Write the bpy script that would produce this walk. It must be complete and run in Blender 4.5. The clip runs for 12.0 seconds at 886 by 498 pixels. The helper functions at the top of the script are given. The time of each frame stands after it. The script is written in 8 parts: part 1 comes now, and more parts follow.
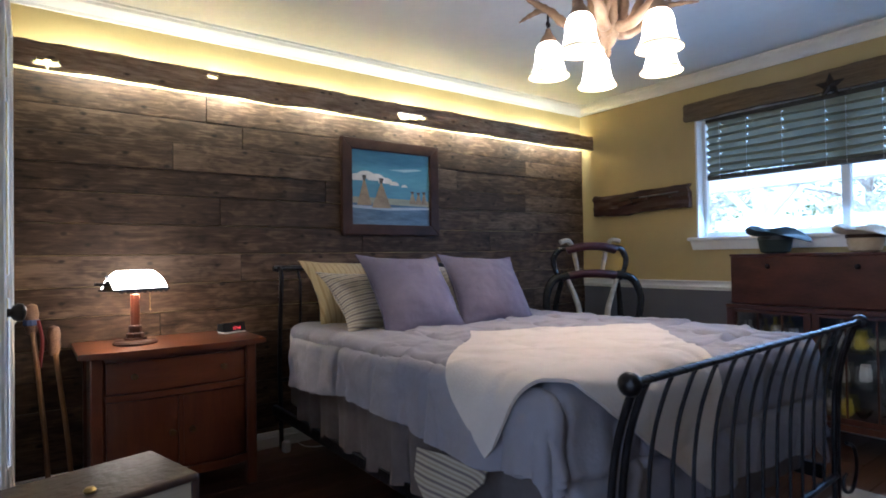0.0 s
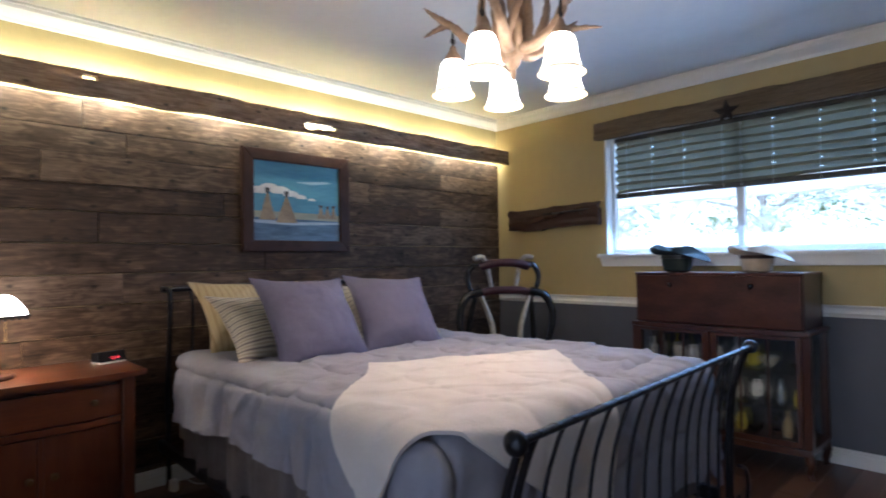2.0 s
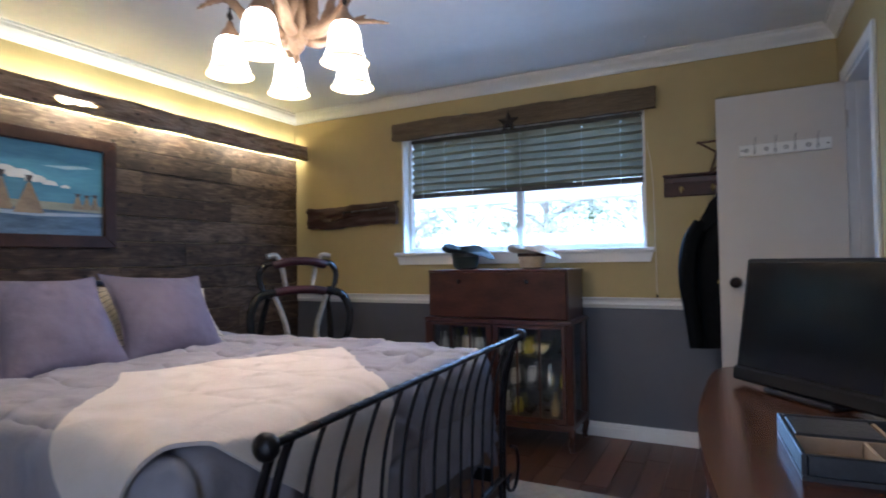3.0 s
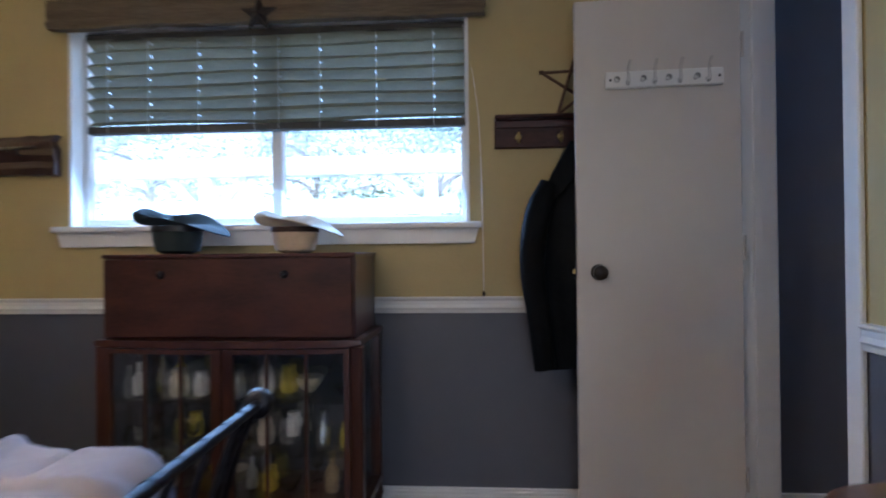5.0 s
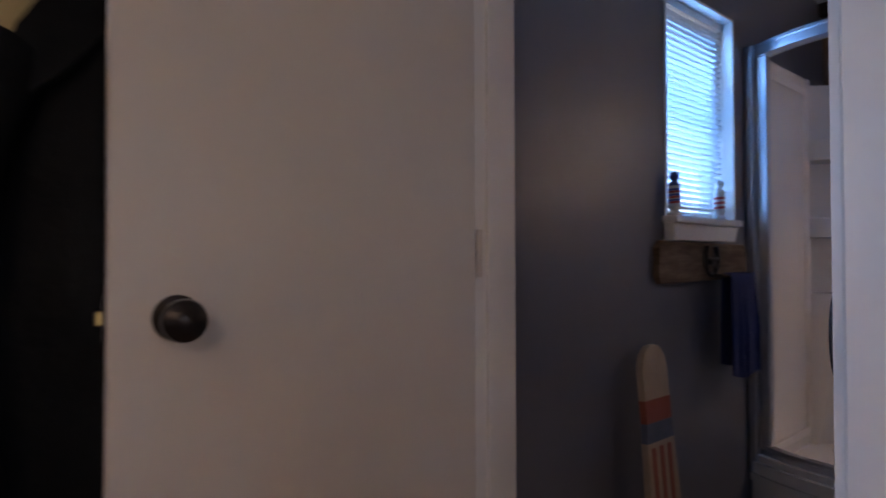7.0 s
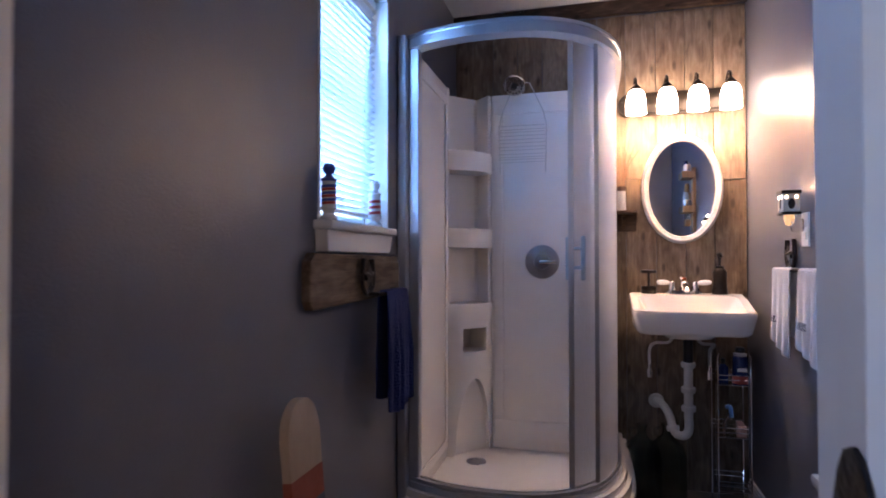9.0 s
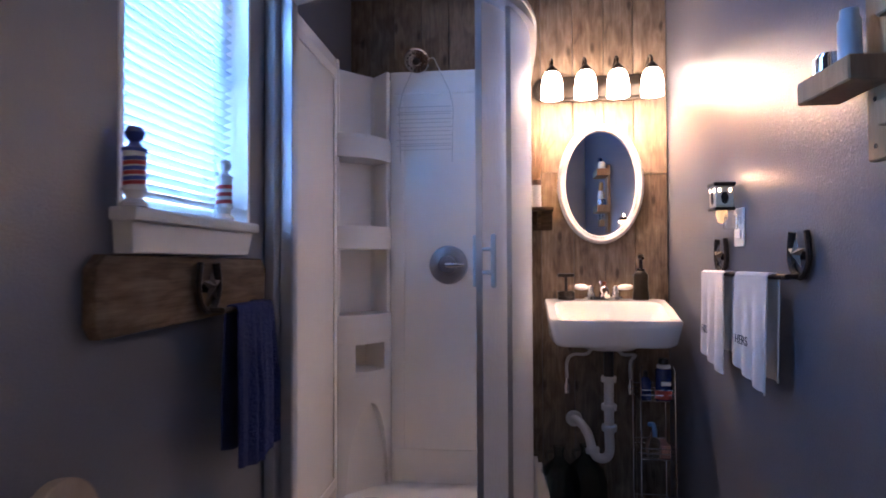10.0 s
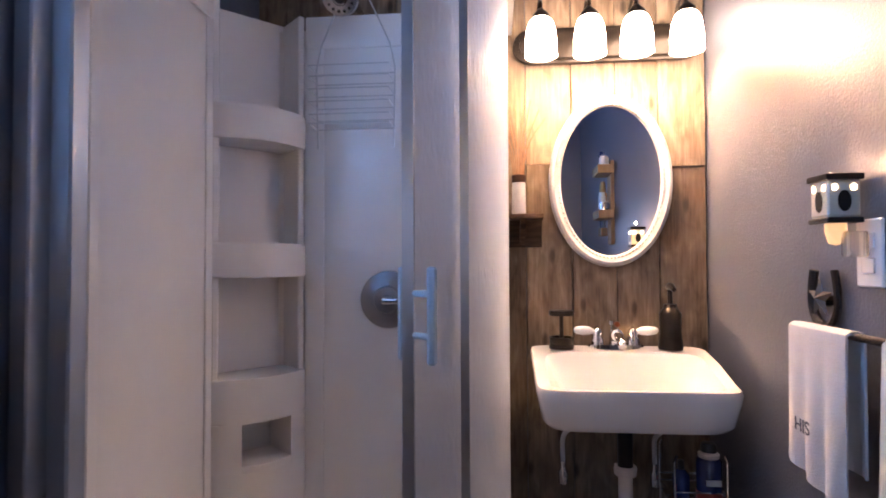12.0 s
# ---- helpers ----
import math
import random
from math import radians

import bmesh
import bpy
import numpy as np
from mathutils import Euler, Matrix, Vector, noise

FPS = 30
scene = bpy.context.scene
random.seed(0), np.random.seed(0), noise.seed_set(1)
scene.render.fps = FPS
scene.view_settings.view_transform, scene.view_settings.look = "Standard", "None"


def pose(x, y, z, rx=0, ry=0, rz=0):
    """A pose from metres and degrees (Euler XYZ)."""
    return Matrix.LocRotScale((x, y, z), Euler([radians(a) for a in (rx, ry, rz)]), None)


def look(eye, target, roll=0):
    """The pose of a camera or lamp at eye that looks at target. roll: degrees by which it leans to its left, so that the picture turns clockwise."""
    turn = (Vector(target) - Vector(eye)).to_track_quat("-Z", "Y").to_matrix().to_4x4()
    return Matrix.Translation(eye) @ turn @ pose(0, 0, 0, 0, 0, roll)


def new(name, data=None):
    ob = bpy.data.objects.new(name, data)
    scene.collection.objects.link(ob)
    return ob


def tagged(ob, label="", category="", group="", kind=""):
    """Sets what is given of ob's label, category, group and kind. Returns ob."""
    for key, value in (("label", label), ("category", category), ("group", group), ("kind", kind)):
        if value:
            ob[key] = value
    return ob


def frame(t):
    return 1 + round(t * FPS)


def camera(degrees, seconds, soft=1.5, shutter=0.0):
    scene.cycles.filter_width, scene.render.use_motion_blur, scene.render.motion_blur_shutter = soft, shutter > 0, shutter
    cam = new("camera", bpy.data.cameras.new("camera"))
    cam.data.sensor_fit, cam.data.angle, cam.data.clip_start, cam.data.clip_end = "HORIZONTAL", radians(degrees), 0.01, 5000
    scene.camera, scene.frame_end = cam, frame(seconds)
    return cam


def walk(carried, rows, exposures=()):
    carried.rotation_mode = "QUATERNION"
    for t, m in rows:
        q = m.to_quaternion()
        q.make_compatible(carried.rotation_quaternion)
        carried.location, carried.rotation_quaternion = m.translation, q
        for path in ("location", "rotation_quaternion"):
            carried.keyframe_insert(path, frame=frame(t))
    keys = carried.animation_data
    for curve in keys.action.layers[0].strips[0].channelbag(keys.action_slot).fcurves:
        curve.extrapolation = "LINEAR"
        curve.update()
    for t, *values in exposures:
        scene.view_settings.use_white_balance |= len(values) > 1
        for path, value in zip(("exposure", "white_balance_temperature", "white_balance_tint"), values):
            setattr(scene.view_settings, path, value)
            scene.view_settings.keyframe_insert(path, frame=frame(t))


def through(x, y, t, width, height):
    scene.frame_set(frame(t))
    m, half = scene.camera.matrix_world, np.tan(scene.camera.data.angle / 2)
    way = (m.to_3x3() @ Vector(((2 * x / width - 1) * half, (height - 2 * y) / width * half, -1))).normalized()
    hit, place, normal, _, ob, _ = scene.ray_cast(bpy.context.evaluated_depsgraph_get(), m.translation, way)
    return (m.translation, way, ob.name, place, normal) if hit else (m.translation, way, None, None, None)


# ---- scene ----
EXPOSURES = [(0.0, 3.30, 5150, 15), (3.2, 3.33, 5250, 17), (5.0, 3.38, 5400, 18), (6.0, 3.28, 5800, 23), (7.0, 3.02, 6400, 32), (7.7, 3.46, 6800, 36), (9.3, 3.84, 6350, 36), (10.5, 3.88, 6250, 34), (12.0, 3.90, 6550, 33)]
cam = camera(76.56, 12.0, soft=1.8, shutter=0.4)
ROWS = [
    (0.0, -0.014, -0.059, 1.106, -36.24, 0.90, 0.99),
    (0.5, 0.040, -0.008, 1.124, -34.77, 1.03, 0.91),
    (1.0, 0.067, -0.003, 1.155, -34.46, 1.24, 0.84),
    (1.5, 0.104, -0.017, 1.179, -36.71, 1.29, 0.87),
    (2.0, 0.143, -0.031, 1.188, -43.72, 1.27, 0.87),
    (2.5, 0.173, -0.065, 1.195, -53.21, 1.18, 0.93),
    (2.9, 0.240, -0.090, 1.171, -60.92, 1.22, 0.90),
    (3.0, 0.253, -0.074, 1.158, -62.79, 1.21, 0.93),
    (3.2, 0.319, -0.060, 1.137, -65.49, 1.25, 0.86),
    (4.8, 1.454, 0.364, 1.088, -82.96, 0.39, 0.73),
    (5.0, 1.598, 0.350, 1.093, -86.07, 0.36, 0.58),
    (5.5, 1.993, 0.343, 1.094, -93.66, 0.25, 0.26),
    (6.0, 2.328, 0.311, 1.092, -107.45, 0.47, 0.07),
    (6.5, 2.649, 0.199, 1.090, -117.62, 0.74, 0.14),
    (7.0, 2.948, 0.103, 1.091, -128.88, 0.95, 0.17),
    (7.2, 3.054, 0.074, 1.097, -135.93, 0.64, -0.13),
    (7.5, 3.172, 0.023, 1.119, -146.91, 0.72, -0.23),
    (7.7, 3.220, -0.015, 1.128, -152.11, 0.65, -0.38),
    (9.3, 3.285, -0.494, 1.134, -167.32, 1.07, 0.14),
    (9.5, 3.281, -0.577, 1.131, -169.23, 1.13, 0.13),
    (10.0, 3.278, -0.781, 1.136, -173.71, 1.19, 0.24),
    (10.5, 3.278, -0.986, 1.159, -174.52, 1.33, 0.32),
    (11.0, 3.243, -1.204, 1.214, -174.33, 1.37, 0.37),
    (11.5, 3.217, -1.393, 1.230, -174.29, 1.44, 0.40),
    (12.0, 3.207, -1.556, 1.220, -174.56, 1.49, 0.26),
]
walk(cam, [(t, pose(x, y, z, 90 + pitch, roll, yaw)) for t, x, y, z, yaw, pitch, roll in ROWS], EXPOSURES)

# ---- world and large lights ----
world = bpy.data.worlds.new("sky")
scene.world = world
world.use_nodes = True
wn = world.node_tree.nodes
sky = wn.new("ShaderNodeTexSky")
sky.sky_type, sky.sun_disc = "NISHITA", False
sky.sun_elevation, sky.sun_rotation = radians(50), radians(-60)
wn["Background"].inputs[1].default_value = 0.055
world.node_tree.links.new(sky.outputs[0], wn["Background"].inputs[0])
sun = new("sun", bpy.data.lights.new("sun", "SUN"))
sun.data.energy, sun.data.angle, sun.data.color = 0.7, radians(0.6), (1.0, 0.95, 0.88)
sun.matrix_world = look((-20, -14, 30), (0, 0, 0))


def area(name, eye, target, w, h, power, color):
    ob = new(name, bpy.data.lights.new(name, "AREA"))
    ob.data.shape, ob.data.size, ob.data.size_y = "RECTANGLE", w, h
    ob.data.energy, ob.data.color = power, color
    ob.matrix_world = look(eye, target)
    return ob


def bulb(name, p, power, color, r=0.03):
    ob = new(name, bpy.data.lights.new(name, "POINT"))
    ob.data.energy, ob.data.color, ob.data.shadow_soft_size = power, color, r
    ob.location = p
    return ob



# daylight that falls in through the two windows and the entrance doorway
area("bathroom_window_light", (4.078, -2.015, 1.66), (3.0, -2.015, 1.55), 0.46, 0.74, 1.15, (0.15, 0.48, 1.0))
area("bedroom_window_light", (4.045, 1.28, 1.43), (3.0, 1.28, 0.85), 1.66, 0.36, 2.2, (0.38, 0.64, 1.0))
area("doorway_daylight", (-1.46, -0.07, 1.05), (0.5, 0.1, 1.0), 0.82, 1.9, 0.55, (0.90, 0.92, 1.0))

# ---- mesh helpers ----
def thing(name, m=None, label="", category="", group="", kind=""):
    ob = new(name)
    ob.empty_display_size = 0.05
    if m is not None:
        ob.matrix_world = m
    return tagged(ob, label, category, group, kind)


def part(name, bm, material, parent=None, label="", smooth=False, m=None):
    me = bpy.data.meshes.new(name)
    bmesh.ops.recalc_face_normals(bm, faces=bm.faces)
    bm.to_mesh(me)
    bm.free()
    me.materials.append(material)
    if smooth:
        for p in me.polygons:
            p.use_smooth = True
        me.set_sharp_from_angle(angle=radians(40))
    ob = new(name, me)
    if parent is not None:
        ob.parent = parent
    if m is not None:
        ob.matrix_basis = m
    return tagged(ob, label)


def single(name, bm, material, label="", category="", group="", kind="", smooth=False, m=None):
    return tagged(part(name, bm, material, None, label, smooth, m), label, category, group, kind)


def box(bm, x0, x1, y0, y1, z0, z1, bev=0.0, seg=1):
    m = Matrix.Translation(((x0 + x1) / 2, (y0 + y1) / 2, (z0 + z1) / 2)) @ Matrix.Diagonal((abs(x1 - x0), abs(y1 - y0), abs(z1 - z0), 1))
    vs = bmesh.ops.create_cube(bm, size=1.0, matrix=m)["verts"]
    if bev > 0:
        es = list({e for v in vs for e in v.link_edges})
        bmesh.ops.bevel(bm, geom=es, offset=bev, segments=seg, affect="EDGES", profile=0.6)
    return bm


def boxm(*a, **k):
    return box(bmesh.new(), *a, **k)


def spin_profile(bm, prof, n=24, c=(0, 0, 0), m=None):
    """A turned shape from (radius, height) pairs round z."""
    rings = []
    m = m or Matrix()
    for r, z in prof:
        if r < 1e-5:
            rings.append([bm.verts.new(m @ Vector((c[0], c[1], c[2] + z)))])
        else:
            rings.append([bm.verts.new(m @ Vector((c[0] + r * math.cos(2 * math.pi * i / n), c[1] + r * math.sin(2 * math.pi * i / n), c[2] + z))) for i in range(n)])
    for a, b in zip(rings, rings[1:]):
        for i in range(n):
            j = (i + 1) % n
            if len(a) == 1 and len(b) == 1:
                continue
            if len(a) == 1:
                bm.faces.new((a[0], b[i], b[j]))
            elif len(b) == 1:
                bm.faces.new((a[i], b[0], a[j]))
            else:
                bm.faces.new((a[i], a[j], b[j], b[i]))
    return bm


def tube(bm, pts, r, n=8, caps=True, closed=False, flat=1.0):
    """A round bar along points; r is one radius or one for each point."""
    pts = [Vector(p) for p in pts]
    rs = r if isinstance(r, (list, tuple)) else [r] * len(pts)
    rings, up = [], None
    k = len(pts)
    for i, p in enumerate(pts):
        if closed:
            d = (pts[(i + 1) % k] - pts[i - 1]).normalized()
        else:
            d = (pts[min(i + 1, k - 1)] - pts[max(i - 1, 0)]).normalized()
        if up is None:
            up = d.orthogonal().normalized()
        up = (up - d * up.dot(d)).normalized()
        side = d.cross(up)
        rings.append([bm.verts.new(p + (up * math.cos(2 * math.pi * j / n) * flat + side * math.sin(2 * math.pi * j / n)) * rs[i]) for j in range(n)])
    pairs = list(zip(rings, rings[1:])) + ([(rings[-1], rings[0])] if closed else [])
    for a, b in pairs:
        for j in range(n):
            bm.faces.new((a[j], a[(j + 1) % n], b[(j + 1) % n], b[j]))
    if caps and not closed:
        bm.faces.new(rings[0])
        bm.faces.new(rings[-1])
    return bm


def curve(pts, n=8):
    """Points of a smooth line through the given ones."""
    p = [Vector(q) for q in pts]
    p = [2 * p[0] - p[1]] + p + [2 * p[-1] - p[-2]]
    out = []
    for i in range(1, len(p) - 2):
        a, b, c, d = p[i - 1:i + 3]
        for j in range(n):
            t = j / n
            out.append(0.5 * ((2 * b) + (c - a) * t + (2 * a - 5 * b + 4 * c - d) * t * t + (3 * b - a - 3 * c + d) * t ** 3))
    return out + [p[-2]]


def prism(bm, outline, lo, hi, axis="z", bev=0.0):
    """A slab: outline in the two other axes, from lo to hi along axis."""
    def place(a, b, h):
        return {"z": (a, b, h), "y": (a, h, b), "x": (h, a, b)}[axis]
    bot = [bm.verts.new(place(a, b, lo)) for a, b in outline]
    top = [bm.verts.new(place(a, b, hi)) for a, b in outline]
    k = len(outline)
    fs = [bm.faces.new(bot), bm.faces.new(top)]
    for i in range(k):
        fs.append(bm.faces.new((bot[i], bot[(i + 1) % k], top[(i + 1) % k], top[i])))
    if bev > 0:
        es = list(fs[0].edges) + list(fs[1].edges)
        bmesh.ops.bevel(bm, geom=es, offset=bev, segments=2, affect="EDGES", profile=0.6)
    return bm


def sheet(bm, f, nu, nv, thick=0.0):
    """A surface f(u, v) over the unit square, with a back at -thick along its normal."""
    g = [[Vector(f(i / nu, j / nv)) for j in range(nv + 1)] for i in range(nu + 1)]
    top = [[bm.verts.new(p) for p in row] for row in g]
    for i in range(nu):
        for j in range(nv):
            bm.faces.new((top[i][j], top[i + 1][j], top[i + 1][j + 1], top[i][j + 1]))
    if thick > 0:
        back = []
        for i in range(nu + 1):
            row = []
            for j in range(nv + 1):
                du = g[min(i + 1, nu)][j] - g[max(i - 1, 0)][j]
                dv = g[i][min(j + 1, nv)] - g[i][max(j - 1, 0)]
                n = du.cross(dv)
                n = n.normalized() if n.length > 1e-9 else Vector((0, 0, 1))
                row.append(bm.verts.new(g[i][j] - n * thick))
            back.append(row)
        for i in range(nu):
            for j in range(nv):
                bm.faces.new((back[i][j], back[i][j + 1], back[i + 1][j + 1], back[i + 1][j]))
        for i in range(nu):
            bm.faces.new((top[i][0], back[i][0], back[i + 1][0], top[i + 1][0]))
            bm.faces.new((top[i][nv], top[i + 1][nv], back[i + 1][nv], back[i][nv]))
        for j in range(nv):
            bm.faces.new((top[0][j], top[0][j + 1], back[0][j + 1], back[0][j]))
            bm.faces.new((top[nu][j], back[nu][j], back[nu][j + 1], top[nu][j + 1]))
    return bm


def arc(c, r, a0, a1, n=12):
    return [(c[0] + r * math.cos(radians(a0 + (a1 - a0) * i / n)), c[1] + r * math.sin(radians(a0 + (a1 - a0) * i / n))) for i in range(n + 1)]


# ---- materials ----
def mk(name, dark, light=None, rough=0.5, metal=0.0, scale=6.0, stretch=(1, 1, 1), bump=0.0, bump_scale=None, rand=0.0, spec=None, fine=0.3, coat=0.0):
    """Two tones mixed by two scales of noise, with relief; rand shifts each object's tone."""
    m = bpy.data.materials.new(name)
    m.use_nodes = True
    nt, n = m.node_tree, m.node_tree.nodes
    p = n["Principled BSDF"]
    light = light or tuple(min(1, c * 1.2) for c in dark)
    co = n.new("ShaderNodeTexCoord")
    info = n.new("ShaderNodeObjectInfo")
    mp = n.new("ShaderNodeMapping")
    mp.inputs["Scale"].default_value = stretch
    sh = n.new("ShaderNodeVectorMath")
    sh.operation = "MULTIPLY"
    sh.inputs[1].default_value = (37.0, 53.0, 71.0)
    nt.links.new(info.outputs["Random"], sh.inputs[0])
    nt.links.new(sh.outputs[0], mp.inputs["Location"])
    nt.links.new(co.outputs["Object"], mp.inputs[0])
    a, b = n.new("ShaderNodeTexNoise"), n.new("ShaderNodeTexNoise")
    a.inputs["Scale"].default_value, b.inputs["Scale"].default_value = scale, scale * 7
    a.inputs["Detail"].default_value, b.inputs["Detail"].default_value = 6, 4
    nt.links.new(mp.outputs[0], a.inputs[0])
    nt.links.new(mp.outputs[0], b.inputs[0])
    mx = n.new("ShaderNodeMix")
    mx.inputs[0].default_value = fine
    nt.links.new(a.outputs[0], mx.inputs[2])
    nt.links.new(b.outputs[0], mx.inputs[3])
    fac = mx.outputs[0]
    if rand > 0:
        ad = n.new("ShaderNodeMath")
        ad.operation = "MULTIPLY_ADD"
        ad.inputs[1].default_value = rand
        nt.links.new(info.outputs["Random"], ad.inputs[0])
        nt.links.new(fac, ad.inputs[2])
        sb = n.new("ShaderNodeMath")
        sb.operation = "SUBTRACT"
        sb.inputs[1].default_value = rand / 2
        nt.links.new(ad.outputs[0], sb.inputs[0])
        fac = sb.outputs[0]
    rp = n.new("ShaderNodeValToRGB")
    rp.color_ramp.elements[0].position, rp.color_ramp.elements[1].position = 0.28, 0.72
    rp.color_ramp.elements[0].color, rp.color_ramp.elements[1].color = (*dark, 1), (*light, 1)
    nt.links.new(fac, rp.inputs[0])
    nt.links.new(rp.outputs[0], p.inputs["Base Color"])
    p.inputs["Roughness"].default_value, p.inputs["Metallic"].default_value = rough, metal
    if spec is not None:
        p.inputs["Specular IOR Level"].default_value = spec
    p.inputs["Coat Weight"].default_value = coat
    p.inputs["Coat Roughness"].default_value = 0.15
    if bump > 0:
        c = n.new("ShaderNodeTexNoise")
        c.inputs["Scale"].default_value, c.inputs["Detail"].default_value = bump_scale or scale * 5, 5
        nt.links.new(mp.outputs[0], c.inputs[0])
        bp = n.new("ShaderNodeBump")
        bp.inputs["Strength"].default_value, bp.inputs["Distance"].default_value = bump, 0.01
        nt.links.new(c.outputs[0], bp.inputs["Height"])
        nt.links.new(bp.outputs[0], p.inputs["Normal"])
    return m


def glow(name, color, strength):
    m = bpy.data.materials.new(name)
    m.use_nodes = True
    p = m.node_tree.nodes["Principled BSDF"]
    p.inputs["Base Color"].default_value = (*[min(1, c) for c in color], 1)
    p.inputs["Emission Color"].default_value = (*color, 1)
    p.inputs["Emission Strength"].default_value = strength
    p.inputs["Roughness"].default_value = 0.4
    return m


def clear(name, color, rough=0.0, ior=1.45, mix=0.0):
    """Glass; mix lets part of the light straight through, as a thin pane does."""
    m = bpy.data.materials.new(name)
    m.use_nodes = True
    nt, n = m.node_tree, m.node_tree.nodes
    g = n["Principled BSDF"]
    g.inputs["Base Color"].default_value = (*color, 1)
    g.inputs["Roughness"].default_value, g.inputs["IOR"].default_value = rough, ior
    g.inputs["Transmission Weight"].default_value = 1.0
    if mix > 0:
        t, ms = n.new("ShaderNodeBsdfTransparent"), n.new("ShaderNodeMixShader")
        t.inputs[0].default_value = (*color, 1)
        ms.inputs[0].default_value = mix
        nt.links.new(g.outputs[0], ms.inputs[1])
        nt.links.new(t.outputs[0], ms.inputs[2])
        nt.links.new(ms.outputs[0], n["Material Output"].inputs[0])
    return m


def barn(name, dark, mid, light, gray):
    """Weathered board: broad stains, fine grain along x, tone and hue by board."""
    m = bpy.data.materials.new(name)
    m.use_nodes = True
    nt, n = m.node_tree, m.node_tree.nodes
    p = n["Principled BSDF"]
    co, info, sh, mp = n.new("ShaderNodeTexCoord"), n.new("ShaderNodeObjectInfo"), n.new("ShaderNodeVectorMath"), n.new("ShaderNodeMapping")
    sh.operation = "MULTIPLY"
    sh.inputs[1].default_value = (37.0, 53.0, 71.0)
    nt.links.new(info.outputs["Random"], sh.inputs[0])
    nt.links.new(sh.outputs[0], mp.inputs["Location"])
    nt.links.new(co.outputs["Object"], mp.inputs["Vector"])

    def layer(stretch, scale, detail, distort=0.0):
        q, t = n.new("ShaderNodeVectorMath"), n.new("ShaderNodeTexNoise")
        q.operation = "MULTIPLY"
        q.inputs[1].default_value = stretch
        nt.links.new(mp.outputs[0], q.inputs[0])
        nt.links.new(q.outputs[0], t.inputs["Vector"])
        t.inputs["Scale"].default_value, t.inputs["Detail"].default_value, t.inputs["Distortion"].default_value = scale, detail, distort
        return t.outputs[0]

    def add(a, b, wa, wb):
        u, v = n.new("ShaderNodeMath"), n.new("ShaderNodeMath")
        u.operation, v.operation = "MULTIPLY", "MULTIPLY_ADD"
        u.inputs[1].default_value, v.inputs[1].default_value = wa, wb
        nt.links.new(a, u.inputs[0])
        nt.links.new(b, v.inputs[0])
        nt.links.new(u.outputs[0], v.inputs[2])
        return v.outputs[0]
    stain, mottle = layer((0.5, 1.4, 1.4), 4.0, 3, 0.4), layer((0.36, 1.0, 1.0), 24.0, 9, 0.9)
    grain, fibre = layer((0.07, 1.0, 1.0), 110.0, 5, 0.3), layer((0.05, 1.0, 1.0), 320.0, 3)
    tone = add(add(add(stain, mottle, 0.24, 0.40), grain, 1.0, 0.24), fibre, 1.0, 0.12)
    tone = add(tone, info.outputs["Random"], 1.0, 0.11)
    rp = n.new("ShaderNodeValToRGB")
    e = rp.color_ramp.elements
    e[0].position, e[1].position = 0.40, 0.70
    e[0].color, e[1].color = (*dark, 1), (*light, 1)
    e.new(0.55).color = (*mid, 1)
    nt.links.new(tone, rp.inputs[0])
    hue, mx = layer((0.3, 0.9, 0.9), 2.6, 2), n.new("ShaderNodeMix")
    mx.data_type = "RGBA"
    cut = n.new("ShaderNodeMapRange")
    cut.inputs[1].default_value, cut.inputs[2].default_value, cut.inputs[4].default_value = 0.42, 0.68, 0.65
    nt.links.new(hue, cut.inputs[0])
    nt.links.new(cut.outputs[0], mx.inputs[0])
    nt.links.new(rp.outputs[0], mx.inputs[6])
    tint = n.new("ShaderNodeMix")
    tint.data_type, tint.blend_type = "RGBA", "MULTIPLY"
    tint.inputs[0].default_value = 1.0
    tint.inputs[7].default_value = (*gray, 1)
    nt.links.new(rp.outputs[0], tint.inputs[6])
    nt.links.new(tint.outputs[2], mx.inputs[7])
    nt.links.new(mx.outputs[2], p.inputs["Base Color"])
    p.inputs["Roughness"].default_value, p.inputs["Specular IOR Level"].default_value = 0.72, 0.3
    bp = n.new("ShaderNodeBump")
    bp.inputs["Strength"].default_value, bp.inputs["Distance"].default_value = 0.5, 0.004
    nt.links.new(add(grain, fibre, 0.7, 0.3), bp.inputs["Height"])
    nt.links.new(bp.outputs[0], p.inputs["Normal"])
    return m


GOLD = mk("gold_wall_paint", (0.42, 0.325, 0.135), (0.47, 0.365, 0.155), rough=0.6, scale=2, bump=0.10, bump_scale=60)
SLATE = mk("slate_wall_paint", (0.096, 0.096, 0.109), (0.116, 0.115, 0.128), rough=0.55, scale=2, bump=0.10, bump_scale=60)
BATHGRAY = mk("bathroom_gray_paint", (0.120, 0.125, 0.152), (0.142, 0.148, 0.179), rough=0.32, scale=2, bump=0.16, bump_scale=170, spec=0.65)
WHITE = mk("white_trim_paint", (0.72, 0.70, 0.66), (0.80, 0.78, 0.74), rough=0.35, scale=3, bump=0.03)
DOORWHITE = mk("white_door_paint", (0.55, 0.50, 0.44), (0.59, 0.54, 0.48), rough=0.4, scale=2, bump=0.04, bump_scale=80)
CEIL = mk("ceiling_paint", (0.70, 0.69, 0.67), (0.78, 0.77, 0.75), rough=0.9, scale=2.5, bump=0.25, bump_scale=22)
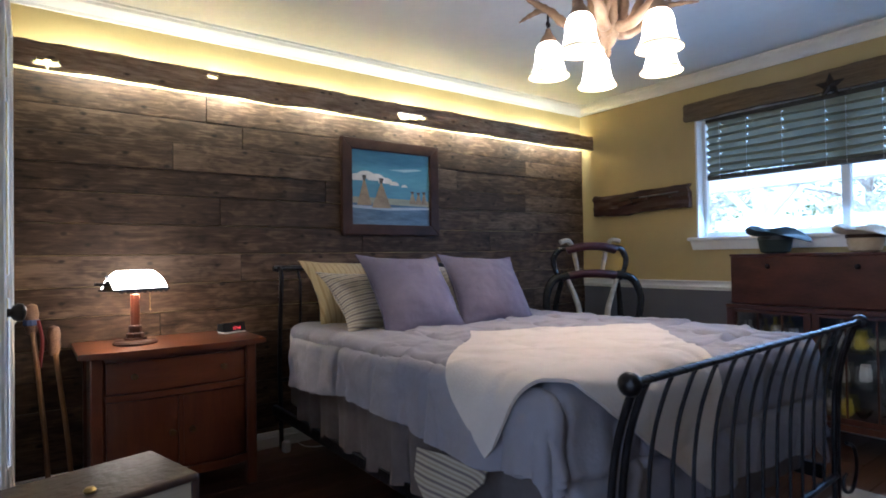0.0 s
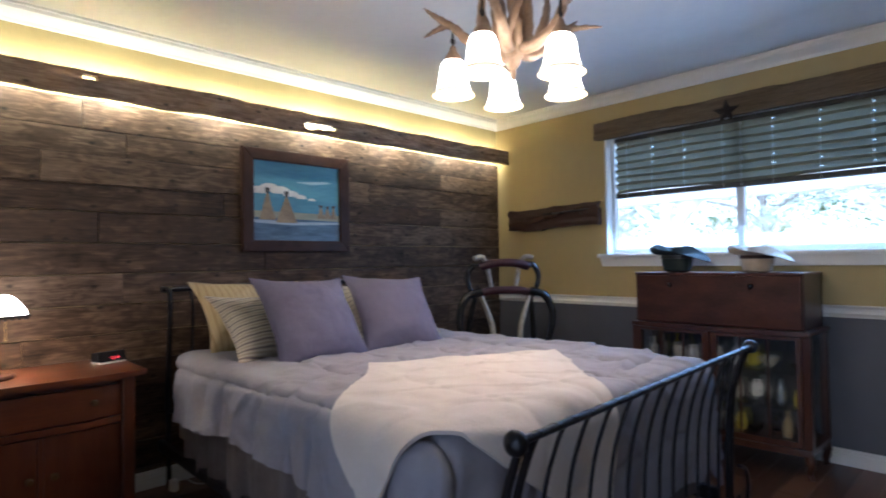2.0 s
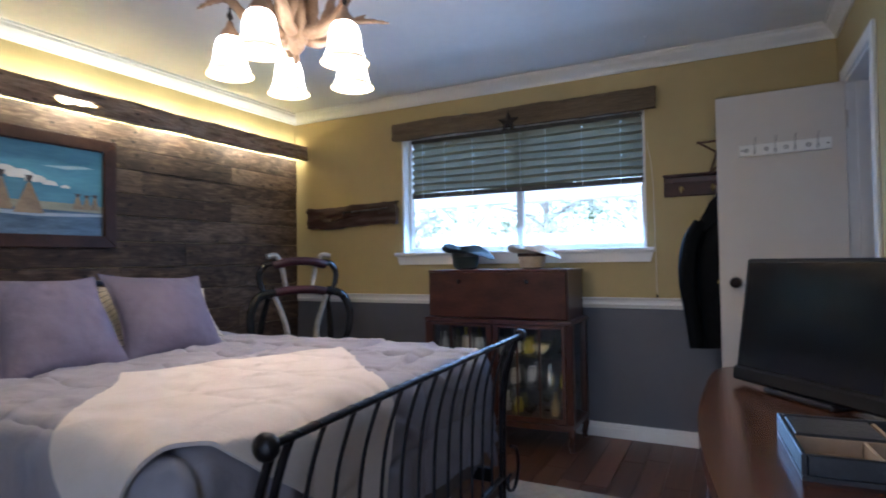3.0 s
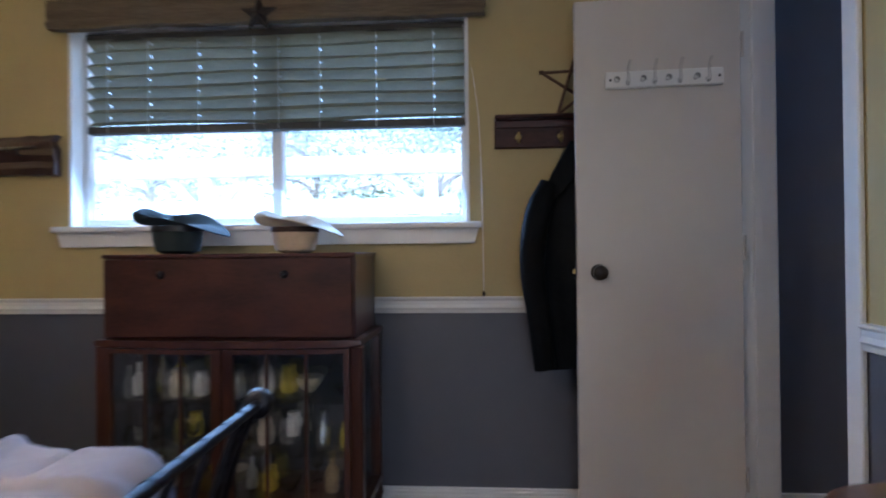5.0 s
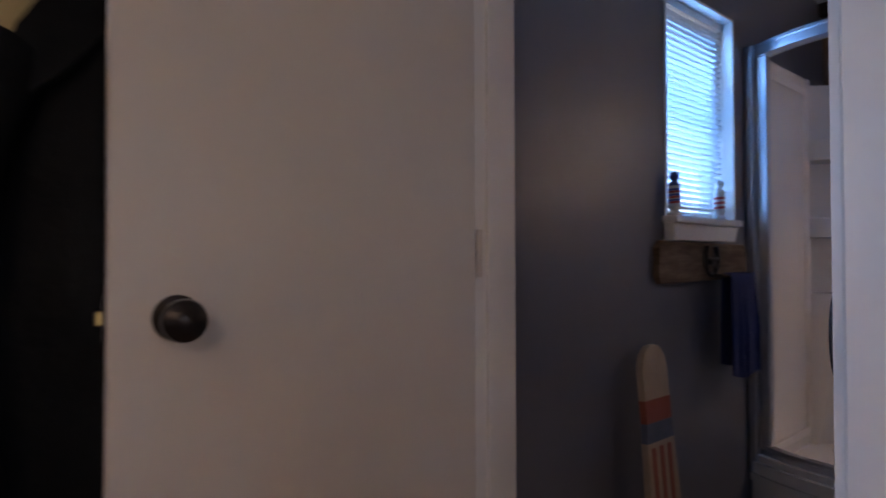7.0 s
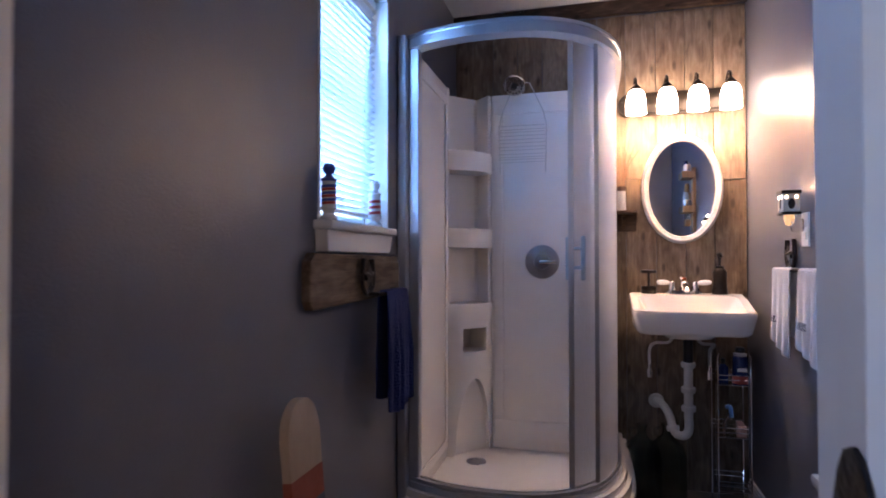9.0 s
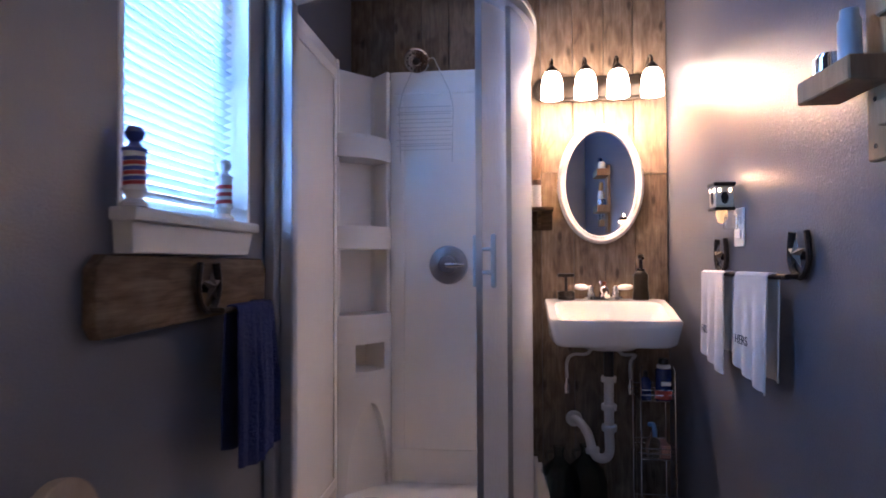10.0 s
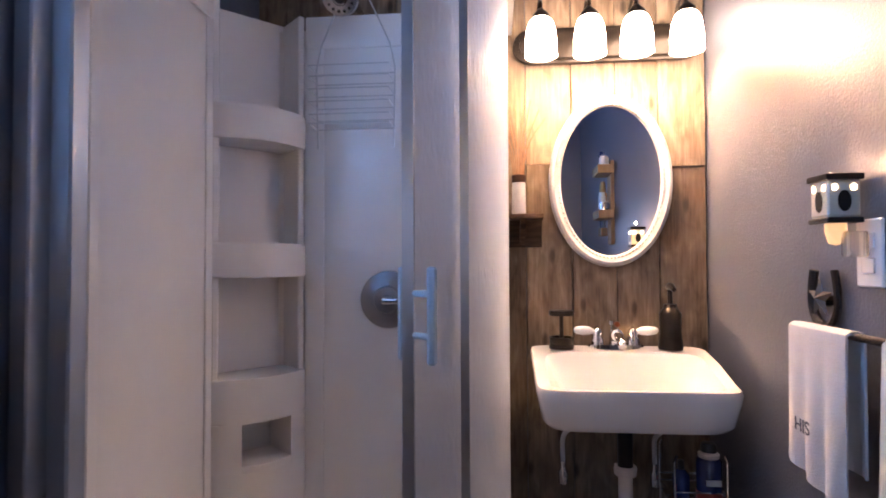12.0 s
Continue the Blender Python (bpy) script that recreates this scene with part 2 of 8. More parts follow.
FLOORWOOD = mk("dark_red_floor_wood", (0.055, 0.022, 0.012), (0.12, 0.05, 0.026), rough=0.32, scale=4, stretch=(0.6, 7, 7), bump=0.1, rand=0.35)
BARN = barn("weathered_barn_board", (0.015, 0.0075, 0.004), (0.066, 0.037, 0.020), (0.18, 0.116, 0.070), (0.86, 0.90, 0.94))
BARNV = barn("pale_barn_board", (0.085, 0.054, 0.034), (0.20, 0.142, 0.096), (0.34, 0.262, 0.19), (0.88, 0.92, 0.96))
BEAMWOOD = barn("old_beam_wood", (0.07, 0.038, 0.02), (0.24, 0.155, 0.095), (0.42, 0.30, 0.20), (0.88, 0.90, 0.92))
CHERRY = mk("cherry_wood", (0.075, 0.019, 0.007), (0.15, 0.043, 0.015), rough=0.28, scale=4, stretch=(1, 8, 8), bump=0.03, coat=0.3)
CHERRYZ = mk("cherry_wood_upright", (0.055, 0.014, 0.006), (0.115, 0.032, 0.012), rough=0.3, scale=4, stretch=(8, 8, 1), bump=0.03, coat=0.3)
MAHOG = mk("dark_mahogany", (0.030, 0.0075, 0.005), (0.075, 0.016, 0.010), rough=0.3, scale=4, stretch=(8, 1, 8), bump=0.03, coat=0.3)
IRON = mk("black_wrought_iron", (0.012, 0.012, 0.014), (0.03, 0.03, 0.034), rough=0.35, metal=0.7, scale=20, bump=0.2)
BLACKPL = mk("black_plastic", (0.010, 0.010, 0.011), (0.016, 0.016, 0.018), rough=0.35, scale=10)

# ---- large structure ----
XW, YP, YS, YB = 4.0, 3.27, -0.62, -0.74       # window wall, board wall, wall to the bathroom (both faces)
XB, YE, ZC = 2.555, -3.36, 2.44                # bathroom's inner wall, back wall, ceiling
XE = -0.09                                     # wall with the closet door
W1 = (0.40, 2.195, 1.22, 2.11)                  # bedroom window: y0, y1, z0, z1
W2 = (-2.30, -1.76, 1.237, 2.08)                # bathroom window
DX0, DX1, DZ = 3.13, 3.79, 2.07                # doorway to the bathroom


def wall(name, material, boxes, label):
    bm = bmesh.new()
    for b in boxes:
        box(bm, *b)
    return single(name, bm, material, label, "wall", kind="structure")


OUT = XW + 0.14
RAILZ = 0.87
wall("wall_east", GOLD, [(XW, OUT, W1[1], YP + 0.14, RAILZ, ZC), (XW, OUT, YS, W1[0], RAILZ, ZC), (XW, OUT, W1[0], W1[1], RAILZ, W1[2]), (XW, OUT, W1[0], W1[1], W1[3], ZC)], "gold painted upper wall round the bedroom window")
wall("wall_east_lower", SLATE, [(XW, OUT, YS, YP + 0.14, 0, RAILZ)], "slate gray painted wall below the chair rail")
wall("wall_north", GOLD, [(XE - 0.14, OUT, YP + 0.012, YP + 0.14, 0, ZC)], "gold painted wall behind weathered boards")
wall("wall_south", GOLD, [(-1.4, DX0, (YS + YB) / 2, YS, RAILZ, ZC), (DX1, XW, (YS + YB) / 2, YS, RAILZ, ZC), (DX0, DX1, (YS + YB) / 2, YS, DZ, ZC)], "gold painted wall with the bathroom doorway")
wall("wall_south_lower", SLATE, [(-1.4, DX0, (YS + YB) / 2, YS, 0, RAILZ), (DX1, XW, (YS + YB) / 2, YS, 0, RAILZ)], "slate gray wall below the chair rail by the doorway")
wall("wall_west", GOLD, [(XE - 0.14, XE, 2.95, YP + 0.012, RAILZ, ZC), (XE - 0.14, XE, 1.2, 1.97, RAILZ, ZC), (XE - 0.14, XE, 1.97, 2.95, 2.07, ZC), (-1.4, XE, 1.08, 1.2, RAILZ, ZC), (-1.52, -1.4, YB, -0.5, RAILZ, ZC), (-1.52, -1.4, 0.36, 1.2, RAILZ, ZC), (-1.52, -1.4, -0.5, 0.36, 2.05, ZC)], "gold painted wall with a white closet door")
wall("wall_west_lower", SLATE, [(XE - 0.14, XE, 2.95, YP + 0.012, 0, RAILZ), (XE - 0.14, XE, 1.2, 1.97, 0, RAILZ), (-1.4, XE, 1.08, 1.2, 0, RAILZ), (-1.52, -1.4, YB, -0.5, 0, RAILZ), (-1.52, -1.4, 0.36, 1.2, 0, RAILZ)], "slate gray wall below the chair rail")
BN = (YS + YB) / 2
wall("wall_bath_north", BATHGRAY, [(XB - 0.12, DX0, YB, BN, 0, ZC), (DX1, XW, YB, BN, 0, ZC), (DX0, DX1, YB, BN, DZ, ZC)], "gray painted bathroom wall with the doorway")
wall("wall_bath_east", BATHGRAY, [(XW, OUT, W2[1], BN, 0, ZC), (XW, OUT, YE - 0.14, W2[0], 0, ZC), (XW, OUT, W2[0], W2[1], 0, W2[2]), (XW, OUT, W2[0], W2[1], W2[3], ZC)], "gray painted bathroom wall with a small window")
wall("wall_bath_west", BATHGRAY, [(XB - 0.12, XB, YE - 0.14, YB, 0, ZC)], "gray painted textured bathroom wall")
wall("wall_bath_south", BATHGRAY, [(XB, XW, YE - 0.14, YE - 0.014, 0, ZC)], "bathroom back wall behind weathered boards")
single("ceiling", boxm(-1.52, OUT, BN, YP + 0.14, ZC, ZC + 0.1), CEIL, "off-white textured bedroom ceiling", "ceiling", kind="structure")
single("ceiling_bath", boxm(XB - 0.12, OUT, YE - 0.14, BN, ZC, ZC + 0.1), CEIL, "off-white bathroom ceiling", "ceiling", kind="structure")
floor = single("floor", boxm(-1.52, OUT, YE - 0.14, YP + 0.14, -0.12, -0.012), FLOORWOOD, "dark red-brown wooden plank floor", "floor", kind="structure")

# ---- trim ----
def strip(name, pts, prof, label, material=WHITE, category="trim"):
    """A moulding swept along a level line of points; prof holds (out, up) pairs, out to the left of the way."""
    bm = bmesh.new()
    rings = []
    P = [Vector((x, y, 0)) for x, y in pts]
    for i, p in enumerate(P):
        d0 = (P[i] - P[i - 1]).normalized() if i > 0 else (P[1] - P[0]).normalized()
        d1 = (P[i + 1] - P[i]).normalized() if i < len(P) - 1 else d0
        n0, n1 = Vector((-d0.y, d0.x, 0)), Vector((-d1.y, d1.x, 0))
        n = (n0 + n1).normalized()
        n = n / max(0.3, n.dot(n0))
        rings.append([bm.verts.new(p + n * o + Vector((0, 0, u))) for o, u in prof])
    k = len(prof)
    for a, b in zip(rings, rings[1:]):
        for j in range(k):
            bm.faces.new((a[j], a[(j + 1) % k], b[(j + 1) % k], b[j]))
    bm.faces.new(rings[0])
    bm.faces.new(rings[-1])
    return single(name, bm, material, label, category, kind="structure")


crown = [(0, ZC - 0.085), (0.012, ZC - 0.085), (0.016, ZC - 0.068), (0.03, ZC - 0.05), (0.05, ZC - 0.03), (0.056, ZC - 0.014), (0.066, ZC - 0.012), (0.066, ZC), (0, ZC)]
strip("trim_crown", [(XE, 1.2), (XE, YP + 0.012), (XW, YP + 0.012), (XW, YS), (-1.4, YS)][::-1], crown, "white moulded crown trim under the ceiling")
rail = [(0, 0.835), (0.012, 0.835), (0.016, 0.85), (0.022, 0.858), (0.016, 0.872), (0.016, 0.888), (0.026, 0.896), (0.026, 0.904), (0, 0.904)]
strip("trim_chair_rail", [(DX1 + 0.075, YS), (XW, YS), (XW, 3.258)], rail, "white moulded chair rail between gold and slate paint")
strip("trim_chair_rail_south", [(-1.4, YS), (DX0 - 0.045, YS)], rail, "white moulded chair rail beside the bathroom door")
strip("trim_chair_rail_west", [(XE, YP), (XE, 3.02)], rail, "white moulded chair rail beside the closet door")
base = [(0, 0), (0.016, 0), (0.016, 0.06), (0.013, 0.064), (0.013, 0.076), (0.009, 0.08), (0.009, 0.088), (0, 0.092)]
strip("baseboard", [(DX1 + 0.075, YS), (XW, YS), (XW, 3.262)], base, "white moulded baseboard along slate wall", category="baseboard")
strip("baseboard_north", [(XW - 0.02, YP - 0.01), (XE, YP - 0.01)], base, "white moulded baseboard under weathered boards", category="baseboard")
strip("baseboard_south", [(-1.4, YS), (DX0 - 0.045, YS)], base, "white moulded baseboard beside the doorway", category="baseboard")
strip("baseboard_bath", [(XB, YB), (XB, -3.34)], base, "white baseboard along gray bathroom wall", category="baseboard")
strip("baseboard_bath_east", [(XW, -2.3), (XW, YB)], base, "white baseboard below the bathroom window", category="baseboard")
single("trim_bath_crown", boxm(XB, XW, -3.338, -3.315, ZC - 0.075, ZC, bev=0.004), BARN, "weathered board trim over bathroom back wall", "trim", kind="structure")

# doorway to the bathroom: lining, stops, casing
bm = bmesh.new()
box(bm, DX0, DX0 + 0.03, YB - 0.004, YS + 0.004, 0, DZ)
box(bm, DX1 - 0.03, DX1, YB - 0.004, YS + 0.004, 0, DZ)
box(bm, DX0 + 0.03, DX1 - 0.03, YB - 0.004, YS + 0.004, DZ - 0.03, DZ)
box(bm, DX0 + 0.03, DX0 + 0.04, -0.69, -0.66, 0, DZ - 0.03)
box(bm, DX1 - 0.04, DX1 - 0.03, -0.69, -0.66, 0, DZ - 0.03)
frame_1 = single("door_frame_1", bm, WHITE, "white painted bathroom door lining and stops", "door frame", kind="structure")
for nm, b in (("casing", (DX0 - 0.045, DX0 + 0.018, YS, YS + 0.016, 0, DZ + 0.05)), ("casing", (DX1 - 0.018, DX1 + 0.05, YS, YS + 0.016, 0, DZ + 0.05)), ("casing", (DX0 + 0.018, DX1 - 0.018, YS, YS + 0.016, DZ - 0.015, DZ + 0.05)),
              ("casing", (DX0 - 0.045, DX0 + 0.018, YB - 0.016, YB, 0, DZ + 0.05)), ("casing", (DX1 - 0.018, DX1 + 0.05, YB - 0.016, YB, 0, DZ + 0.05))):
    part(nm, boxm(*b, bev=0.004), WHITE, frame_1)
part("strike_plate", prism(bmesh.new(), [(y * 0.022 - 0.668, z * 0.05 + 1.0) for y, z in arc((0, 0), 1, 0, 360, 16)[:-1]], DX0 + 0.0405, DX0 + 0.043, "x"), IRON, frame_1, "black oval strike plate")

# door leaves
BRONZE = mk("oil_rubbed_bronze", (0.016, 0.012, 0.010), (0.035, 0.026, 0.02), rough=0.3, metal=0.6, scale=20)
BRASS = mk("aged_brass", (0.30, 0.20, 0.07), (0.45, 0.32, 0.12), rough=0.3, metal=1.0, scale=25)
CHROME = mk("chrome", (0.62, 0.62, 0.64), (0.72, 0.72, 0.74), rough=0.08, metal=1.0, scale=8)
door_1 = thing("door_1", pose(3.752, -0.612, 0, 0, 0, math.degrees(math.atan2(0.60, 0.037))), "open white painted flush door with black knob", "door", kind="structure")
LEAF = 0.60
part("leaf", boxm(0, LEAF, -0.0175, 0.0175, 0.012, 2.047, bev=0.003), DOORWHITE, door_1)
for s in (1, -1):
    k = part("knob", spin_profile(bmesh.new(), [(0, 0), (0.031, 0), (0.031, 0.006), (0.014, 0.01), (0.013, 0.03), (0.022, 0.036), (0.0285, 0.048), (0.027, 0.06), (0.015, 0.068), (0, 0.07)], 24), BRONZE, door_1, "dark bronze round door knob", smooth=True, m=pose(LEAF - 0.082, 0.0175 * s, 1.012, -90 * s))
part("latch_plate", boxm(LEAF, LEAF + 0.003, -0.012, 0.012, 0.985, 1.045), BRONZE, door_1)
part("latch", boxm(LEAF + 0.003, LEAF + 0.012, -0.007, 0.007, 1.005, 1.025, bev=0.002), BRASS, door_1)
for z in (0.25, 1.1, 1.85):
    part("hinge", tube(bmesh.new(), [(-0.004, 0.022, z - 0.045), (-0.004, 0.022, z + 0.045)], 0.006), DOORWHITE, door_1)
hook_rail = thing("hook_rail", door_1.matrix_world @ pose(0.275, 0.0175, 1.735), "white hook rail with clear hooks on the door", "hook rail")
CLEARPL = clear("clear_plastic", (0.9, 0.9, 0.9), 0.1, 1.4, 0.3)
part("backboard", boxm(-0.212, 0.212, 0, 0.016, -0.032, 0.032, bev=0.005), WHITE, hook_rail)
for x in (-0.15, -0.05, 0.04, 0.135):
    part("hook", tube(bmesh.new(), curve([(x, 0.016, -0.01), (x, 0.04, -0.022), (x, 0.05, -0.005), (x, 0.046, 0.03), (x - 0.006, 0.055, 0.062)]), [0.007] * 16 + [0.005] * 17, 7), CLEARPL, hook_rail, smooth=True)
    part("peg", spin_profile(bmesh.new(), [(0, 0), (0.008, 0), (0.006, 0.02), (0.011, 0.03), (0, 0.034)], 12, m=pose(x + 0.04, 0.016, -0.005, -90)), CLEARPL, hook_rail, smooth=True)
for x in (-0.195, 0.195):
    part("screw", spin_profile(bmesh.new(), [(0, 0.018), (0.005, 0.018), (0.005, 0.0155)], 10, m=pose(x, 0.0, 0, -90)), BRONZE, hook_rail)

door_2 = thing("door_2", pose(XE, 2.05, 0), "closed white closet door with black knob", "door", kind="structure")
part("leaf", boxm(-0.045, -0.006, 0.003, 0.76, 0.012, 2.03, bev=0.003), WHITE, door_2)
part("knob", spin_profile(bmesh.new(), [(0, 0), (0.031, 0), (0.031, 0.006), (0.014, 0.01), (0.013, 0.03), (0.022, 0.036), (0.0285, 0.048), (0.027, 0.06), (0.015, 0.068), (0, 0.07)], 24), BRONZE, door_2, "dark bronze round door knob", smooth=True, m=pose(-0.006, 0.07, 0.96, 0, 90))
for z in (0.25, 1.02, 1.82):
    hg = part("hinge", boxm(-0.006, -0.003, 0.73, 0.775, z - 0.045, z + 0.045), WHITE, door_2)
    part("hinge_pin", tube(bmesh.new(), [(0.001, 0.765, z - 0.048), (0.001, 0.765, z + 0.048)], 0.006), WHITE, hg)
for nm, b in (("casing", (0, 0.016, 0.77, 0.90, 0, 2.1)), ("casing", (0, 0.016, -0.08, -0.003, 0, 2.1)), ("casing", (0, 0.016, -0.003, 0.77, 2.035, 2.1))):
    part(nm, boxm(*b, bev=0.004), WHITE, door_2)

# ---- bedroom window ----
GLASS = clear("window_glass", (0.96, 0.98, 0.98), 0.0, 1.45, 0.75)


def window_frame(parent, y0, y1, z0, z1, x, split=None, rail_z=None):
    for b in ((x, x + 0.05, y0, y0 + 0.035, z0, z1), (x, x + 0.05, y1 - 0.035, y1, z0, z1), (x, x + 0.05, y0 + 0.035, y1 - 0.035, z0, z0 + 0.04), (x, x + 0.05, y0 + 0.035, y1 - 0.035, z1 - 0.035, z1)):
        part("window_frame", boxm(*b, bev=0.004), WHITE, parent)
    if split:
        part("mullion", boxm(x - 0.006, x + 0.045, split - 0.024, split + 0.024, z0 + 0.04, z1 - 0.035, bev=0.004), WHITE, parent)
        panes = [(y0 + 0.035, split - 0.024, z0 + 0.04, z1 - 0.035), (split + 0.024, y1 - 0.035, z0 + 0.04, z1 - 0.035)]
    else:
        part("meeting_rail", boxm(x - 0.006, x + 0.045, y0 + 0.035, y1 - 0.035, rail_z - 0.022, rail_z + 0.022, bev=0.004), WHITE, parent)
        panes = [(y0 + 0.035, y1 - 0.035, z0 + 0.04, rail_z - 0.022), (y0 + 0.035, y1 - 0.035, rail_z + 0.022, z1 - 0.035)]
    for a, b, c, d in panes:
        g = part("pane", boxm(x + 0.02, x + 0.025, a, b, c, d), GLASS, parent)
        g.visible_shadow = False


window_1 = thing("window_1", None, "white sliding window with two panes over the cabinet", "window", kind="structure")
window_frame(window_1, W1[0], W1[1], W1[2], W1[3], XW + 0.075, split=1.265)
part("window_sill", boxm(XW - 0.045, XW + 0.075, W1[0] - 0.05, W1[1] + 0.06, W1[2] - 0.022, W1[2] + 0.004, bev=0.006, seg=2), WHITE, window_1)
part("apron", prism(bmesh.new(), [(W1[0] - 0.04, W1[2] - 0.022), (W1[1] + 0.05, W1[2] - 0.022), (W1[1] + 0.03, W1[2] - 0.088), (W1[0] - 0.02, W1[2] - 0.088)], XW - 0.018, XW, "x", bev=0.002), WHITE, window_1)
for b in ((W1[0] - 0.002, W1[0] + 0.012), (W1[1] - 0.012, W1[1] + 0.002)):
    part("reveal", boxm(XW - 0.003, XW + 0.075, b[0], b[1], W1[2], W1[3]), WHITE, window_1)
part("reveal", boxm(XW - 0.003, XW + 0.075, W1[0] + 0.012, W1[1] - 0.012, W1[3] - 0.012, W1[3]), WHITE, window_1)

# pleated shade, half drawn
def cloth(name, dark, light, through=0.35, **k):
    m = mk(name, dark, light, **k)
    nt, n = m.node_tree, m.node_tree.nodes
    t, ms = n.new("ShaderNodeBsdfTranslucent"), n.new("ShaderNodeMixShader")
    t.inputs[0].default_value = (*light, 1)
    ms.inputs[0].default_value = through
    nt.links.new(n["Principled BSDF"].outputs[0], ms.inputs[1])
    nt.links.new(t.outputs[0], ms.inputs[2])
    nt.links.new(ms.outputs[0], n["Material Output"].inputs[0])
    return m


SHADE = cloth("woven_shade_cloth", (0.13, 0.125, 0.09), (0.40, 0.375, 0.27), 0.60, rough=0.9, scale=9, stretch=(1, 0.8, 5), bump=0.8, bump_scale=26, fine=0.55)
blind = thing("pleated_blind", None, "half-drawn gray-green pleated woven window shade", "blind")
zt, zb, pl = W1[3] - 0.02, 1.645, 7
part("headrail", boxm(XW + 0.005, XW + 0.05, W1[0] + 0.015, W1[1] - 0.075, zt - 0.03, zt, bev=0.004), mk("shade_rail", (0.05, 0.045, 0.035), rough=0.7), blind)


def pleat(u, v):
    z = zt - 0.03 - (zt - 0.03 - zb - 0.03) * v
    ph = v * pl
    return (XW + 0.03 + 0.026 * (1 - 4 * abs((ph % 1.0) - 0.5)) + 0.002 * math.sin(37 * u + 3 * ph), W1[0] + 0.016 + (W1[1] - W1[0] - 0.095) * u, z + 0.004 * math.sin(9 * u + ph))


CORDS = (0.55, 0.80, 1.05, 1.235, 1.345, 1.60, 1.83, 2.02)
bm = sheet(bmesh.new(), pleat, 240, 14 * pl)
holes = []
for f in bm.faces:
    c = f.calc_center_median()
    row = (zt - 0.03 - c.z) / (zt - 0.06 - zb) * pl % 1.0
    if 0.17 < row < 0.28 and min(abs(c.y - y) for y in CORDS) < 0.0036:
        holes.append(f)
bmesh.ops.delete(bm, geom=holes, context="FACES")
part("cloth", bm, SHADE, blind, smooth=True)
# extra cloth layer, added to darken the lower half of each pleat like shade
for k in range(pl):
    def fold(u, v, k=k):
        x, y, z = pleat(u, (k + 0.50 + 0.44 * v) / pl)
        return (x - 0.003, y, z)
    part("doubled_fold", sheet(bmesh.new(), fold, 60, 8), SHADE, blind, smooth=True)
part("bottom_rail", boxm(XW + 0.008, XW + 0.05, W1[0] + 0.016, W1[1] - 0.078, zb - 0.005, zb + 0.03, bev=0.005), mk("shade_bottom", (0.06, 0.055, 0.045), (0.1, 0.09, 0.075), rough=0.8, scale=20), blind)
for y in CORDS:
    part("cord", tube(bmesh.new(), [(XW + 0.008, y, zb), (XW + 0.008, y, zt - 0.03)], 0.0012, 5), WHITE, blind)
part("pull_cord", tube(bmesh.new(), curve([(XW + 0.004, W1[0] + 0.02, zt - 0.02), (XW - 0.006, W1[0] - 0.04, 1.7), (XW - 0.05, W1[0] - 0.055, 1.25), (XW - 0.035, W1[0] - 0.058, 0.93)]), 0.0015, 5), WHITE, blind)
part("tassel", spin_profile(bmesh.new(), [(0, 0), (0.006, 0.004), (0.007, 0.016), (0.002, 0.026), (0, 0.027)], 10, (XW - 0.035, W1[0] - 0.058, 0.905)), BRONZE, blind)

# rough board over the window, with an iron star
def rough_slab(x0, x1, z0, z1, y0, y1, seed, n=60, amp=0.006, holes=()):
    """A worn slab along x, front face at y0, with wavy edges and holes of (x, z, rx, rz)."""
    bm = bmesh.new()
    rows = 14 if holes else 6
    g = []
    for i in range(n + 1):
        x = x0 + (x1 - x0) * i / n
        a = z0 + amp * noise.noise((x * 3.1, seed, 0)) + amp * 0.6 * noise.noise((x * 13, seed, 4))
        b = z1 + amp * noise.noise((x * 2.7, seed, 9)) + amp * 0.6 * noise.noise((x * 11, seed, 14))
        g.append([bm.verts.new((x + (amp * noise.noise((j * 0.9, seed, 2)) if i in (0, n) else 0), y0 + amp * 0.7 * noise.noise((x * 6, j * 0.8, seed)) + (0.004 if j in (0, rows) else 0), a + (b - a) * j / rows)) for j in range(rows + 1)])
    for i in range(n):
        for j in range(rows):
            c = (g[i][j].co + g[i + 1][j + 1].co) / 2
            if any(((c.x - h[0]) / h[2]) ** 2 + ((c.z - h[1]) / h[3]) ** 2 < 1 for h in holes):
                continue
            bm.faces.new((g[i][j], g[i + 1][j], g[i + 1][j + 1], g[i][j + 1]))
    bmesh.ops.delete(bm, geom=[v for v in bm.verts if not v.link_faces], context="VERTS")
    back = bmesh.ops.extrude_face_region(bm, geom=list(bm.faces))["geom"]
    for v in back:
        if isinstance(v, bmesh.types.BMVert):
            v.co.y = y1
    return bm


valance = thing("window_valance", pose(XW, 1.285, 2.155, 0, 0, -90), "rough weathered board over the window with an iron star", "valance")
VALW = mk("valance_wood", (0.075, 0.05, 0.026), (0.19, 0.135, 0.075), rough=0.9, scale=4, stretch=(0.5, 7, 7), bump=0.6, bump_scale=10, fine=0.5)
part("board", rough_slab(-0.96, 0.96, -0.065, 0.065, -0.075, -0.03, 3.3, 50, 0.01), VALW, valance)
for x in (-0.8, 0.8):
    part("bracket", boxm(x - 0.02, x + 0.02, -0.03, 0, -0.04, 0.04), VALW, valance)


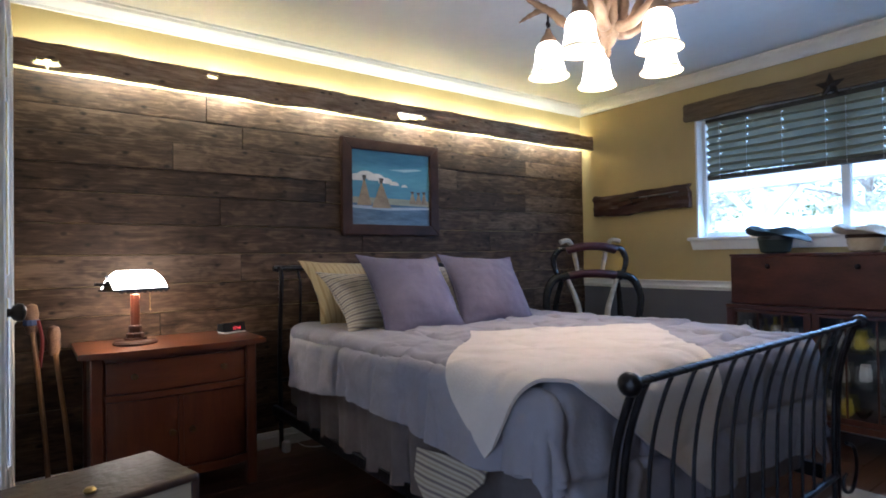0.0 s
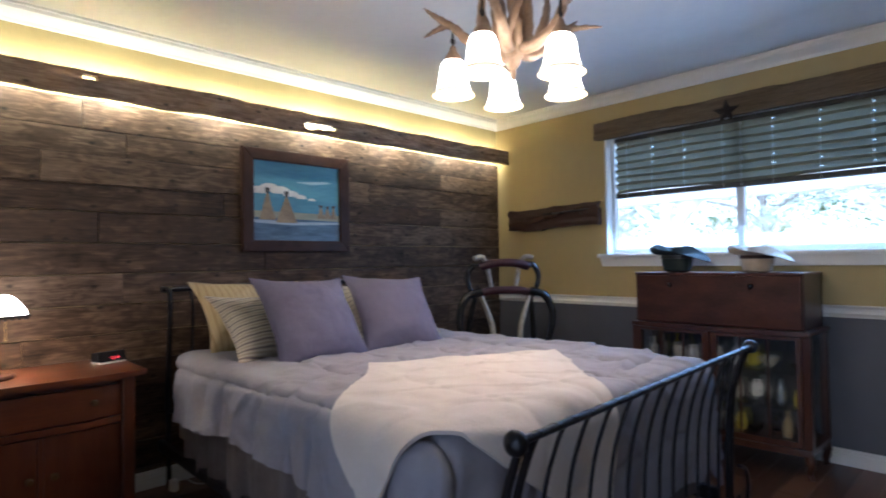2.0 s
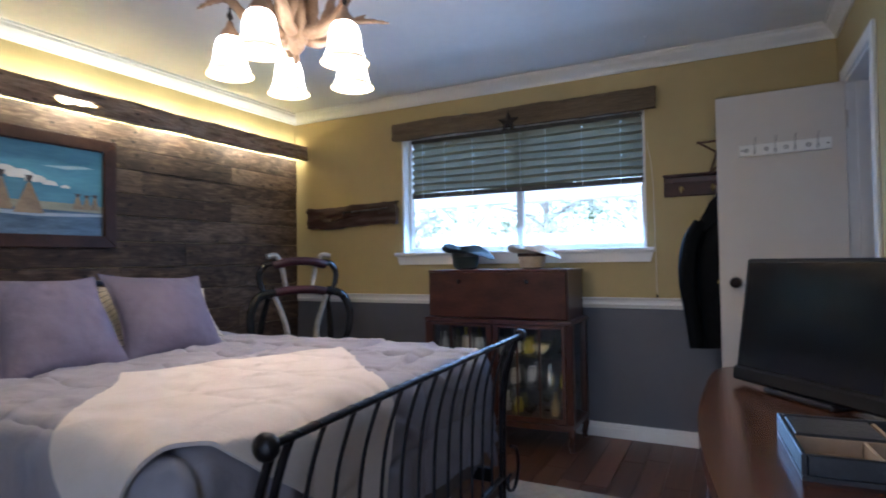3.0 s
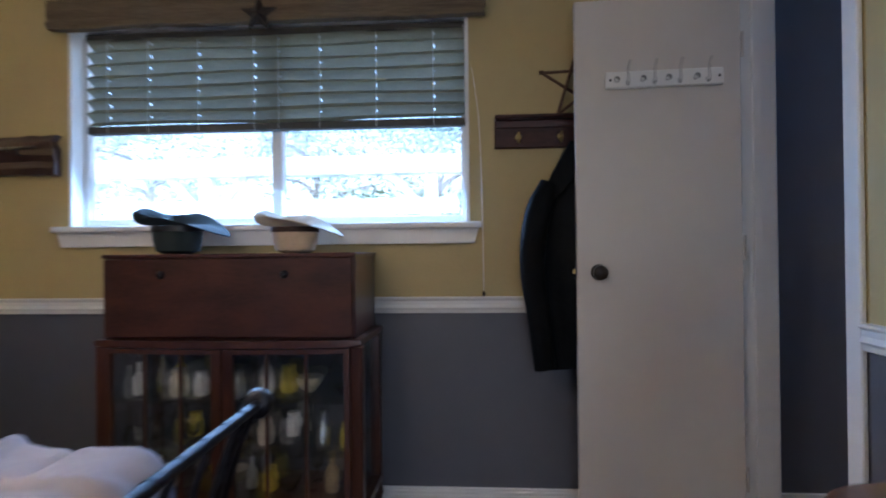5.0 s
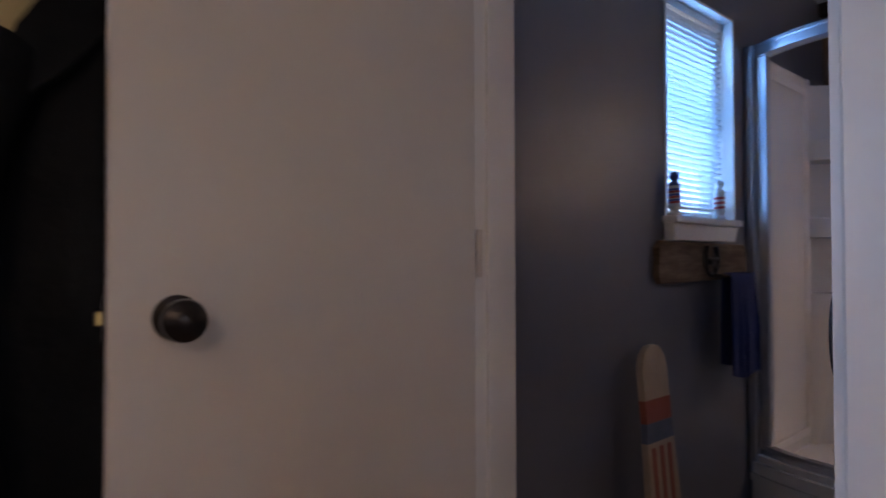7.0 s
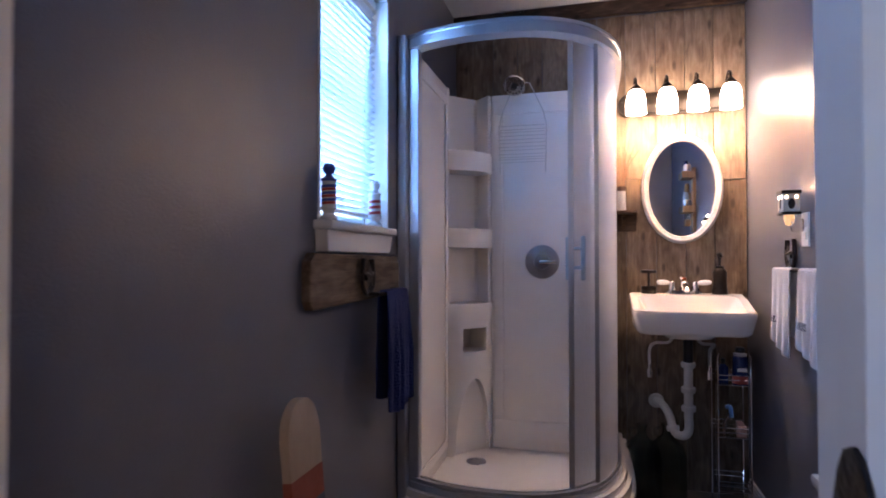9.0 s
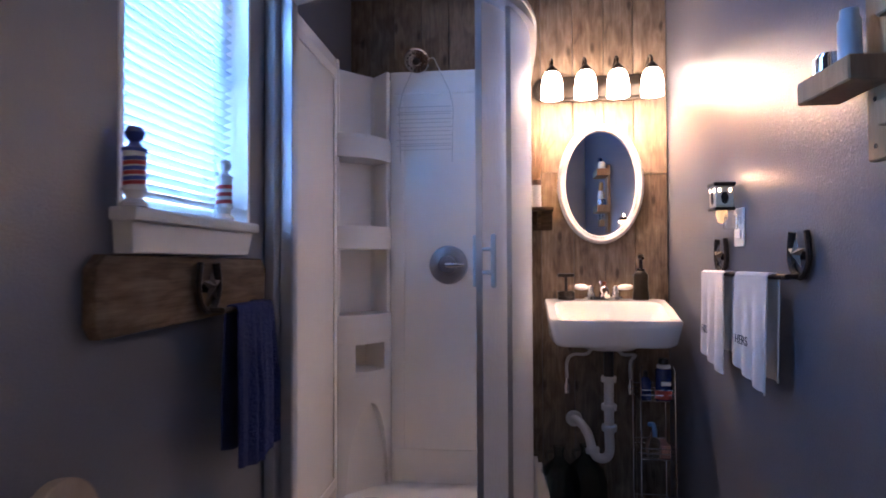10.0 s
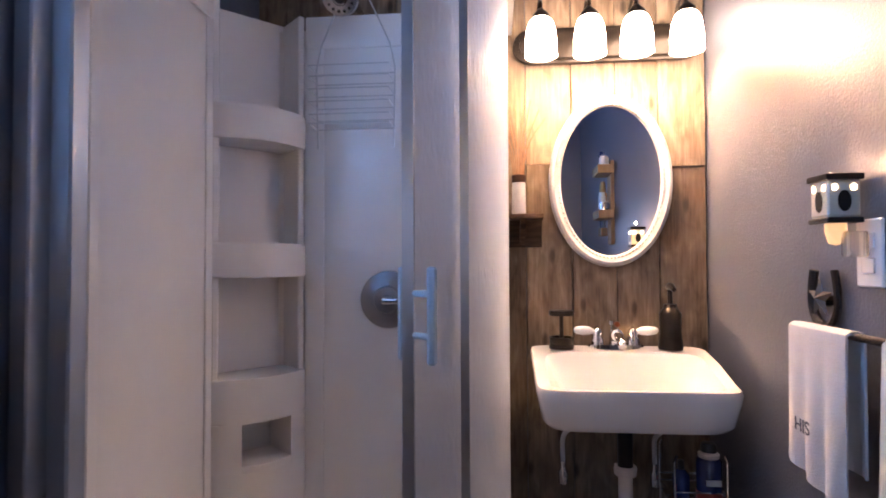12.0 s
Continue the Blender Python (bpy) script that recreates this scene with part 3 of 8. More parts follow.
def star_mesh(r, t):
    bm = bmesh.new()
    ring = [bm.verts.new(((r if i % 2 == 0 else r * 0.42) * math.sin(math.pi * i / 5), 0, (r if i % 2 == 0 else r * 0.42) * math.cos(math.pi * i / 5))) for i in range(10)]
    a, b = bm.verts.new((0, -t, 0)), bm.verts.new((0, 0, 0))
    for i in range(10):
        bm.faces.new((ring[i], ring[(i + 1) % 10], a))
        bm.faces.new((ring[(i + 1) % 10], ring[i], b))
    return bm


part("iron_star", star_mesh(0.085, 0.028), mk("rusty_iron", (0.02, 0.015, 0.012), (0.05, 0.036, 0.026), rough=0.7, metal=0.5, scale=25, bump=0.3), valance, "dark rusty five-pointed iron star", m=pose(0.0, -0.08, -0.04))

# ---- board wall, beam and picture ----
beam = thing("wall_beam", None, "long weathered hollow beam with worn holes, lit from behind", "beam")
part("face_board", rough_slab(XE + 0.01, XW - 0.02, 2.025, 2.148, 3.125, 3.16, 7.7, 420, 0.010, holes=((0.05, 2.05, 0.06, 0.022), (0.79, 2.115, 0.032, 0.014), (2.09, 2.075, 0.125, 0.021), (2.02, 2.068, 0.05, 0.026))), BEAMWOOD, beam)
for x in (0.35, 1.5, 2.9, 3.8):
    part("bracket", boxm(x - 0.02, x + 0.02, 3.16, 3.262, 2.075, 2.115), BEAMWOOD, beam)
LED = glow("led_strip", (1.0, 0.86, 0.52), 1.0)
led = single("led_strip", boxm(XE + 0.03, XW - 0.04, 3.1605, 3.164, 2.085, 2.105), LED, "warm white light strip hidden behind the beam", "light strip")
area("beam_strip_light", (1.95, 3.168, 2.095), (1.95, 3.4, 2.095), 4.0, 0.02, 2.9, (0.97, 0.91, 0.60))
# short lamps added to the strip for the bright patches below the beam
for x, w, e in ((0.33, 0.34, 0.30), (0.88, 0.28, 0.26), (1.49, 0.24, 0.24), (2.15, 0.30, 0.34), (2.73, 0.22, 0.26), (3.36, 0.20, 0.24), (3.84, 0.14, 0.16)):
    area("beam_cluster_light", (x, 3.17, 2.088), (x, 3.4, 2.05), w, 0.02, e * 1.25, (0.97, 0.92, 0.64))

pic = thing("framed_painting", pose(1.985, 3.262, 1.585), "framed painting of tipis on a plain under clouds", "painting")
FRAMEW = mk("dark_frame_wood", (0.024, 0.010, 0.006), (0.06, 0.026, 0.015), rough=0.5, spec=0.2, scale=5, stretch=(2, 2, 2), bump=0.1)
for nm, o in (("top", [(-0.382, 0.32), (0.382, 0.32), (0.31, 0.248), (-0.31, 0.248)]), ("bottom", [(-0.382, -0.32), (0.382, -0.32), (0.31, -0.248), (-0.31, -0.248)]), ("side", [(-0.382, -0.32), (-0.382, 0.32), (-0.31, 0.248), (-0.31, -0.248)]), ("side", [(0.382, -0.32), (0.382, 0.32), (0.31, 0.248), (0.31, -0.248)])):
    part("frame_" + nm, prism(bmesh.new(), o, -0.036, 0.0, "y", bev=0.006), FRAMEW, pic)


def paint(name, outline, lift, dark, light, scale=6, stretch=(1, 1, 1)):
    part(name, prism(bmesh.new(), outline, -0.012 - lift, -0.0115 - lift, "y"), mk("paint_" + name, dark, light, rough=0.45, scale=scale, stretch=stretch, bump=0.1), pic)


paint("sky", [(-0.315, -0.11), (0.315, -0.11), (0.315, 0.255), (-0.315, 0.255)], 0.0, (0.05, 0.17, 0.25), (0.14, 0.33, 0.40), 3, (0.6, 1, 3))
paint("plain", [(-0.315, -0.255), (0.315, -0.255), (0.315, -0.10), (-0.315, -0.085)], 0.001, (0.03, 0.06, 0.10), (0.16, 0.24, 0.32), 9, (0.6, 1, 4))
paint("horizon", [(-0.315, -0.105), (0.315, -0.115), (0.315, -0.075), (0.1, -0.068), (-0.315, -0.065)], 0.0015, (0.22, 0.22, 0.14), (0.42, 0.38, 0.26), 12, (0.6, 1, 3))
paint("snow", [(-0.31, -0.12), (0.0, -0.128), (0.31, -0.12), (0.31, -0.135), (-0.05, -0.15), (-0.31, -0.138)], 0.002, (0.30, 0.36, 0.42), (0.5, 0.55, 0.58), 10, (1, 1, 4))
for i, (x, z, r) in enumerate(((-0.27, 0.07, 0.05), (-0.2, 0.085, 0.06), (-0.12, 0.075, 0.055), (-0.05, 0.06, 0.045), (0.02, 0.048, 0.03), (0.1, 0.038, 0.02))):
    paint("cloud", [(max(-0.312, x + a * 1.25), z + b * 0.75 - 0.02) for a, b in arc((0, 0), r, -10, 190, 12)], 0.0022 + i * 0.0004, (0.55, 0.48, 0.42), (0.80, 0.74, 0.66), 12)
paint("cloud", [(-0.02, 0.13), (0.2, 0.15), (0.26, 0.143), (0.1, 0.12)], 0.002, (0.25, 0.40, 0.45), (0.4, 0.52, 0.55), 10)
for i, (x, z, w, h) in enumerate(((-0.215, -0.12, 0.055, 0.19), (-0.085, -0.135, 0.075, 0.19), (0.165, -0.1, 0.03, 0.085), (0.215, -0.1, 0.028, 0.08), (0.262, -0.1, 0.026, 0.085))):
    paint("tipi", [(x - w, z), (x + w, z), (x + 0.007, z + h * 0.86), (x - 0.007, z + h * 0.86)], 0.005 + 0.0006 * i, (0.20, 0.13, 0.07), (0.42, 0.30, 0.16), 9, (1, 1, 2))
    paint("tipi_poles", [(x - 0.007, z + h * 0.84), (x + 0.007, z + h * 0.84), (x + 0.018, z + h * 1.06), (x - 0.018, z + h * 1.06)], 0.0048 + 0.0006 * i, (0.05, 0.04, 0.03), (0.1, 0.07, 0.05))


def board_knots(m, scale, strength=0.85):
    """Adds dark round knots to a board material."""
    nt, n = m.node_tree, m.node_tree.nodes
    p = n["Principled BSDF"]
    src = p.inputs["Base Color"].links[0].from_socket
    mp = [x for x in n if x.bl_idname == "ShaderNodeMapping"][0]
    m2 = n.new("ShaderNodeMapping")
    m2.inputs["Scale"].default_value = scale
    nt.links.new(mp.inputs["Location"].links[0].from_socket, m2.inputs["Location"])
    nt.links.new(mp.inputs["Vector"].links[0].from_socket, m2.inputs["Vector"])
    m2.inputs["Rotation"].default_value = (math.pi / 2, 0, 0)
    v = n.new("ShaderNodeTexVoronoi")
    v.voronoi_dimensions = "2D"
    v.inputs["Scale"].default_value = 1.0
    nt.links.new(m2.outputs[0], v.inputs["Vector"])
    r = n.new("ShaderNodeValToRGB")
    r.color_ramp.elements[0].position, r.color_ramp.elements[1].position = 0.03, 0.085
    r.color_ramp.elements[0].color, r.color_ramp.elements[1].color = (1 - strength, 1 - strength, 1 - strength, 1), (1, 1, 1, 1)
    nt.links.new(v.outputs["Distance"], r.inputs[0])
    mx = n.new("ShaderNodeMix")
    mx.data_type, mx.blend_type = "RGBA", "MULTIPLY"
    mx.inputs[0].default_value = 1.0
    nt.links.new(src, mx.inputs[6])
    nt.links.new(r.outputs[0], mx.inputs[7])
    nt.links.new(mx.outputs[2], p.inputs["Base Color"])


board_knots(BARN, (4.2, 7.0, 7.0), 0.75)
board_knots(BARNV, (2.6, 7.0, 7.0), 0.6)
board_knots(BEAMWOOD, (4.0, 9.0, 9.0), 0.7)

# ---- bed ----
QUILT = mk("gray_blue_quilt", (0.232, 0.226, 0.264), (0.30, 0.292, 0.335), rough=0.85, scale=5, bump=0.4, bump_scale=35)
SKIRT = mk("gray_brown_skirt_cloth", (0.105, 0.088, 0.085), (0.165, 0.14, 0.135), rough=0.9, scale=6, bump=0.2)
SHEETW = mk("mattress_ticking", (0.45, 0.43, 0.40), (0.55, 0.53, 0.5), rough=0.9, scale=8)
LILAC = mk("lavender_gray_cloth", (0.105, 0.095, 0.145), (0.145, 0.13, 0.19), rough=0.8, scale=4, bump=0.25, bump_scale=50)
THROW = mk("cream_throw_cloth", (0.55, 0.50, 0.465), (0.62, 0.57, 0.535), rough=0.95, scale=10, stretch=(1, 1, 1), bump=0.2, bump_scale=120)


def striped(name, tones, scale, axis):
    """Cloth with bands of several tones across one axis."""
    m = bpy.data.materials.new(name)
    m.use_nodes = True
    nt, n = m.node_tree, m.node_tree.nodes
    p = n["Principled BSDF"]
    co, mp, w, r = n.new("ShaderNodeTexCoord"), n.new("ShaderNodeMapping"), n.new("ShaderNodeTexWave"), n.new("ShaderNodeValToRGB")
    w.bands_direction = axis
    w.inputs["Scale"].default_value, w.inputs["Distortion"].default_value = scale, 0.4
    w.inputs["Detail"].default_value = 1.0
    nt.links.new(co.outputs["Object"], mp.inputs[0])
    nt.links.new(mp.outputs[0], w.inputs[0])
    nt.links.new(w.outputs[0], r.inputs[0])
    e = r.color_ramp.elements
    e[0].color, e[1].color = (*tones[0], 1), (*tones[-1], 1)
    for i, t in enumerate(tones[1:-1]):
        e.new((i + 1) / (len(tones) - 1)).color = (*t, 1)
    nt.links.new(r.outputs[0], p.inputs["Base Color"])
    p.inputs["Roughness"].default_value = 0.9
    b, c = n.new("ShaderNodeBump"), n.new("ShaderNodeTexNoise")
    c.inputs["Scale"].default_value = 60
    b.inputs["Strength"].default_value, b.inputs["Distance"].default_value = 0.25, 0.005
    nt.links.new(co.outputs["Object"], c.inputs[0])
    nt.links.new(c.outputs[0], b.inputs["Height"])
    nt.links.new(b.outputs[0], p.inputs["Normal"])
    return m


TICK = striped("striped_pillow_cloth", ((0.16, 0.14, 0.15), (0.44, 0.39, 0.30), (0.52, 0.48, 0.40), (0.50, 0.46, 0.36), (0.34, 0.30, 0.24)), 10, "Z")
YTICK = striped("yellow_striped_cloth", ((0.36, 0.27, 0.13), (0.50, 0.41, 0.24), (0.46, 0.37, 0.2)), 11, "X")

bed = thing("bed", None, "black wrought iron bed with curved footboard", "bed")
part("mattress", boxm(1.17, 2.46, 0.95, 3.08, 0.46, 0.735, bev=0.06, seg=3), SHEETW, bed, smooth=True)
part("box_spring", boxm(1.17, 2.44, 0.97, 3.06, 0.28, 0.455, bev=0.02), SKIRT, bed)
for x in (1.10, 2.46):
    part("side_rail", boxm(x, x + 0.03, 0.85, 3.15, 0.22, 0.275, bev=0.004), IRON, bed)
for y in (1.3, 2.0, 2.7):
    part("slat", boxm(1.13, 2.46, y, y + 0.06, 0.24, 0.275), BEAMWOOD, bed)
# footboard: rolled top rail, twin end posts, bowed bars
FT = [(0.70, 0.835), (0.722, 0.785), (0.752, 0.69), (0.77, 0.57), (0.776, 0.42), (0.778, 0.3), (0.78, 0.2), (0.78, 0.0)]
XA, XZ = 1.005, 2.535


def skew(x, y):
    """The footboard stands slightly askew."""
    return y - 0.037 + 0.075 * (x - 1.0) / 1.55


foot_rail = part("foot_rail", tube(bmesh.new(), [(XA, skew(XA, 0.70), 0.835), (XZ, skew(XZ, 0.70), 0.835)], 0.0095, 12), IRON, bed, smooth=True)
bm = bmesh.new()
tube(bm, [(XA + 0.04 + (XZ - XA - 0.08) * i / 220, skew(XA + 0.04 + (XZ - XA - 0.08) * i / 220, 0.70) + 0.0088 * math.cos(i * 0.62), 0.835 + 0.0088 * math.sin(i * 0.62)) for i in range(221)], 0.0022, 5)
part("twist", bm, IRON, foot_rail, smooth=True)
for x in (XA - 0.012, XZ + 0.012):
    s = 1 if x > 2 else -1
    part("finial", spin_profile(bmesh.new(), [(0, -0.016), (0.014, -0.016), (0.024, -0.01), (0.027, 0.0), (0.024, 0.01), (0.017, 0.016), (0.007, 0.02), (0, 0.021)], 20), IRON, bed, "round black iron rosette", smooth=True, m=pose(x, skew(x, 0.70), 0.835, 0, 90 * s))
for x in (XA + 0.012, XA + 0.055, XZ - 0.055, XZ - 0.012):
    part("foot_post", tube(bmesh.new(), curve([(x, skew(x, y), z) for y, z in FT], 5), 0.0095, 9), IRON, bed, smooth=True)
for i in range(12):
    x = XA + 0.165 + (XZ - XA - 0.33) * i / 11
    part("foot_bar", tube(bmesh.new(), curve([(x, skew(x, y), z) for y, z in FT[:-2]] + [(x, skew(x, 0.78), 0.235)], 4), 0.0054, 7), IRON, bed, smooth=True)
part("foot_crossbar", tube(bmesh.new(), [(XA + 0.03, skew(XA, 0.78), 0.235), (XZ - 0.03, skew(XZ, 0.78), 0.235)], 0.013, 8), IRON, bed, smooth=True)
for s, x in ((-1, XA), (1, XZ)):
    part("foot_scroll", tube(bmesh.new(), curve([(x, 0.79, 0.36), (x + s * 0.06, 0.785, 0.33), (x + s * 0.085, 0.785, 0.25), (x + s * 0.05, 0.79, 0.17), (x - s * 0.01, 0.795, 0.175), (x - s * 0.02, 0.795, 0.22), (x + s * 0.01, 0.795, 0.235)], 6), 0.0075, 7), IRON, bed, smooth=True)
# headboard
for x in (1.17, 2.56):
    part("head_post", tube(bmesh.new(), curve([(x, 3.235, 1.05), (x, 3.19, 1.06), (x, 3.165, 1.0), (x, 3.185, 0.8), (x, 3.21, 0.5), (x, 3.2, 0.2), (x, 3.2, 0.0)], 5), 0.0135, 8), IRON, bed, smooth=True)
part("head_rail", tube(bmesh.new(), [(1.14, 3.215, 1.06), (2.59, 3.215, 1.06)], 0.016, 10), IRON, bed, smooth=True)
for i in range(10):
    x = 1.29 + 1.15 * i / 9
    part("head_bar", tube(bmesh.new(), curve([(x, 3.215, 1.05), (x, 3.175, 0.95), (x, 3.19, 0.7), (x, 3.2, 0.4)], 4), 0.008, 6), IRON, bed, smooth=True)
part("head_crossbar", tube(bmesh.new(), [(1.17, 3.2, 0.4), (2.56, 3.2, 0.4)], 0.012, 8), IRON, bed, smooth=True)

# skirt: gathered cloth below the quilt
def skirt_at(u, v):
    per = [(1.125, 2.80), (1.075, 0.915), (2.485, 0.915), (2.485, 2.80)]
    seg = [1.885, 1.41, 1.885]
    d = u * sum(seg)
    for i in range(3):
        if d <= seg[i] or i == 2:
            a, b = Vector(per[i]), Vector(per[i + 1])
            p = a + (b - a) * min(1, d / seg[i])
            nrm = Vector(((b - a).y, -(b - a).x)).normalized()
            break
        d -= seg[i]
    s = u * sum(seg)
    w = (0.004 + 0.016 * v) * (math.sin(s * 34 + 2 * math.sin(s * 5)) + 0.5 * math.sin(s * 61 + 1.3))
    if i == 1:
        w *= 0.4
    return (p.x + nrm.x * w, p.y + nrm.y * w, 0.50 - 0.24 * v - 0.008 * math.sin(s * 9) * v)


single("bed_skirt", sheet(bmesh.new(), skirt_at, 300, 8, 0.003), SKIRT, "gathered gray-brown cloth skirt round the bed base", "bed skirt", smooth=True)


def cover(a, b, lift=0.0, puff=1.0):
    """Where a cloth laid over the bed comes to lie; a runs across, b along the bed, past the edges it hangs down."""
    xl, xr, yf, top = 1.13 - 0.055 * (2.9 - b), 2.47, 0.93, 0.772
    xl = max(1.02, min(1.13, xl))
    ea = xl - a if a < xl else (a - xr if a > xr else 0.0)
    eb = yf - b if b < yf else 0.0
    r = 0.065
    e = math.hypot(ea, eb)
    x, y = min(max(a, xl), xr), max(b, yf)
    out = 0.0
    if e > 0:
        ang = min(e / r, math.pi / 2)
        drop = r * (1 - math.cos(ang)) + max(0, e - r * math.pi / 2)
        out = r * math.sin(ang) + 0.09 * max(0, e - 0.08) * (0.25 if eb > ea else 1.0)
    else:
        drop = 0.0
    s = a if eb > ea else b
    fold = 0.0
    if e > 0.06:
        fold = (0.011 if eb <= ea else 0.012) * min(1, (e - 0.06) / 0.2) * (math.sin(s * 11 + 0.6 + 3 * e) + 0.6 * math.sin(s * 23 + 2 - 5 * e))
    sx = (-1 if a < xl else 1) * (ea / e if e > 0 else 0)
    sy = -(eb / e if e > 0 else 0)
    top += 0.011 * puff * noise.noise((a * 2.2, b * 2.2, 1.0)) + 0.005 * puff * noise.noise((a * 8, b * 8, 2.0))
    qa, qb = abs(math.sin((a - 0.12) * math.pi / 0.30)), abs(math.sin((b + 0.05) * math.pi / 0.36))
    seam = puff * 0.012 * (min(1, qa * 4.5) - 1) + puff * 0.012 * (min(1, qb * 5) - 1)
    near = max(0.0, 1 - min(qa * 0.30, qb * 0.36) / 0.09)
    crease = puff * 0.004 * noise.noise((a * 17 + 3 * b, b * 8, 5.0))
    crease += puff * 0.012 * max(0.0, 1 - 8 * abs(noise.noise((a * 2.3 - b * 1.6, b * 3.0 + a, 12.0)))) ** 2
    crease += puff * 0.007 * noise.noise((a * 9 - b * 5, b * 10 + a * 4, 20.0))
    if e > 0.05:
        crease += puff * 0.020 * min(1, (e - 0.05) / 0.1) * noise.noise((s * 12 + 5 * e, e * 4.0, 27.0))
        seam *= 1.7
    crease += puff * 0.0035 * near * noise.noise((a * 26, b * 26, 7.0))
    lift += seam + crease
    ang = min(e / r, math.pi / 2)
    o = out + fold + (lift + 0.008 * puff * noise.noise((a * 6, b * 6, 8.0))) * math.sin(ang)
    z = top - drop + lift * math.cos(ang)
    return Vector((x + sx * o, y + sy * o, max(z, 0.04)))


def quilt_at(u, v):
    b = 2.70 - 2.21 * v
    lo, hi = 0.80 + 0.02 * math.sin(b * 4), 2.78
    return cover(lo + (hi - lo) * u, b)


quilt = thing("comforter", None, "rumpled gray-blue quilted comforter spread over the bed", "comforter")
part("cover", sheet(bmesh.new(), quilt_at, 240, 320, 0.012), QUILT, quilt, smooth=True)
STITCH = mk("quilt_stitching", (0.13, 0.132, 0.155), (0.18, 0.182, 0.205), rough=0.9, scale=40)
for k in range(2, 9):
    b = -0.05 + 0.36 * k
    if b < 2.68:
        part("stitched_seam", tube(bmesh.new(), [tuple(cover(0.83 + 0.024 * i, b) + Vector((0, 0, 0.0015))) for i in range(80)], 0.0018, 5), STITCH, quilt, smooth=True)
for k in range(4, 9):
    a = 0.12 + 0.30 * k
    part("stitched_seam", tube(bmesh.new(), [tuple(cover(a, 0.52 + 0.0218 * i) + Vector((0, 0, 0.0015))) for i in range(100)], 0.0018, 5), STITCH, quilt, smooth=True)
part("hem", tube(bmesh.new(), [tuple(quilt_at(0, i / 90)) for i in range(91)] + [tuple(quilt_at(i / 70, 1)) for i in range(1, 71)], 0.006, 6), QUILT, quilt, smooth=True)


def throw_at(u, v):
    A, B, C, D = Vector((1.40, 1.70)), Vector((2.13, 1.37)), Vector((1.60, 0.53)), Vector((0.79, 1.07))
    p = (A * (1 - u) + B * u) * (1 - v) + (D * (1 - u) + C * u) * v
    p.x -= 0.11 * u * math.sin(math.pi * v)
    w = 0.012 * math.sin(u * 9 + 1) * v + 0.012 * math.sin(v * 8)
    q = cover(p.x + w, p.y - w, 0.026, 0.25)
    ridge = max(0.0, 1 - 5 * abs(noise.noise((u * 2.2 + v, v * 5.5, 31.0)))) ** 2
    return q + Vector((0, -0.006 * ridge, 0.005 * noise.noise((u * 9, v * 9, 3)) + 0.007 * ridge))


single("throw_blanket", sheet(bmesh.new(), throw_at, 90, 90, 0.01), THROW, "cream woven throw blanket draped over the foot of the bed", "blanket", smooth=True)


def sheet_tail(u, v):
    b = 1.50 - 0.36 * u
    w = 0.012 * math.sin(b * 19) * v
    return (1.012 - w - 0.015 * v, b, 0.50 - (0.04 + 0.15 * max(0.0, 1 - abs(u - 0.4) / 0.6)) * v + 0.02 * math.sin(b * 7))


single("striped_sheet", sheet(bmesh.new(), sheet_tail, 40, 8, 0.004), TICK, "striped bed sheet hanging out below the comforter", "sheet", smooth=True)


def pillow_mesh(w, h, t, n=40, seed=0.0):
    bm = bmesh.new()
    sides = []
    for s in (1, -1):
        g = []
        for i in range(n + 1):
            row = []
            for j in range(n + 1):
                a, b = 2 * i / n - 1, 2 * j / n - 1
                x = a * w / 2 * (1 - 0.11 * (1 - b * b) * abs(a) ** 3 + 0.035 * abs(a * b) ** 3)
                z = b * h / 2 * (1 - 0.11 * (1 - a * a) * abs(b) ** 3 + 0.035 * abs(a * b) ** 3)
                d = t / 2 * ((1 - abs(a) ** 2.2) * (1 - abs(b) ** 2.2)) ** 0.68
                inner = (1 - abs(a) ** 4) * (1 - abs(b) ** 4)
                ridge = max(0.0, 1 - 4 * abs(noise.noise((a * 1.6 + seed, b * 3.4 - a, s * 3.0)))) ** 2
                d += (0.009 * noise.noise((a * 2.5 + seed, b * 2.5, s)) - 0.009 * ridge * max(abs(a), abs(b)) + 0.004 * noise.noise((a * 7 + seed, b * 7, s))) * inner
                if s == -1 and (i in (0, n) or j in (0, n)):
                    row.append(sides[0][i][j])
                else:
                    row.append(bm.verts.new((x, -s * d, z)))
            g.append(row)
        sides.append(g)
        for i in range(n):
            for j in range(n):
                q = (g[i][j], g[i + 1][j], g[i + 1][j + 1], g[i][j + 1])
                bm.faces.new(q if s == 1 else q[::-1])
    return bm


def pillow(label, material, w, h, t, m, seed):
    p = thing("pillow", m, label, "pillow", "pillows on the bed")
    part("cushion", pillow_mesh(w, h, t, seed=seed), material, p, smooth=True)
    rim = [(-w / 2, -h / 2), (w / 2, -h / 2), (w / 2, h / 2), (-w / 2, h / 2)]
    pts = []
    for i in range(4):
        a, b = rim[i], rim[(i + 1) % 4]
        for k in range(10):
            f = k / 10
            c = 0.11 * (1 - (2 * f - 1) ** 2) - 0.035 * abs(2 * f - 1) ** 3
            px, pz = a[0] + (b[0] - a[0]) * f, a[1] + (b[1] - a[1]) * f
            pts.append((px * (1 - (c if abs(a[0] - b[0]) < 0.01 else 0)), 0, pz * (1 - (c if abs(a[1] - b[1]) < 0.01 else 0))))
    part("seam", tube(bmesh.new(), pts, 0.0035, 5, closed=True), material, p, smooth=True)
    return p


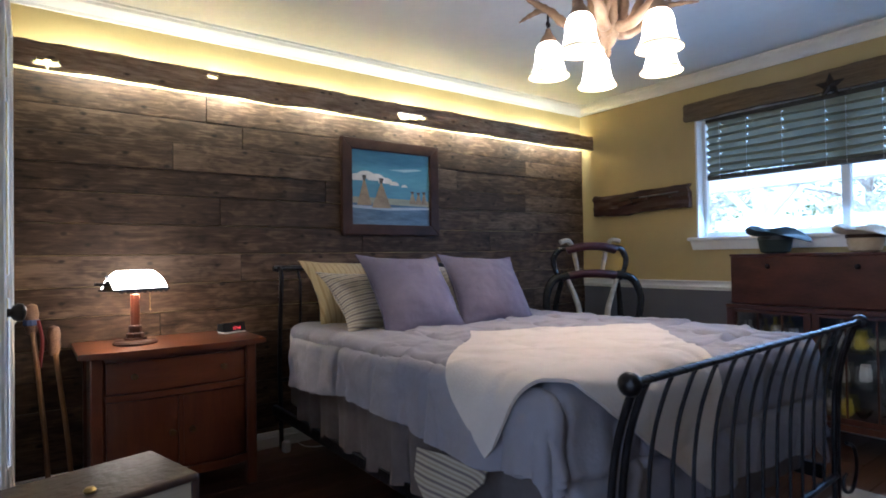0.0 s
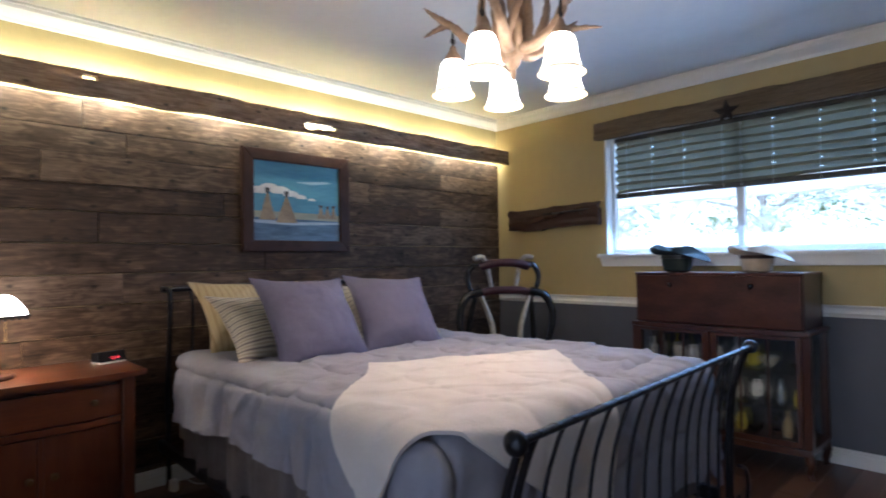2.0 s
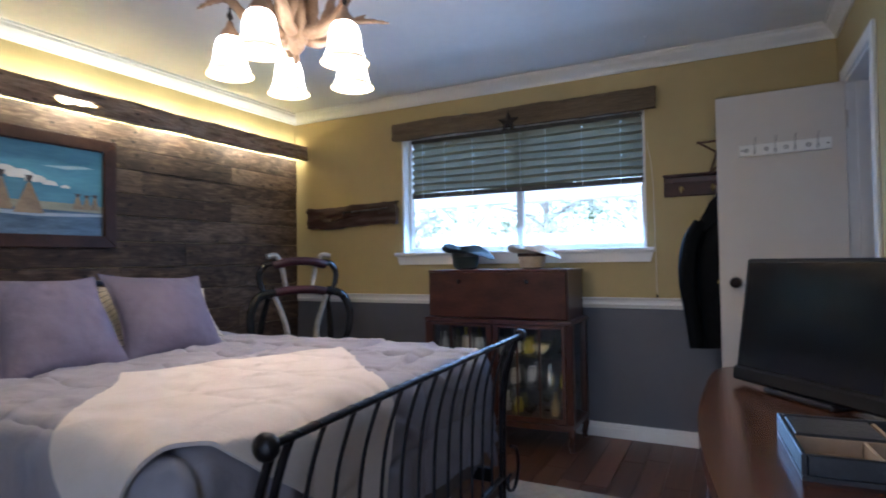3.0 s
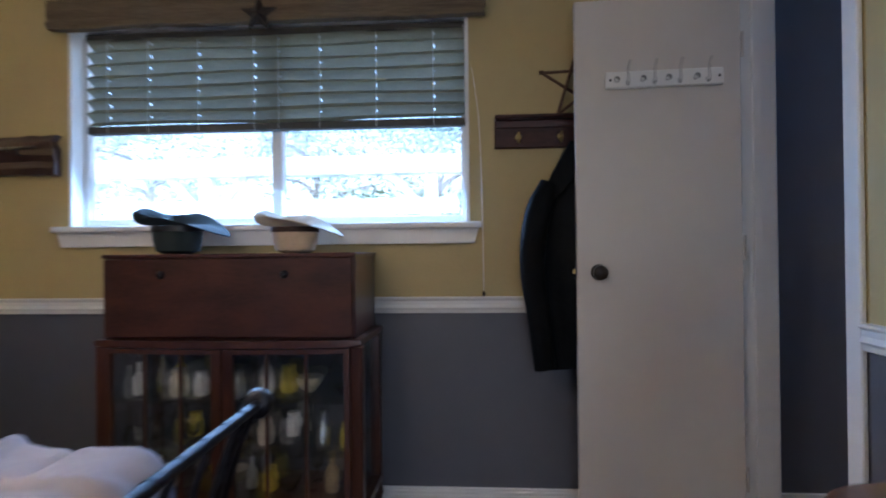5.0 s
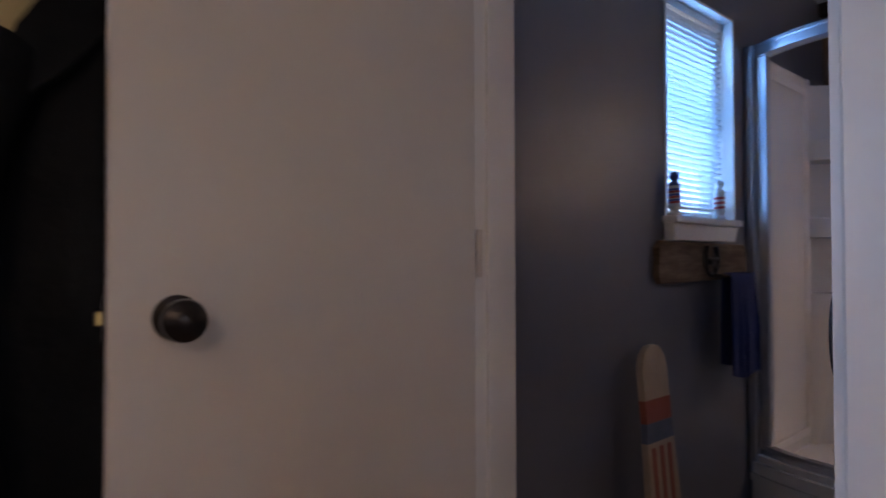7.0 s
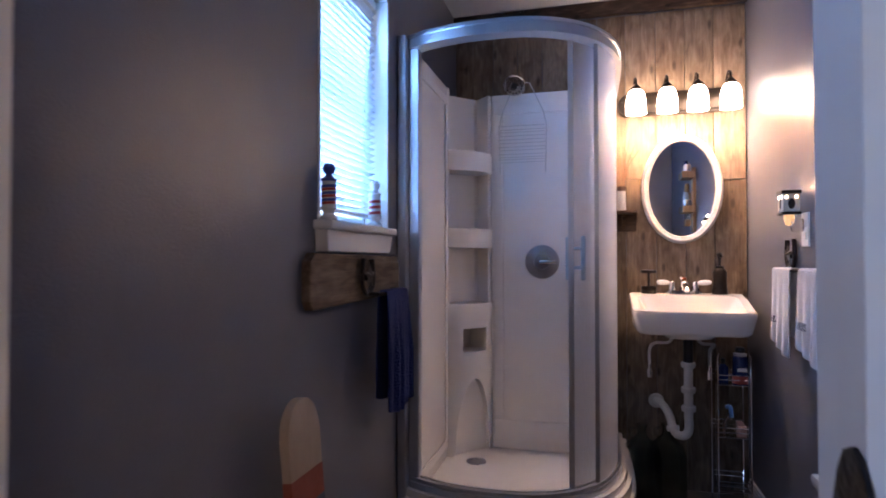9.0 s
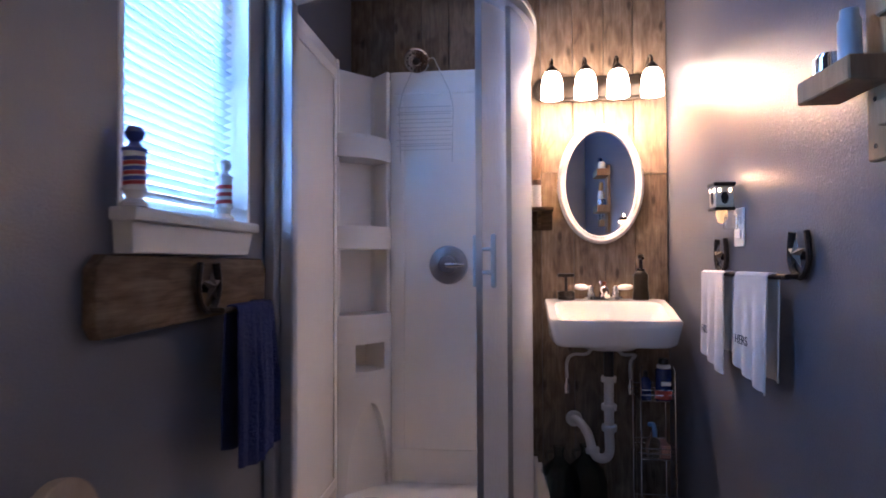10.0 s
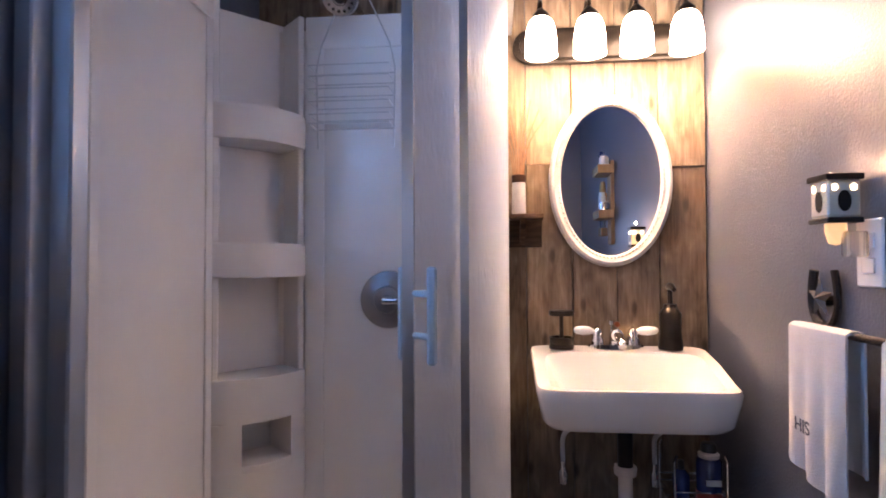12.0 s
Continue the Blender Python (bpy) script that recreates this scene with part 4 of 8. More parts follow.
pillow("yellow striped bed pillow leaning back", YTICK, 0.62, 0.42, 0.20, pose(1.47, 2.74, 0.925, -38, 2, 4), 1)
pillow("yellow striped bed pillow behind the others", YTICK, 0.60, 0.38, 0.18, pose(2.08, 2.78, 0.905, -40, 0, -4), 5)
pillow("white striped bed pillow leaning on another pillow", TICK, 0.54, 0.40, 0.19, pose(1.405, 2.44, 0.89, -49, 5, 8), 2)
pillow("white striped bed pillow half hidden", TICK, 0.56, 0.40, 0.18, pose(2.13, 2.48, 0.90, -46, 4, -10), 6)
pillow("square lavender-gray throw pillow leaning back", LILAC, 0.47, 0.46, 0.21, pose(1.475, 2.215, 0.932, -37, 2, 2), 3)
pillow("square lavender-gray throw pillow beside its twin", LILAC, 0.46, 0.45, 0.21, pose(1.955, 2.225, 0.93, -37, 3, -8), 4)

# ---- nightstand and what stands on and by it ----
stand = thing("nightstand", pose(0.54, 2.98, 0), "bow-fronted reddish brown wooden nightstand with drawer and doors", "nightstand")


def bow(w, d0, d1, n=16):
    """Outline with a bowed front (towards -y)."""
    pts = [(-w / 2, d1), (-w / 2, d0)]
    for i in range(1, n):
        f = i / n
        pts.append((-w / 2 + w * f, d0 - 0.05 * math.sin(math.pi * f) ** 1.3 - 0.012 * math.sin(3 * math.pi * f)))
    return pts + [(w / 2, d0), (w / 2, d1)]


part("top", prism(bmesh.new(), bow(0.80, -0.215, 0.262), 0.695, 0.722, "z", bev=0.007), CHERRY, stand, "glossy cherry-coloured top", smooth=True)
part("body", prism(bmesh.new(), bow(0.68, -0.165, 0.25), 0.12, 0.694, "z"), CHERRYZ, stand, smooth=True)
for x in (-0.355, 0.305):
    part("corner_post", boxm(x, x + 0.05, -0.20, -0.15, 0.0, 0.694, bev=0.006), CHERRYZ, stand)
    part("back_post", boxm(x, x + 0.05, 0.21, 0.255, 0.0, 0.694, bev=0.006), CHERRYZ, stand)


def bow_panel(x0, x1, z0, z1, t, w=0.68, d0=-0.165):
    def at(x):
        f = (x + w / 2) / w
        return d0 - 0.05 * math.sin(math.pi * f) ** 1.3 - 0.012 * math.sin(3 * math.pi * f)
    n = 12
    out = [(x0 + (x1 - x0) * i / n, at(x0 + (x1 - x0) * i / n) - t) for i in range(n + 1)]
    inn = [(x, y + t - 0.001) for x, y in out][::-1]
    return prism(bmesh.new(), out + inn, z0, z1, "z", bev=0.002)


def pull(parent, x, y, z, r=0.014, material=None):
    part("knob", spin_profile(bmesh.new(), [(0, 0), (r * 0.9, 0), (r * 0.9, 0.003), (r * 0.4, 0.006), (r * 0.4, 0.014), (r, 0.02), (r * 0.9, 0.027), (0, 0.03)], 14), material or BRASS, parent, smooth=True, m=pose(x, y, z, 90))


DARKBRASS = mk("dull_brass", (0.10, 0.075, 0.04), (0.18, 0.13, 0.07), rough=0.4, metal=0.9, scale=30)
drawer = part("drawer", bow_panel(-0.295, 0.295, 0.535, 0.67, 0.012), CHERRY, stand, smooth=True)
pull(drawer, -0.19, -0.218, 0.605, material=DARKBRASS)
pull(drawer, 0.19, -0.218, 0.605, material=DARKBRASS)
part("drawer_rail", bow_panel(-0.30, 0.30, 0.502, 0.528, 0.020), CHERRY, stand, smooth=True)
for x0, x1, k in ((-0.295, -0.012, -0.04), (0.012, 0.295, 0.045)):
    d = part("door", bow_panel(x0, x1, 0.165, 0.495, 0.012), CHERRYZ, stand, smooth=True)
    pull(d, k, -0.227, 0.335, material=DARKBRASS)
part("door_stile", bow_panel(-0.010, 0.010, 0.165, 0.495, 0.017), CHERRYZ, stand, smooth=True)
part("base_rail", bow_panel(-0.31, 0.31, 0.12, 0.158, 0.022), CHERRY, stand, smooth=True)

lamp = thing("desk_lamp", pose(0.385, 2.98, 0.722, 0, 0, 26), "lit banker's lamp with white glass shade and wooden column", "lamp")
part("base", spin_profile(bmesh.new(), [(0, 0), (0.095, 0), (0.097, 0.008), (0.09, 0.016), (0.05, 0.02), (0.048, 0.03), (0.0, 0.032)], 28), FRAMEW, lamp, smooth=True)
part("collar", spin_profile(bmesh.new(), [(0.04, 0.03), (0.04, 0.05), (0.03, 0.055), (0.03, 0.085), (0.022, 0.09)], 8), FRAMEW, lamp)
part("column", spin_profile(bmesh.new(), [(0.0, 0.085), (0.021, 0.085), (0.019, 0.235), (0.0, 0.235)], 20), CHERRYZ, lamp, smooth=True)
part("yoke", tube(bmesh.new(), curve([(-0.13, 0.02, 0.325), (-0.06, 0.03, 0.29), (0, 0.0, 0.245), (0.06, 0.03, 0.29), (0.13, 0.02, 0.325)]), 0.005, 7), IRON, lamp, smooth=True)


def lamp_shade(u, v):
    a = math.pi * v
    taper = 1 - 0.36 * math.sin(a)
    return ((u - 0.5) * 0.25 * taper, -0.066 * math.cos(a), 0.262 + 0.088 * math.sin(a) ** 0.8)


LITGLASS = glow("lit_white_glass", (1.0, 0.86, 0.66), 2.3)
shade = part("shade", sheet(bmesh.new(), lamp_shade, 12, 20, 0.004), LITGLASS, lamp, "glowing white glass shade", smooth=True)
for u in (0, 1):
    bm = bmesh.new()
    rim = [bm.verts.new(lamp_shade(u, k / 16)) for k in range(17)]
    mid = bm.verts.new(((u - 0.5) * 0.235, 0, 0.262))
    for p, q in zip(rim, rim[1:]):
        bm.faces.new((p, q, mid))
    part("shade_end", bm, LITGLASS, shade)
part("rim", tube(bmesh.new(), [(-0.128, -0.070, 0.259), (0.128, -0.070, 0.259), (0.128, 0.070, 0.259), (-0.128, 0.070, 0.259)], 0.0065, 6, closed=True), BRONZE, lamp, "dark metal rim with scallops")
for k in range(9):
    x = -0.112 + 0.028 * k
    part("scallop", spin_profile(bmesh.new(), [(0, -0.003), (0.011, -0.003), (0.011, 0.002), (0, 0.003)], 10, m=pose(x, -0.073, 0.254, 90)), BRONZE, lamp)
part("finial", tube(bmesh.new(), [(-0.128, 0, 0.285), (-0.185, 0.01, 0.292)], 0.008, 8), BRONZE, lamp)
part("end_bracket", prism(bmesh.new(), [(-0.04, 0.258), (0.04, 0.258), (0.012, 0.305), (-0.012, 0.305)], -0.134, -0.128, "x", bev=0.002), BRONZE, lamp)
part("pull_chain", tube(bmesh.new(), [(0.055, -0.03, 0.262), (0.055, -0.032, 0.165)], 0.0016, 6), BRASS, lamp)
part("chain_ball", spin_profile(bmesh.new(), [(0, -0.006), (0.005, -0.003), (0.005, 0.003), (0, 0.006)], 10, (0.055, -0.032, 0.16)), BRASS, lamp, smooth=True)
bulb("desk_lamp_bulb", (0.385, 2.98, 0.722 + 0.245), 0.6, (1.0, 0.74, 0.46), 0.025)

clock = thing("alarm_clock", pose(0.86, 3.08, 0.722, 0, 0, 14), "small black digital alarm clock with red digits", "clock")
part("case", prism(bmesh.new(), [(-0.035, 0.008), (0.04, 0.008), (0.035, 0.05), (-0.02, 0.055)], -0.065, 0.065, "x", bev=0.004), mk("matte_black_case", (0.005, 0.005, 0.006), (0.008, 0.008, 0.009), rough=0.55, scale=10, spec=0.15), clock, m=pose(0, 0, 0))
part("base", boxm(-0.062, 0.062, -0.036, 0.04, 0, 0.009, bev=0.002), WHITE, clock)
txt = bpy.data.curves.new("clock_digits", "FONT")
txt.body, txt.size, txt.extrude, txt.align_x = "10:54", 0.021, 0.0004, "CENTER"
dg = bpy.data.objects.new("digits_curve", txt)
scene.collection.objects.link(dg)
bpy.context.view_layer.update()
me = bpy.data.meshes.new_from_object(dg.evaluated_get(bpy.context.evaluated_depsgraph_get()))
bpy.data.objects.remove(dg)
me.materials.clear()
me.materials.append(glow("red_led", (1.0, 0.05, 0.06), 0.16))
dig = new("digits", me)
dig.parent = clock
dig.matrix_basis = pose(0.012, -0.032, 0.019, 72)

for i, (x, y, tx, ty, h, lab) in enumerate(((0.05, 3.05, -0.015, 3.2, 0.92, "carved wooden walking stick with cloth-wrapped handle"), (0.14, 3.08, 0.07, 3.215, 0.80, "wooden walking stick leaning on the boards"))):
    st = thing("walking_stick", None, lab, "walking stick", "sticks in the corner")
    part("shaft", tube(bmesh.new(), curve([(x, y, 0.0), (x * 0.6 + tx * 0.4 + 0.004, y * 0.6 + ty * 0.4, h * 0.4), (tx, ty, h * 0.92)], 6), 0.011, 8), mk("stick_wood", (0.13, 0.06, 0.022), (0.26, 0.13, 0.05), rough=0.5, scale=12, stretch=(4, 4, 1)), st, smooth=True)
    part("grip", spin_profile(bmesh.new(), [(0, -0.07), (0.02, -0.06), (0.03, -0.02), (0.026, 0.0), (0.03, 0.03), (0.022, 0.07), (0.0, 0.08)], 10, (tx, ty, h * 0.92)), mk("stick_carving", (0.10, 0.05, 0.03), (0.24, 0.13, 0.07), rough=0.6, scale=30, bump=0.6), st, smooth=True)
    if i == 0:
        part("binding", spin_profile(bmesh.new(), [(0.0315, -0.022), (0.033, -0.018), (0.033, 0.0), (0.0315, 0.004)], 12, (tx, ty, h * 0.92)), mk("blue_cord", (0.05, 0.075, 0.17), rough=0.8, scale=30), st)
        part("tassel", tube(bmesh.new(), curve([(tx + 0.025, ty - 0.02, h * 0.92), (tx + 0.04, ty - 0.03, h * 0.82), (tx + 0.03, ty - 0.03, h * 0.68)]), 0.008, 6), mk("red_cord", (0.16, 0.022, 0.02), rough=0.8, scale=30), st)

# leather-bound book on a small table
BOOK = mk("brown_leather", (0.036, 0.019, 0.013), (0.085, 0.047, 0.034), rough=0.42, scale=7, bump=0.25, bump_scale=60)
STANDW = mk("stand_wood", (0.07, 0.045, 0.035), (0.12, 0.08, 0.06), rough=0.4, scale=6)
table = thing("side_table", pose(0.035, 0.955, 0.0), "small round dark wooden side table", "table")
part("tabletop", spin_profile(bmesh.new(), [(0, 0.684), (0.16, 0.684), (0.165, 0.692), (0.16, 0.70), (0, 0.70)], 36), STANDW, table, smooth=True)
part("column", spin_profile(bmesh.new(), [(0, 0.03), (0.03, 0.03), (0.022, 0.10), (0.018, 0.35), (0.028, 0.60), (0.05, 0.684), (0.0, 0.684)], 20), STANDW, table, smooth=True)
part("foot", spin_profile(bmesh.new(), [(0, 0), (0.13, 0), (0.13, 0.015), (0.04, 0.035), (0, 0.036)], 24), STANDW, table, smooth=True)
tome = thing("leather_book", pose(0.035, 0.955, 0.7005, 0, 0, 14), "thick worn brown leather-bound book on the side table", "book")
part("pages", boxm(-0.075, 0.138, -0.084, 0.08, 0.006, 0.056), mk("aged_pages", (0.42, 0.36, 0.26), (0.52, 0.45, 0.34), rough=0.9, scale=5, stretch=(1, 1, 60)), tome)
part("back_cover", boxm(-0.08, 0.15, -0.089, 0.087, 0.0, 0.006, bev=0.002), BOOK, tome)
part("front_cover", boxm(-0.08, 0.15, -0.089, 0.087, 0.056, 0.069, bev=0.006, seg=3), BOOK, tome, smooth=True)
part("spine", boxm(0.138, 0.151, -0.088, 0.086, 0.004, 0.066, bev=0.005, seg=2), BOOK, tome, smooth=True)
part("clasp", spin_profile(bmesh.new(), [(0, 0), (0.008, 0), (0.009, 0.003), (0.006, 0.007), (0, 0.008)], 14), BRASS, tome, smooth=True, m=pose(0.011, -0.034, 0.069))
part("spine_title", boxm(0.1508, 0.1516, -0.04, 0.02, 0.03, 0.045), mk("gold_stamp", (0.2, 0.14, 0.06), rough=0.5), tome)

plug = thing("plug_adapter", pose(1.17, 3.12, 0.0, 0, 0, 15), "white plug adapter on the floor with its cord", "plug")
part("body", boxm(-0.018, 0.018, -0.02, 0.02, 0, 0.06, bev=0.004), WHITE, plug)
part("cord", tube(bmesh.new(), curve([(0.0, 0.0, 0.06), (0.03, -0.01, 0.075), (0.09, -0.05, 0.02), (0.18, -0.1, 0.006), (0.32, -0.08, 0.006)]), 0.003, 6), WHITE, plug)

# ---- display cabinet under the window ----
cab = thing("display_cabinet", pose(3.785, 1.282, 0, 0, 0, -90) @ Matrix.Diagonal((0.945, 1.0, 1.0, 1.0)), "dark mahogany cabinet with drop front over glass doors", "cabinet")
MAHOGX = mk("mahogany_front", (0.026, 0.008, 0.006), (0.078, 0.026, 0.015), rough=0.42, scale=5, stretch=(1, 3, 3), bump=0.03, coat=0.05, spec=0.3)
CABRED = mk("cabinet_red_wood", (0.034, 0.011, 0.006), (0.078, 0.026, 0.013), rough=0.3, scale=4, stretch=(6, 6, 1), bump=0.03, coat=0.2)
part("top", boxm(-0.505, 0.505, -0.195, 0.205, 1.082, 1.097, bev=0.003), MAHOG, cab)
part("upper_box", boxm(-0.50, 0.50, -0.175, 0.20, 0.785, 1.082), MAHOG, cab)
flap = part("drop_front", boxm(-0.495, 0.495, -0.198, -0.176, 0.79, 1.08, bev=0.004), MAHOGX, cab, "smooth mahogany drop front")
for x in (-0.26, 0.23):
    part("keyhole", spin_profile(bmesh.new(), [(0, 0), (0.016, 0), (0.014, 0.004), (0.006, 0.012), (0.008, 0.02), (0, 0.022)], 12), IRON, flap, smooth=True, m=pose(x, -0.198, 1.02, 90))
n = 20
front = [(-0.528 + 1.056 * i / n, -0.205 - 0.035 * math.sin(math.pi * i / n)) for i in range(n + 1)]


def bowed(x0, x1, z0, z1, t, d=0.0):
    k = 10
    o = [(x0 + (x1 - x0) * i / k, -0.20 - d - 0.035 * math.sin(math.pi * (x0 + (x1 - x0) * i / k + 0.535) / 1.07)) for i in range(k + 1)]
    return prism(bmesh.new(), o + [(x, y + t) for x, y in o][::-1], z0, z1, "z", bev=0.002)


part("ledge", prism(bmesh.new(), front + [(0.535, 0.205), (-0.535, 0.205)], 0.757, 0.783, "z", bev=0.009), CABRED, cab, smooth=True)
part("floor_board", prism(bmesh.new(), front + [(0.53, 0.20), (-0.53, 0.20)], 0.125, 0.16, "z", bev=0.006), CABRED, cab, smooth=True)
part("back_panel", boxm(-0.50, 0.50, 0.192, 0.196, 0.16, 0.755), GLASS, cab, "clear glass back").visible_shadow = False
for x in (-0.53, 0.485):
    part("corner_stile", boxm(x, x + 0.045, -0.20, -0.15, 0.16, 0.755, bev=0.004), CABRED, cab)
    part("back_stile", boxm(x, x + 0.045, 0.15, 0.188, 0.16, 0.755, bev=0.004), CABRED, cab)
    g = part("side_glass", boxm(x + 0.02, x + 0.024, -0.148, 0.148, 0.16, 0.755), GLASS, cab)
    for y in (-0.18, 0.15):
        part("leg", tube(bmesh.new(), curve([(x + 0.022, y, 0.125), (x + 0.022 + (0.012 if x > 0 else -0.012), y - 0.014, 0.085), (x + 0.022, y, 0.035), (x + 0.022 + (0.012 if x > 0 else -0.012), y - 0.012, 0.0)], 5), [0.027] * 5 + [0.02] * 6 + [0.017] * 5, 10), CABRED, cab, smooth=True)
for x0, x1 in ((-0.483, -0.003), (0.003, 0.483)):
    lw, rw = (0.022, 0.040) if x0 < 0 else (0.040, 0.022)
    d = part("glass_door", bowed(x0, x0 + lw, 0.165, 0.752, 0.022, 0.003), CABRED, cab)
    part("stile", bowed(x1 - rw, x1, 0.165, 0.752, 0.022, 0.003), CABRED, d)
    part("rail", bowed(x0 + lw, x1 - rw, 0.735, 0.752, 0.022, 0.003), CABRED, d)
    part("rail", bowed(x0 + lw, x1 - rw, 0.165, 0.195, 0.022, 0.003), CABRED, d)
    part("pane", bowed(x0 + lw, x1 - rw, 0.195, 0.735, 0.004, -0.008), GLASS, d).visible_shadow = False
    for f in (0.35, 0.66):
        xm = x0 + (x1 - x0) * f
        part("glazing_bar", bowed(xm - 0.005, xm + 0.005, 0.195, 0.735, 0.012, 0.002), CABRED, d)
for z in (0.345, 0.54):
    part("shelf", boxm(-0.48, 0.48, -0.16, 0.185, z, z + 0.008), GLASS, cab, "clear glass shelf").visible_shadow = False

# bottles, jars and bowls behind the glass
JAR = clear("jar_glass", (0.92, 0.95, 0.88), 0.06, 1.4, 0.3)
CREAMC = mk("cream_ceramic", (0.48, 0.42, 0.32), (0.6, 0.54, 0.44), rough=0.35, scale=12)
AMBERC = mk("tan_paper_label", (0.30, 0.2, 0.09), (0.42, 0.3, 0.15), rough=0.7, scale=15)
YELC = mk("yellow_tin", (0.55, 0.42, 0.05), (0.65, 0.52, 0.08), rough=0.4, scale=12)
r2 = random.Random(11)
pr = {"bottle": [(0, 0), (0.032, 0), (0.034, 0.01), (0.034, 0.085), (0.014, 0.115), (0.013, 0.15), (0.017, 0.152), (0.017, 0.162), (0, 0.162)], "jar": [(0, 0), (0.038, 0), (0.043, 0.015), (0.043, 0.07), (0.032, 0.09), (0.034, 0.094), (0.034, 0.11), (0, 0.112)], "goblet": [(0, 0), (0.03, 0), (0.028, 0.006), (0.006, 0.012), (0.006, 0.06), (0.03, 0.08), (0.036, 0.12), (0.033, 0.12), (0.028, 0.085), (0, 0.065)], "bowl": [(0, 0), (0.025, 0), (0.055, 0.03), (0.066, 0.06), (0.062, 0.06), (0.05, 0.033), (0, 0.008)]}
SILVER = mk("tarnished_silver", (0.42, 0.40, 0.36), (0.62, 0.60, 0.55), rough=0.22, metal=0.9, scale=18)
caps = [JAR, SILVER, CREAMC, WHITE, JAR, AMBERC, WHITE, SILVER, CREAMC, YELC]
for z in (0.16, 0.353, 0.548):
    for k in range(11):
        kind = r2.choice(["bottle", "jar", "goblet", "jar", "bottle", "bowl"])
        s = r2.uniform(0.75, 1.0)
        mat_k = JAR if kind == "goblet" else r2.choice(caps)
        lx, ly = -0.44 + 0.088 * k + r2.uniform(-0.008, 0.008), r2.uniform(-0.12, 0.1)
        ob = single(kind if kind != "goblet" else "drinking_glass", spin_profile(bmesh.new(), [(r * s * 0.9, h * s) for r, h in pr[kind]], 14), mat_k, {"bottle": "small antique glass bottle in the cabinet", "jar": "small lidded jar in the cabinet", "goblet": "stemmed clear glass in the cabinet", "bowl": "small bowl on a cabinet shelf"}[kind], "glass" if kind == "goblet" else kind, "wares in the cabinet", smooth=True, m=cab.matrix_world @ pose(lx, ly, z + 0.001))


# ---- hats resting crown-down on the cabinet ----
def hat(label, material, x, y, turn, band, s=1.0):
    h = thing("cowboy_hat", pose(x, y, 1.0975, 0, 0, turn) @ Matrix.Scale(s, 4), label, "hat", "hats on the cabinet")

    def crown_at(u, v):
        a = 2 * math.pi * u
        rr = [(0.0, 0.012), (0.045, 0.0), (0.068, 0.012), (0.077, 0.055), (0.080, 0.11)]
        k = v * 4
        i = min(3, int(k))
        f = k - i
        r, z = rr[i][0] + (rr[i + 1][0] - rr[i][0]) * f, rr[i][1] + (rr[i + 1][1] - rr[i][1]) * f
        return (r * 1.22 * math.cos(a), r * math.sin(a), z)

    def brim_at(u, v):
        a = 2 * math.pi * u
        c, s2 = math.cos(a), math.sin(a)
        reach = 0.075 + (0.03 * c if c > 0 else 0.0)
        x, y = (0.098 + reach * v) * c, (0.080 + 0.062 * v) * s2
        side = 0.11 + (0.040 + 0.018 * s2 - 0.022 * c) * v * s2 ** 2
        if c > 0:
            return (x, y, side - 0.045 * v ** 1.4 * c ** 2)
        roll = radians(255) * v
        f = abs(c) ** 0.9
        lx = -(0.095 + 0.025 * v + 0.058 * math.sin(roll) * 1.1)
        lz = 0.11 + 0.046 * (1 - math.cos(roll)) * 0.85 - 0.06 * max(0.0, v - 0.55)
        return (lx * f + x * (1 - f), y * (1 - 0.35 * f * v) + 0.0, lz * f + side * (1 - f))

    part("crown", sheet(bmesh.new(), crown_at, 32, 12, 0.003), material, h, smooth=True)
    part("brim", sheet(bmesh.new(), brim_at, 48, 10, 0.004), material, h, smooth=True)
    part("band", spin_profile(bmesh.new(), [(0.080, 0.086), (0.0835, 0.087), (0.083, 0.108), (0.079, 0.109)], 32), band, h, smooth=True).matrix_basis = Matrix.Diagonal((1.22, 1, 1, 1))


FELTD = mk("dark_green_felt", (0.012, 0.02, 0.02), (0.025, 0.036, 0.036), rough=0.95, scale=12, bump=0.2)
FELTC = mk("cream_straw", (0.40, 0.32, 0.22), (0.52, 0.43, 0.31), rough=0.8, scale=30, bump=0.4)
hat("dark green felt cowboy hat resting crown down", FELTD, 3.72, 1.535, -92, BLACKPL, 1.0)
hat("cream straw cowboy hat resting crown down", FELTC, 3.73, 1.07, -90, FRAMEW, 0.92)

# ---- horn chair in the corner ----
HORN = mk("black_horn", (0.010, 0.009, 0.008), (0.03, 0.026, 0.022), rough=0.22, scale=9, bump=0.1)
HORNW = mk("pale_horn", (0.26, 0.22, 0.16), (0.52, 0.46, 0.37), rough=0.3, scale=9, stretch=(1, 1, 3))
BURG = mk("burgundy_leather", (0.030, 0.008, 0.010), (0.06, 0.014, 0.018), rough=0.4, scale=9, bump=0.2)
hc = thing("horn_chair", pose(3.33, 2.66, 0, 0, 0, -32) @ Matrix.Diagonal((1.22, 1.0, 1.0, 1.0)), "chair made of black and pale horns with burgundy pads", "chair")


def horn(name, pts, r0, r1, material, lab=""):
    c = curve(pts, 7)
    k = len(c)
    part(name, tube(bmesh.new(), c, [r0 + (r1 - r0) * i / (k - 1) for i in range(k)], 10), material, hc, lab, smooth=True)


